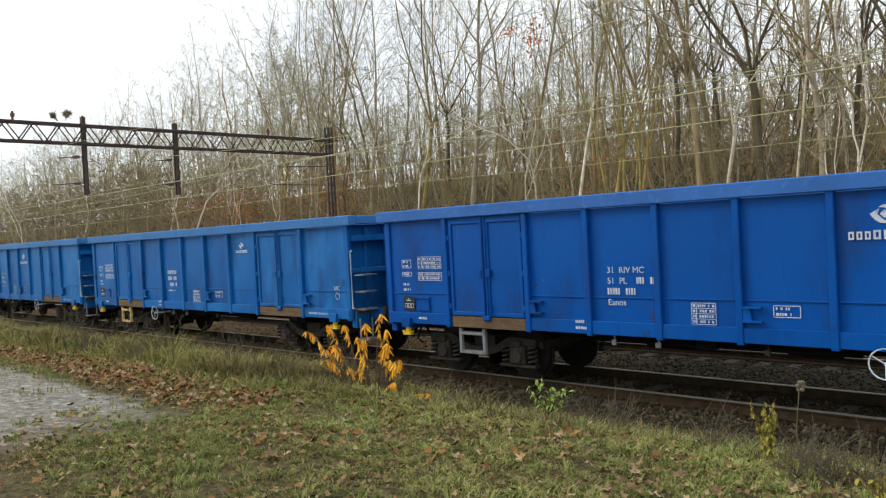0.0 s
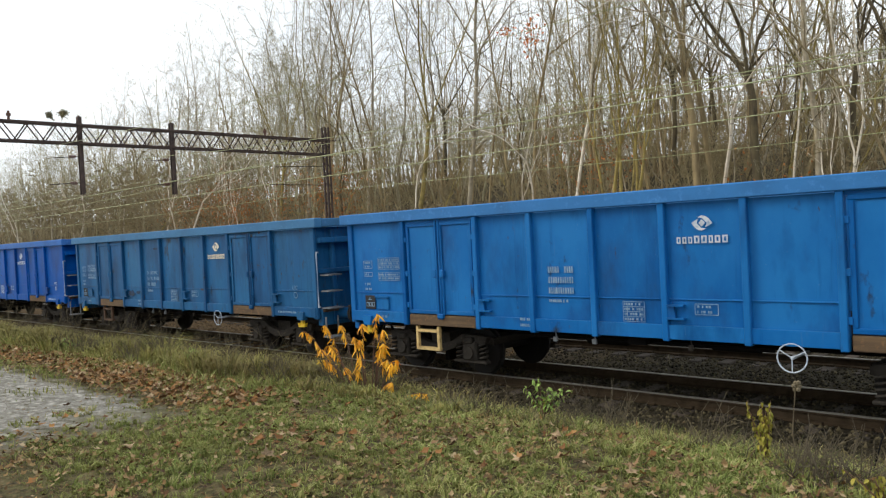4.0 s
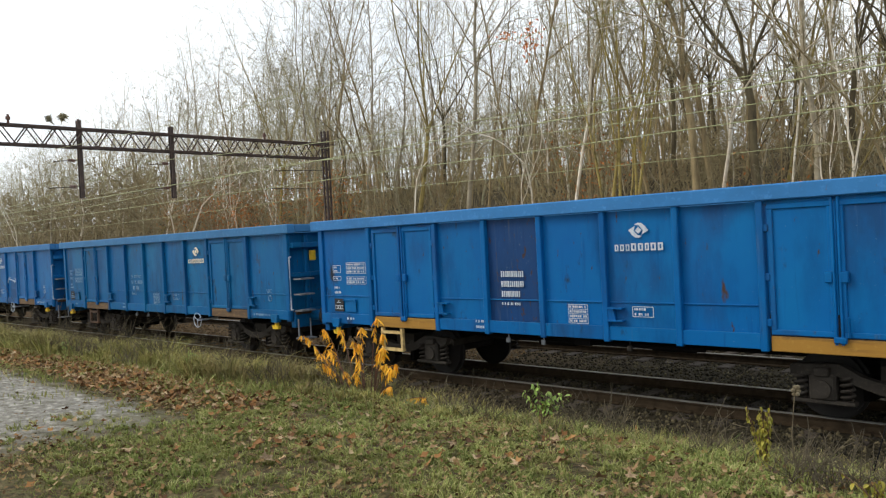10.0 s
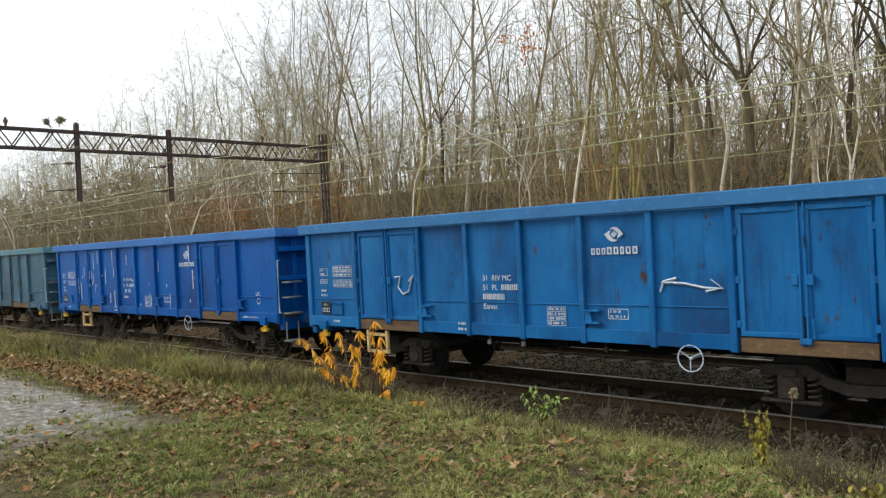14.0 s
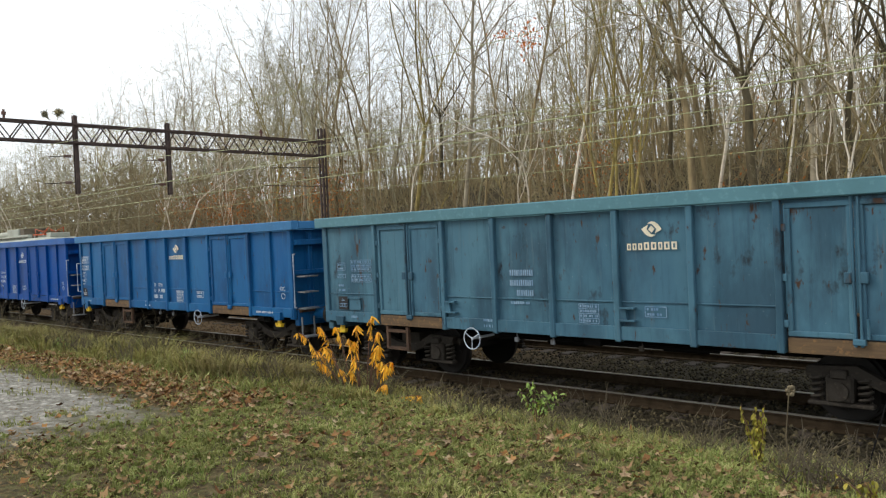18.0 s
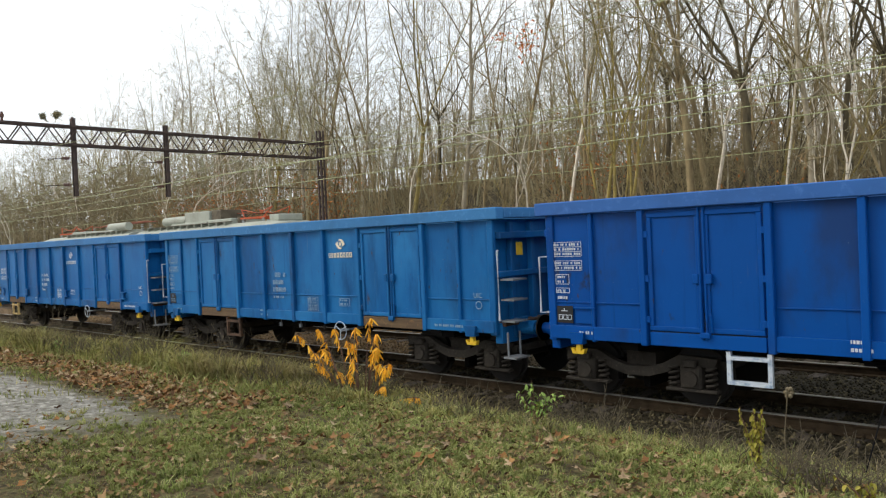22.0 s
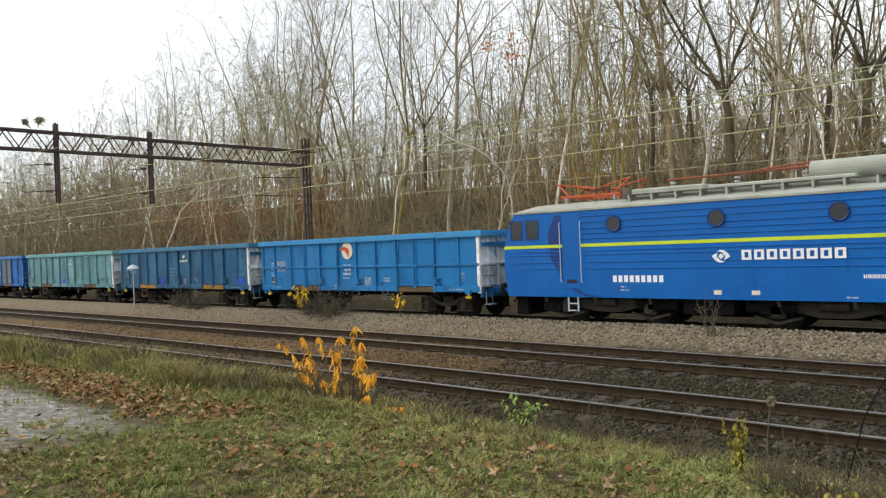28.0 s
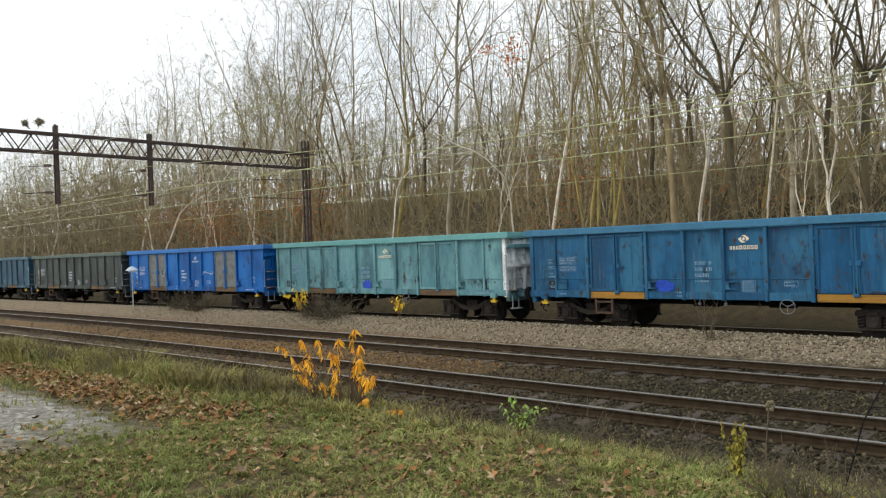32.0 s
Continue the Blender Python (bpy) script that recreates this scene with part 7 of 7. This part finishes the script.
BIG_LEAF = [material("maple_leaf_tan", srgb(160, 136, 104), 0.8, vary=[(18, srgb(108, 84, 58), 0.45, 0.7)], random_tint=0.25),
            material("maple_leaf_rust", srgb(128, 100, 68), 0.8, vary=[(18, srgb(94, 72, 48), 0.45, 0.7)], random_tint=0.25)]
leaf_meshes = []
for k in range(4):
    bm = bmesh.new()
    rl = random.Random(40 + k)
    tips = [(0, 1.0), (38, 0.42), (62, 0.92), (100, 0.45), (128, 0.72), (160, 0.35), (180, 0.28), (200, 0.35), (232, 0.72), (260, 0.45), (298, 0.92), (322, 0.42)]
    c = bm.verts.new((0, 0, 0.012))
    ring = []
    for a, r in tips:
        b = radians(a + 90 + rl.uniform(-5, 5))
        r *= rl.uniform(0.85, 1.1)
        ring.append(bm.verts.new((0.12 * r * math.cos(b), 0.12 * r * math.sin(b), 0.05 * r * rl.uniform(-0.2, 1.8))))
    for i in range(len(ring)):
        bm.faces.new((c, ring[i], ring[(i + 1) % len(ring)]))
    bm_tube(bm, [(0, -0.02, 0.01), (0.01, -0.09, 0.02), (0.03, -0.14, 0.015)], 0.0025, 4)
    leaf_meshes.append(mesh_of("fallen_leaf", bm, BIG_LEAF[k % 2]))
rl = random.Random(8)
LEAF_SPOTS = [(-3.5, 4.75), (-3.3, 4.8), (-3.1, 4.7), (-2.95, 4.85), (-2.75, 4.8), (-3.0, 4.95), (-4.27, 5.05), (-4.15, 5.2), (-4.05, 5.0), (-3.85, 5.3), (-3.6, 5.25), (-3.35, 5.1), (-3.2, 5.3), (-3.3, 5.5), (-3.05, 5.15), (-2.9, 5.45), (-2.1, 5.6), (-1.9, 5.75), (-6.1, 4.2),
              (-6.9, 4.0), (-4.4, 6.0), (-3.9, 6.3), (-5.2, 4.9), (-6.8, 2.95), (-5.6, 3.6), (-7.5, 5.2), (-7.9, 5.5), (-8.3, 5.3), (-4.9, 5.9), (-2.5, 5.2)]
for i in range(36):
    if i < len(LEAF_SPOTS):
        x, y = LEAF_SPOTS[i]
    else:
        y = rl.uniform(2.6, 6.8)
        x = -y * math.tan(radians(rl.uniform(20, 68)))
    o = tagged(new("fallen_leaf", leaf_meshes[i % 4]), "curled brown maple leaf lying on the grass", "leaf", "large fallen leaves")
    k = rl.uniform(0.55, 0.95) if i < len(LEAF_SPOTS) else rl.uniform(0.4, 0.7)
    o.matrix_basis = pose(x, y, ground_z(x, y) + 0.045, rl.uniform(-25, 25), rl.uniform(-25, 25), rl.uniform(0, 360)) @ Matrix.Diagonal((k, k, k, 1))

# ballast stones proud of the bed
STONE = island_ramp("ballast_stone", [(0.0, (32, 29, 22)), (1.0, (100, 91, 68)), (0.4, (50, 45, 32)), (0.75, (70, 63, 46))], 0.9)
RUST_STONE = island_ramp("rusty_ballast_stone", [(0.0, (66, 52, 36)), (1.0, (148, 124, 88)), (0.4, (96, 76, 50)), (0.75, (118, 94, 62))], 0.9)
sv, sf, rv, rf, rn = [], [], [], [], 0
base = np.array([(1, 0, 0), (-1, 0, 0), (0, 1, 0), (0, -1, 0), (0, 0, 1), (0, 0, -1)], dtype=float)
faces8 = np.array([(0, 2, 4), (2, 1, 4), (1, 3, 4), (3, 0, 4), (2, 0, 5), (1, 2, 5), (3, 1, 5), (0, 3, 5)])
sn = 0
for i in range(30000):
    y = rs.uniform(7.2, 18.3)
    x = -y * math.tan(radians(rs.uniform(9, 68)))
    if min(abs(y - c - s) for c in (TRACK_1, TRACK_2) for s in (-0.745, 0.745)) < 0.09 or rs.rand() < smooth(9.3, 7.4, y - 1.4 * smooth(-4, -11, x)):
        continue
    k = rs.uniform(0.018, 0.042)
    v = base * k * rs.uniform(0.6, 1.2, (6, 3)) + rs.normal(0, k * 0.2, (6, 3))
    if x + 3 * noise.noise((x * 0.3, y * 0.3, 9)) < -12.5:
        rv.append(v + [x, y, ground_z(x, y) + k * 0.25])
        rf.append(faces8 + rn)
        rn += 6
        continue
    sv.append(v + [x, y, ground_z(x, y) + k * 0.25])
    sf.append(faces8 + sn)
    sn += 6
tagged(new("rusty_ballast_stones", quad_mesh("rusty_ballast_stones", np.concatenate(rv), np.concatenate(rf), RUST_STONE, False)), "loose rust-brown ballast stones", "ballast", kind="stuff")
tagged(new("ballast_stones", quad_mesh("ballast_stones", np.concatenate(sv), np.concatenate(sf), STONE, False)), "loose brown-grey ballast stones", "ballast", kind="stuff")

PALE_STONE = island_ramp("berm_stone", [(0.0, (70, 64, 54)), (1.0, (176, 166, 146)), (0.4, (108, 100, 84)), (0.75, (140, 130, 110))], 0.9)
sv, sf, sn = [], [], 0
for i in range(14000):
    y = rs.uniform(18.4, 21.2)
    x = -y * math.tan(radians(rs.uniform(9, 64)))
    k = rs.uniform(0.015, 0.04)
    v = base * k * rs.uniform(0.6, 1.2, (6, 3)) + rs.normal(0, k * 0.2, (6, 3))
    sv.append(v + [x, y, ground_z(x, y) + k * 0.2])
    sf.append(faces8 + sn)
    sn += 6
tagged(new("berm_stones", quad_mesh("berm_stones", np.concatenate(sv), np.concatenate(sf), PALE_STONE, False)), "pale grey gravel on the berm", "gravel", kind="stuff")

# the orange-leaved shrub
SHRUB_LEAF = material("shrub_leaf_orange", srgb(240, 180, 40), 0.6, vary=[(9, srgb(222, 134, 32), 0.5, 0.75), (3, srgb(230, 200, 70), 0.55, 0.75)], random_tint=0.25)
SHRUB_STEM = material("shrub_stem", srgb(98, 70, 56), 0.8)


def long_leaf(length, width, droop, mat):
    bm = bmesh.new()
    rows = []
    for i in range(6):
        u = i / 5
        w = width * math.sin(math.pi * min(1, u * 0.92 + 0.06)) ** 0.8
        x, z = length * u * (1 - 0.25 * droop * u), -length * droop * u * u * 0.9
        rows.append((bm.verts.new((x, -w, z + w * 0.35)), bm.verts.new((x, 0, z)), bm.verts.new((x, w, z + w * 0.35))))
    for a, b in zip(rows, rows[1:]):
        for k in (0, 1):
            bm.faces.new((a[k], a[k + 1], b[k + 1], b[k]))
    return mesh_of("leaf", bm, mat)


def leafy_shrub(name, label, x, y, height, width, stems, per_stem, leaves, stem_mat, seed, arch=0.5, droop=60, start=0.35):
    rl = random.Random(seed)
    z = ground_z(x, y)
    s = tagged(new(name), label, "shrub")
    s.location = (x, y, z)
    for k in range(stems):
        a = rl.uniform(0, 6.28)
        out = width * rl.uniform(0.25, 1.0) * (1 if k else 0.2)
        h = height * rl.uniform(0.65, 1.05)
        pts = []
        for i in range(8):
            u = i / 7
            pts.append((out * u ** (1 + arch) * math.cos(a) + rl.uniform(-1, 1) * 0.012, out * 0.55 * u ** (1 + arch) * math.sin(a), h * (u * (1 + 0.35 * arch) - 0.35 * arch * u * u * u)))
        bm = bmesh.new()
        bm_tube(bm, pts, [0.009 * (1 - 0.7 * i / 7) for i in range(8)], 5)
        st = part("stem", bm, stem_mat, s)
        for j in range(per_stem):
            u = start + (1 - start) * (j + rl.random()) / per_stem
            i = min(6, int(u * 7))
            p = Vector(pts[i]).lerp(Vector(pts[i + 1]), u * 7 - i)
            o = part("leaf", rl.choice(leaves), None, st)
            q = rl.uniform(0.75, 1.25)
            o.matrix_basis = Matrix.Translation(p) @ pose(0, 0, 0, 0, rl.uniform(droop - 30, droop + 25), rl.uniform(0, 360)) @ pose(0, 0, 0, rl.uniform(-40, 40)) @ Matrix.Diagonal((q, q, q, 1))
    return s


orange_leaves = [long_leaf(0.125, 0.012, 0.35, SHRUB_LEAF), long_leaf(0.10, 0.012, 0.5, SHRUB_LEAF), long_leaf(0.145, 0.011, 0.25, SHRUB_LEAF)]


def drooping_shrub(base, tufts, leaves, seed):
    """Arching stems, each ending in a tuft of hanging narrow leaves."""
    rl = random.Random(seed)
    bx, by = base
    z = ground_z(bx, by)
    s = tagged(new("orange_shrub"), "young shrub with drooping bright orange leaves", "shrub")
    s.location = (bx, by, z)
    for x, top in tufts:
        dy = rl.uniform(-0.22, 0.22)
        foot = Vector(((x - bx) * 0.35, dy * 0.3, -0.03))
        tip = Vector((x - bx, dy, top - z))
        bend = foot.lerp(tip, 0.72) + Vector((0, 0, 0.42 * (top - z)))
        pts = [foot * (1 - u) ** 2 + bend * 2 * u * (1 - u) + tip * u * u for u in [i / 7 for i in range(8)]]
        bm = bmesh.new()
        bm_tube(bm, pts, [0.009 * (1 - 0.75 * i / 7) for i in range(8)], 5)
        st = part("stem", bm, SHRUB_STEM, s)
        for j in range(30):
            u = 1 - 0.55 * rl.random() ** 1.2
            i = min(6, int(u * 7))
            p = pts[i].lerp(pts[i + 1], u * 7 - i)
            o = part("leaf", rl.choice(leaves), None, st)
            q = rl.uniform(0.7, 1.25)
            o.matrix_basis = Matrix.Translation(p) @ pose(0, 0, 0, 0, rl.uniform(28, 88), rl.uniform(0, 360)) @ pose(0, 0, 0, rl.uniform(-60, 60)) @ Matrix.Diagonal((q, q, q, 1))


drooping_shrub((-8.8, 7.4), [(-10.18, 1.26), (-9.95, 1.34), (-9.59, 1.35), (-9.42, 1.1), (-8.97, 1.41), (-8.70, 1.55), (-8.72, 1.22), (-8.35, 1.36), (-8.29, 1.12), (-7.96, 0.98),
                             (-9.03, 0.95), (-8.09, 0.66), (-7.5, 0.55), (-9.5, 0.85), (-10.1, 0.95), (-8.5, 0.9), (-9.75, 1.05), (-9.2, 1.2), (-8.15, 1.2), (-10.0, 0.8), (-9.3, 0.75), (-8.8, 0.8), (-8.25, 0.85), (-8.6, 1.05)], orange_leaves, 3)
YOUNG_GREEN = material("young_green_leaf", srgb(134, 158, 72), 0.55, vary=[(9, srgb(98, 132, 58), 0.45, 0.75)], random_tint=0.2)
LIME_LEAF = material("lime_leaf", srgb(152, 140, 50), 0.6, vary=[(9, srgb(112, 128, 46), 0.45, 0.75)], random_tint=0.25)
YELLOW_LEAF = material("yellow_leaf", srgb(226, 190, 44), 0.6, vary=[(9, srgb(190, 150, 40), 0.45, 0.75)], random_tint=0.2)
green_leaves = [long_leaf(0.09, 0.018, 0.3, YOUNG_GREEN), long_leaf(0.07, 0.016, 0.5, YOUNG_GREEN)]
lime_leaves = [long_leaf(0.055, 0.014, 0.4, LIME_LEAF), long_leaf(0.045, 0.013, 0.5, LIME_LEAF)]
yellow_leaves = [long_leaf(0.09, 0.03, 0.4, YELLOW_LEAF)]
leafy_shrub("green_sapling", "young green-leaved sapling beside the track", -6.02, 7.95, 0.62, 0.45, 8, 13, green_leaves, SHRUB_STEM, 5, 0.3, 25)
leafy_shrub("lime_weed", "lime-yellow leafy weed in the dry verge", -2.75, 6.75, 0.56, 0.16, 11, 24, lime_leaves, SHRUB_STEM, 6, 0.2, 55, 0.08)
leafy_shrub("lime_weed", "lime-yellow leafy weed in the dry verge", -1.55, 5.75, 0.25, 0.3, 6, 9, lime_leaves, SHRUB_STEM, 7, 0.3, 40, 0.2)
leafy_shrub("green_weed", "low green weed in the grass bank", -13.0, 6.9, 0.5, 0.5, 6, 12, green_leaves, SHRUB_STEM, 8, 0.3, 30)
leafy_shrub("green_weed", "low green weed in the grass bank", -10.6, 8.1, 0.45, 0.45, 5, 10, yellow_leaves, SHRUB_STEM, 9, 0.3, 30, 0.7)
leafy_shrub("green_weed", "low green weed in the verge", -6.4, 8.5, 0.35, 0.4, 6, 8, lime_leaves, SHRUB_STEM, 10, 0.3, 30)
leafy_shrub("yellow_shrub", "small yellow-leaved shrub on the gravel berm", -25.4, 19.5, 1.1, 0.9, 6, 9, [long_leaf(0.2, 0.05, 0.4, YELLOW_LEAF)], SHRUB_STEM, 11, 0.3, 40, 0.4)
leafy_shrub("yellow_shrub", "small yellow-leaved shrub on the gravel berm", -20.0, 19.6, 1.0, 0.5, 4, 8, [long_leaf(0.17, 0.045, 0.4, YELLOW_LEAF)], SHRUB_STEM, 12, 0.2, 30, 0.3)

DRY_STEM = material("dry_stem", srgb(100, 90, 70), 0.9, vary=[(4, srgb(74, 66, 52), 0.4, 0.7)], random_tint=0.25)


def dry_bush(x, y, height, width, count, seed, label="dry brown leafless weed stems"):
    rs = np.random.RandomState(seed)
    tb = Tubes()
    for k in range(count):
        d = np.array([rs.normal(0, 0.45) * width, rs.normal(0, 0.45) * width, 1.0])
        d /= np.linalg.norm(d)
        pts = [np.array([rs.normal(0, 0.12) * width, rs.normal(0, 0.12) * width, -0.03])]
        h = height * rs.uniform(0.5, 1.1)
        for q in range(4):
            d = d + rs.normal(0, 0.12, 3)
            pts.append(pts[-1] + d * h / 4)
        tb.add(pts, np.linspace(0.006, 0.0025, 5) * max(1, y / 9), 3)
        for q in range(3):
            p = pts[2 + q % 3]
            e = d + rs.normal(0, 0.6, 3)
            tb.add([p, p + e * h * 0.13, p + e * h * 0.24], np.array([0.004, 0.003, 0.002]) * max(1, y / 9), 3)
    o = tagged(new("dry_weed", quad_mesh("dry_weed", *tb.arrays(), DRY_STEM)), label, "weed", "dry weeds")
    o.location = (x, y, ground_z(x, y))


for i, (x, y, h, w, c) in enumerate([(-2.1, 6.3, 0.36, 1.3, 60), (-2.5, 6.9, 0.32, 1.3, 50), (-1.6, 6.6, 0.34, 1.3, 56), (-4.6, 7.4, 0.42, 1.1, 34), (-5.3, 7.7, 0.45, 1.1, 36), (-8.6, 7.6, 0.55, 1.3, 50),
                                    (-9.6, 7.5, 0.5, 1.2, 44), (-3.4, 7.1, 0.4, 1.2, 34), (-12.2, 7.4, 0.7, 1.4, 50), (-15.5, 7.6, 0.8, 1.4, 50), (-18.5, 7.8, 0.9, 1.5, 54), (-22, 7.9, 0.95, 1.6, 54),
                                    (-26, 8.0, 1.0, 1.6, 54), (-31, 8.1, 1.0, 1.8, 54), (-23.6, 19.5, 1.1, 2.4, 90), (-24.8, 19.6, 0.9, 2.0, 70), (-33.5, 19.6, 1.0, 2.2, 70), (-8.5, 19.4, 1.1, 0.9, 12), (-6.4, 7.2, 0.4, 1.0, 30),
                                    (-35.5, 19.7, 1.0, 2.0, 60), (-7.2, 7.5, 0.4, 1.1, 34)]):
    dry_bush(x, y, h, w, c, 900 + i)

# a tall dry stalk with a seed head, and a leaning rusty stake
bm = bmesh.new()
z = ground_z(-2.58, 7.0)
bm_tube(bm, [(-2.58, 7.0, z), (-2.60, 7.0, z + 0.35), (-2.56, 7.0, z + 0.74)], 0.006, 5)
for k in range(9):
    bmesh.ops.create_icosphere(bm, subdivisions=1, radius=0.022, matrix=Matrix.Translation((-2.56 + rl.uniform(-0.03, 0.03), 7.0 + rl.uniform(-0.03, 0.03), z + 0.74 + rl.uniform(-0.05, 0.04))))
tagged(new("seed_stalk", mesh_of("seed_stalk", bm, DRY_STEM)), "dry weed stalk with a fluffy seed head", "weed")
bm = bmesh.new()
bm_tube(bm, [(-2.02, 7.0, ground_z(-2.02, 7.0) - 0.1), (-2.01, 7.8, 0.98), (-1.95, 8.6, 1.35)], 0.007, 6)
tagged(new("leaning_stake", mesh_of("leaning_stake", bm, DARK)), "thin rusty rod leaning over the verge", "rod")

rb = random.Random(61)
for k in range(20):
    x = rb.uniform(-22, -8.5)
    dry_bush(x, rb.uniform(6.0, 8.4), rb.uniform(0.35, 0.7), rb.uniform(0.6, 1.1), 26, 900 + k, "dry brown weed stems on the grass bank")
for k in range(7):
    leafy_shrub("green_weed", "low green weed in the grass bank", rb.uniform(-20, -8.8), rb.uniform(6.2, 8.2), rb.uniform(0.25, 0.45), 0.4, 6, 9, rb.choice((green_leaves, lime_leaves)), SHRUB_STEM, 70 + k, 0.3, 30, 0.25)


# ================= movement =================
NEAR_RUN = [(0.0, -83.28), (1.0, -76.41), (2.0, -69.51), (3.0, -62.66), (4.0, -55.79), (5.0, -48.88), (6.0, -41.9), (7.0, -34.95), (8.0, -27.97), (9.0, -20.96),
            (10.0, -13.96), (11.0, -6.97), (12.0, 0.05), (13.0, 7.12), (14.0, 14.2), (15.0, 21.25), (16.0, 28.42), (17.0, 35.76), (18.0, 43.4), (19.0, 51.19),
            (20.0, 59.05), (21.0, 66.95), (22.0, 74.93), (23.0, 83.06), (24.0, 91.31), (25.0, 99.64), (26.0, 108.02), (28.0, 124.81), (30.0, 141.61), (32.0, 158.41)]
FAR_RUN = [(0.0, -202.2), (22.0, -43.48), (23.0, -36.25), (24.0, -29.02), (25.0, -21.78), (26.0, -14.52), (27.0, -7.26), (28.0, 0.0), (29.0, 7.27), (30.0, 14.58),
           (31.0, 21.94), (32.0, 29.34)]


def motions():
    for things, run, y in ((near_wagons, NEAR_RUN, TRACK_1), (far_wagons, FAR_RUN, TRACK_3)):
        for e, ob in things:
            walk(ob, [(t, pose(e + s, y, 0)) for t, s in run])
    # wheels roll with the distance run
    for wheel, x, train in WHEELSETS:
        run = FAR_RUN if train else NEAR_RUN
        z = wheel.location.z
        rows = []
        for i in range(481):
            t = i / 15
            s = float(np.interp(t, [a for a, _ in run], [b for _, b in run]))
            rows.append((t, pose(x, 0, z, 0, math.degrees(s / z), 0)))
        walk(wheel, rows)


motions()
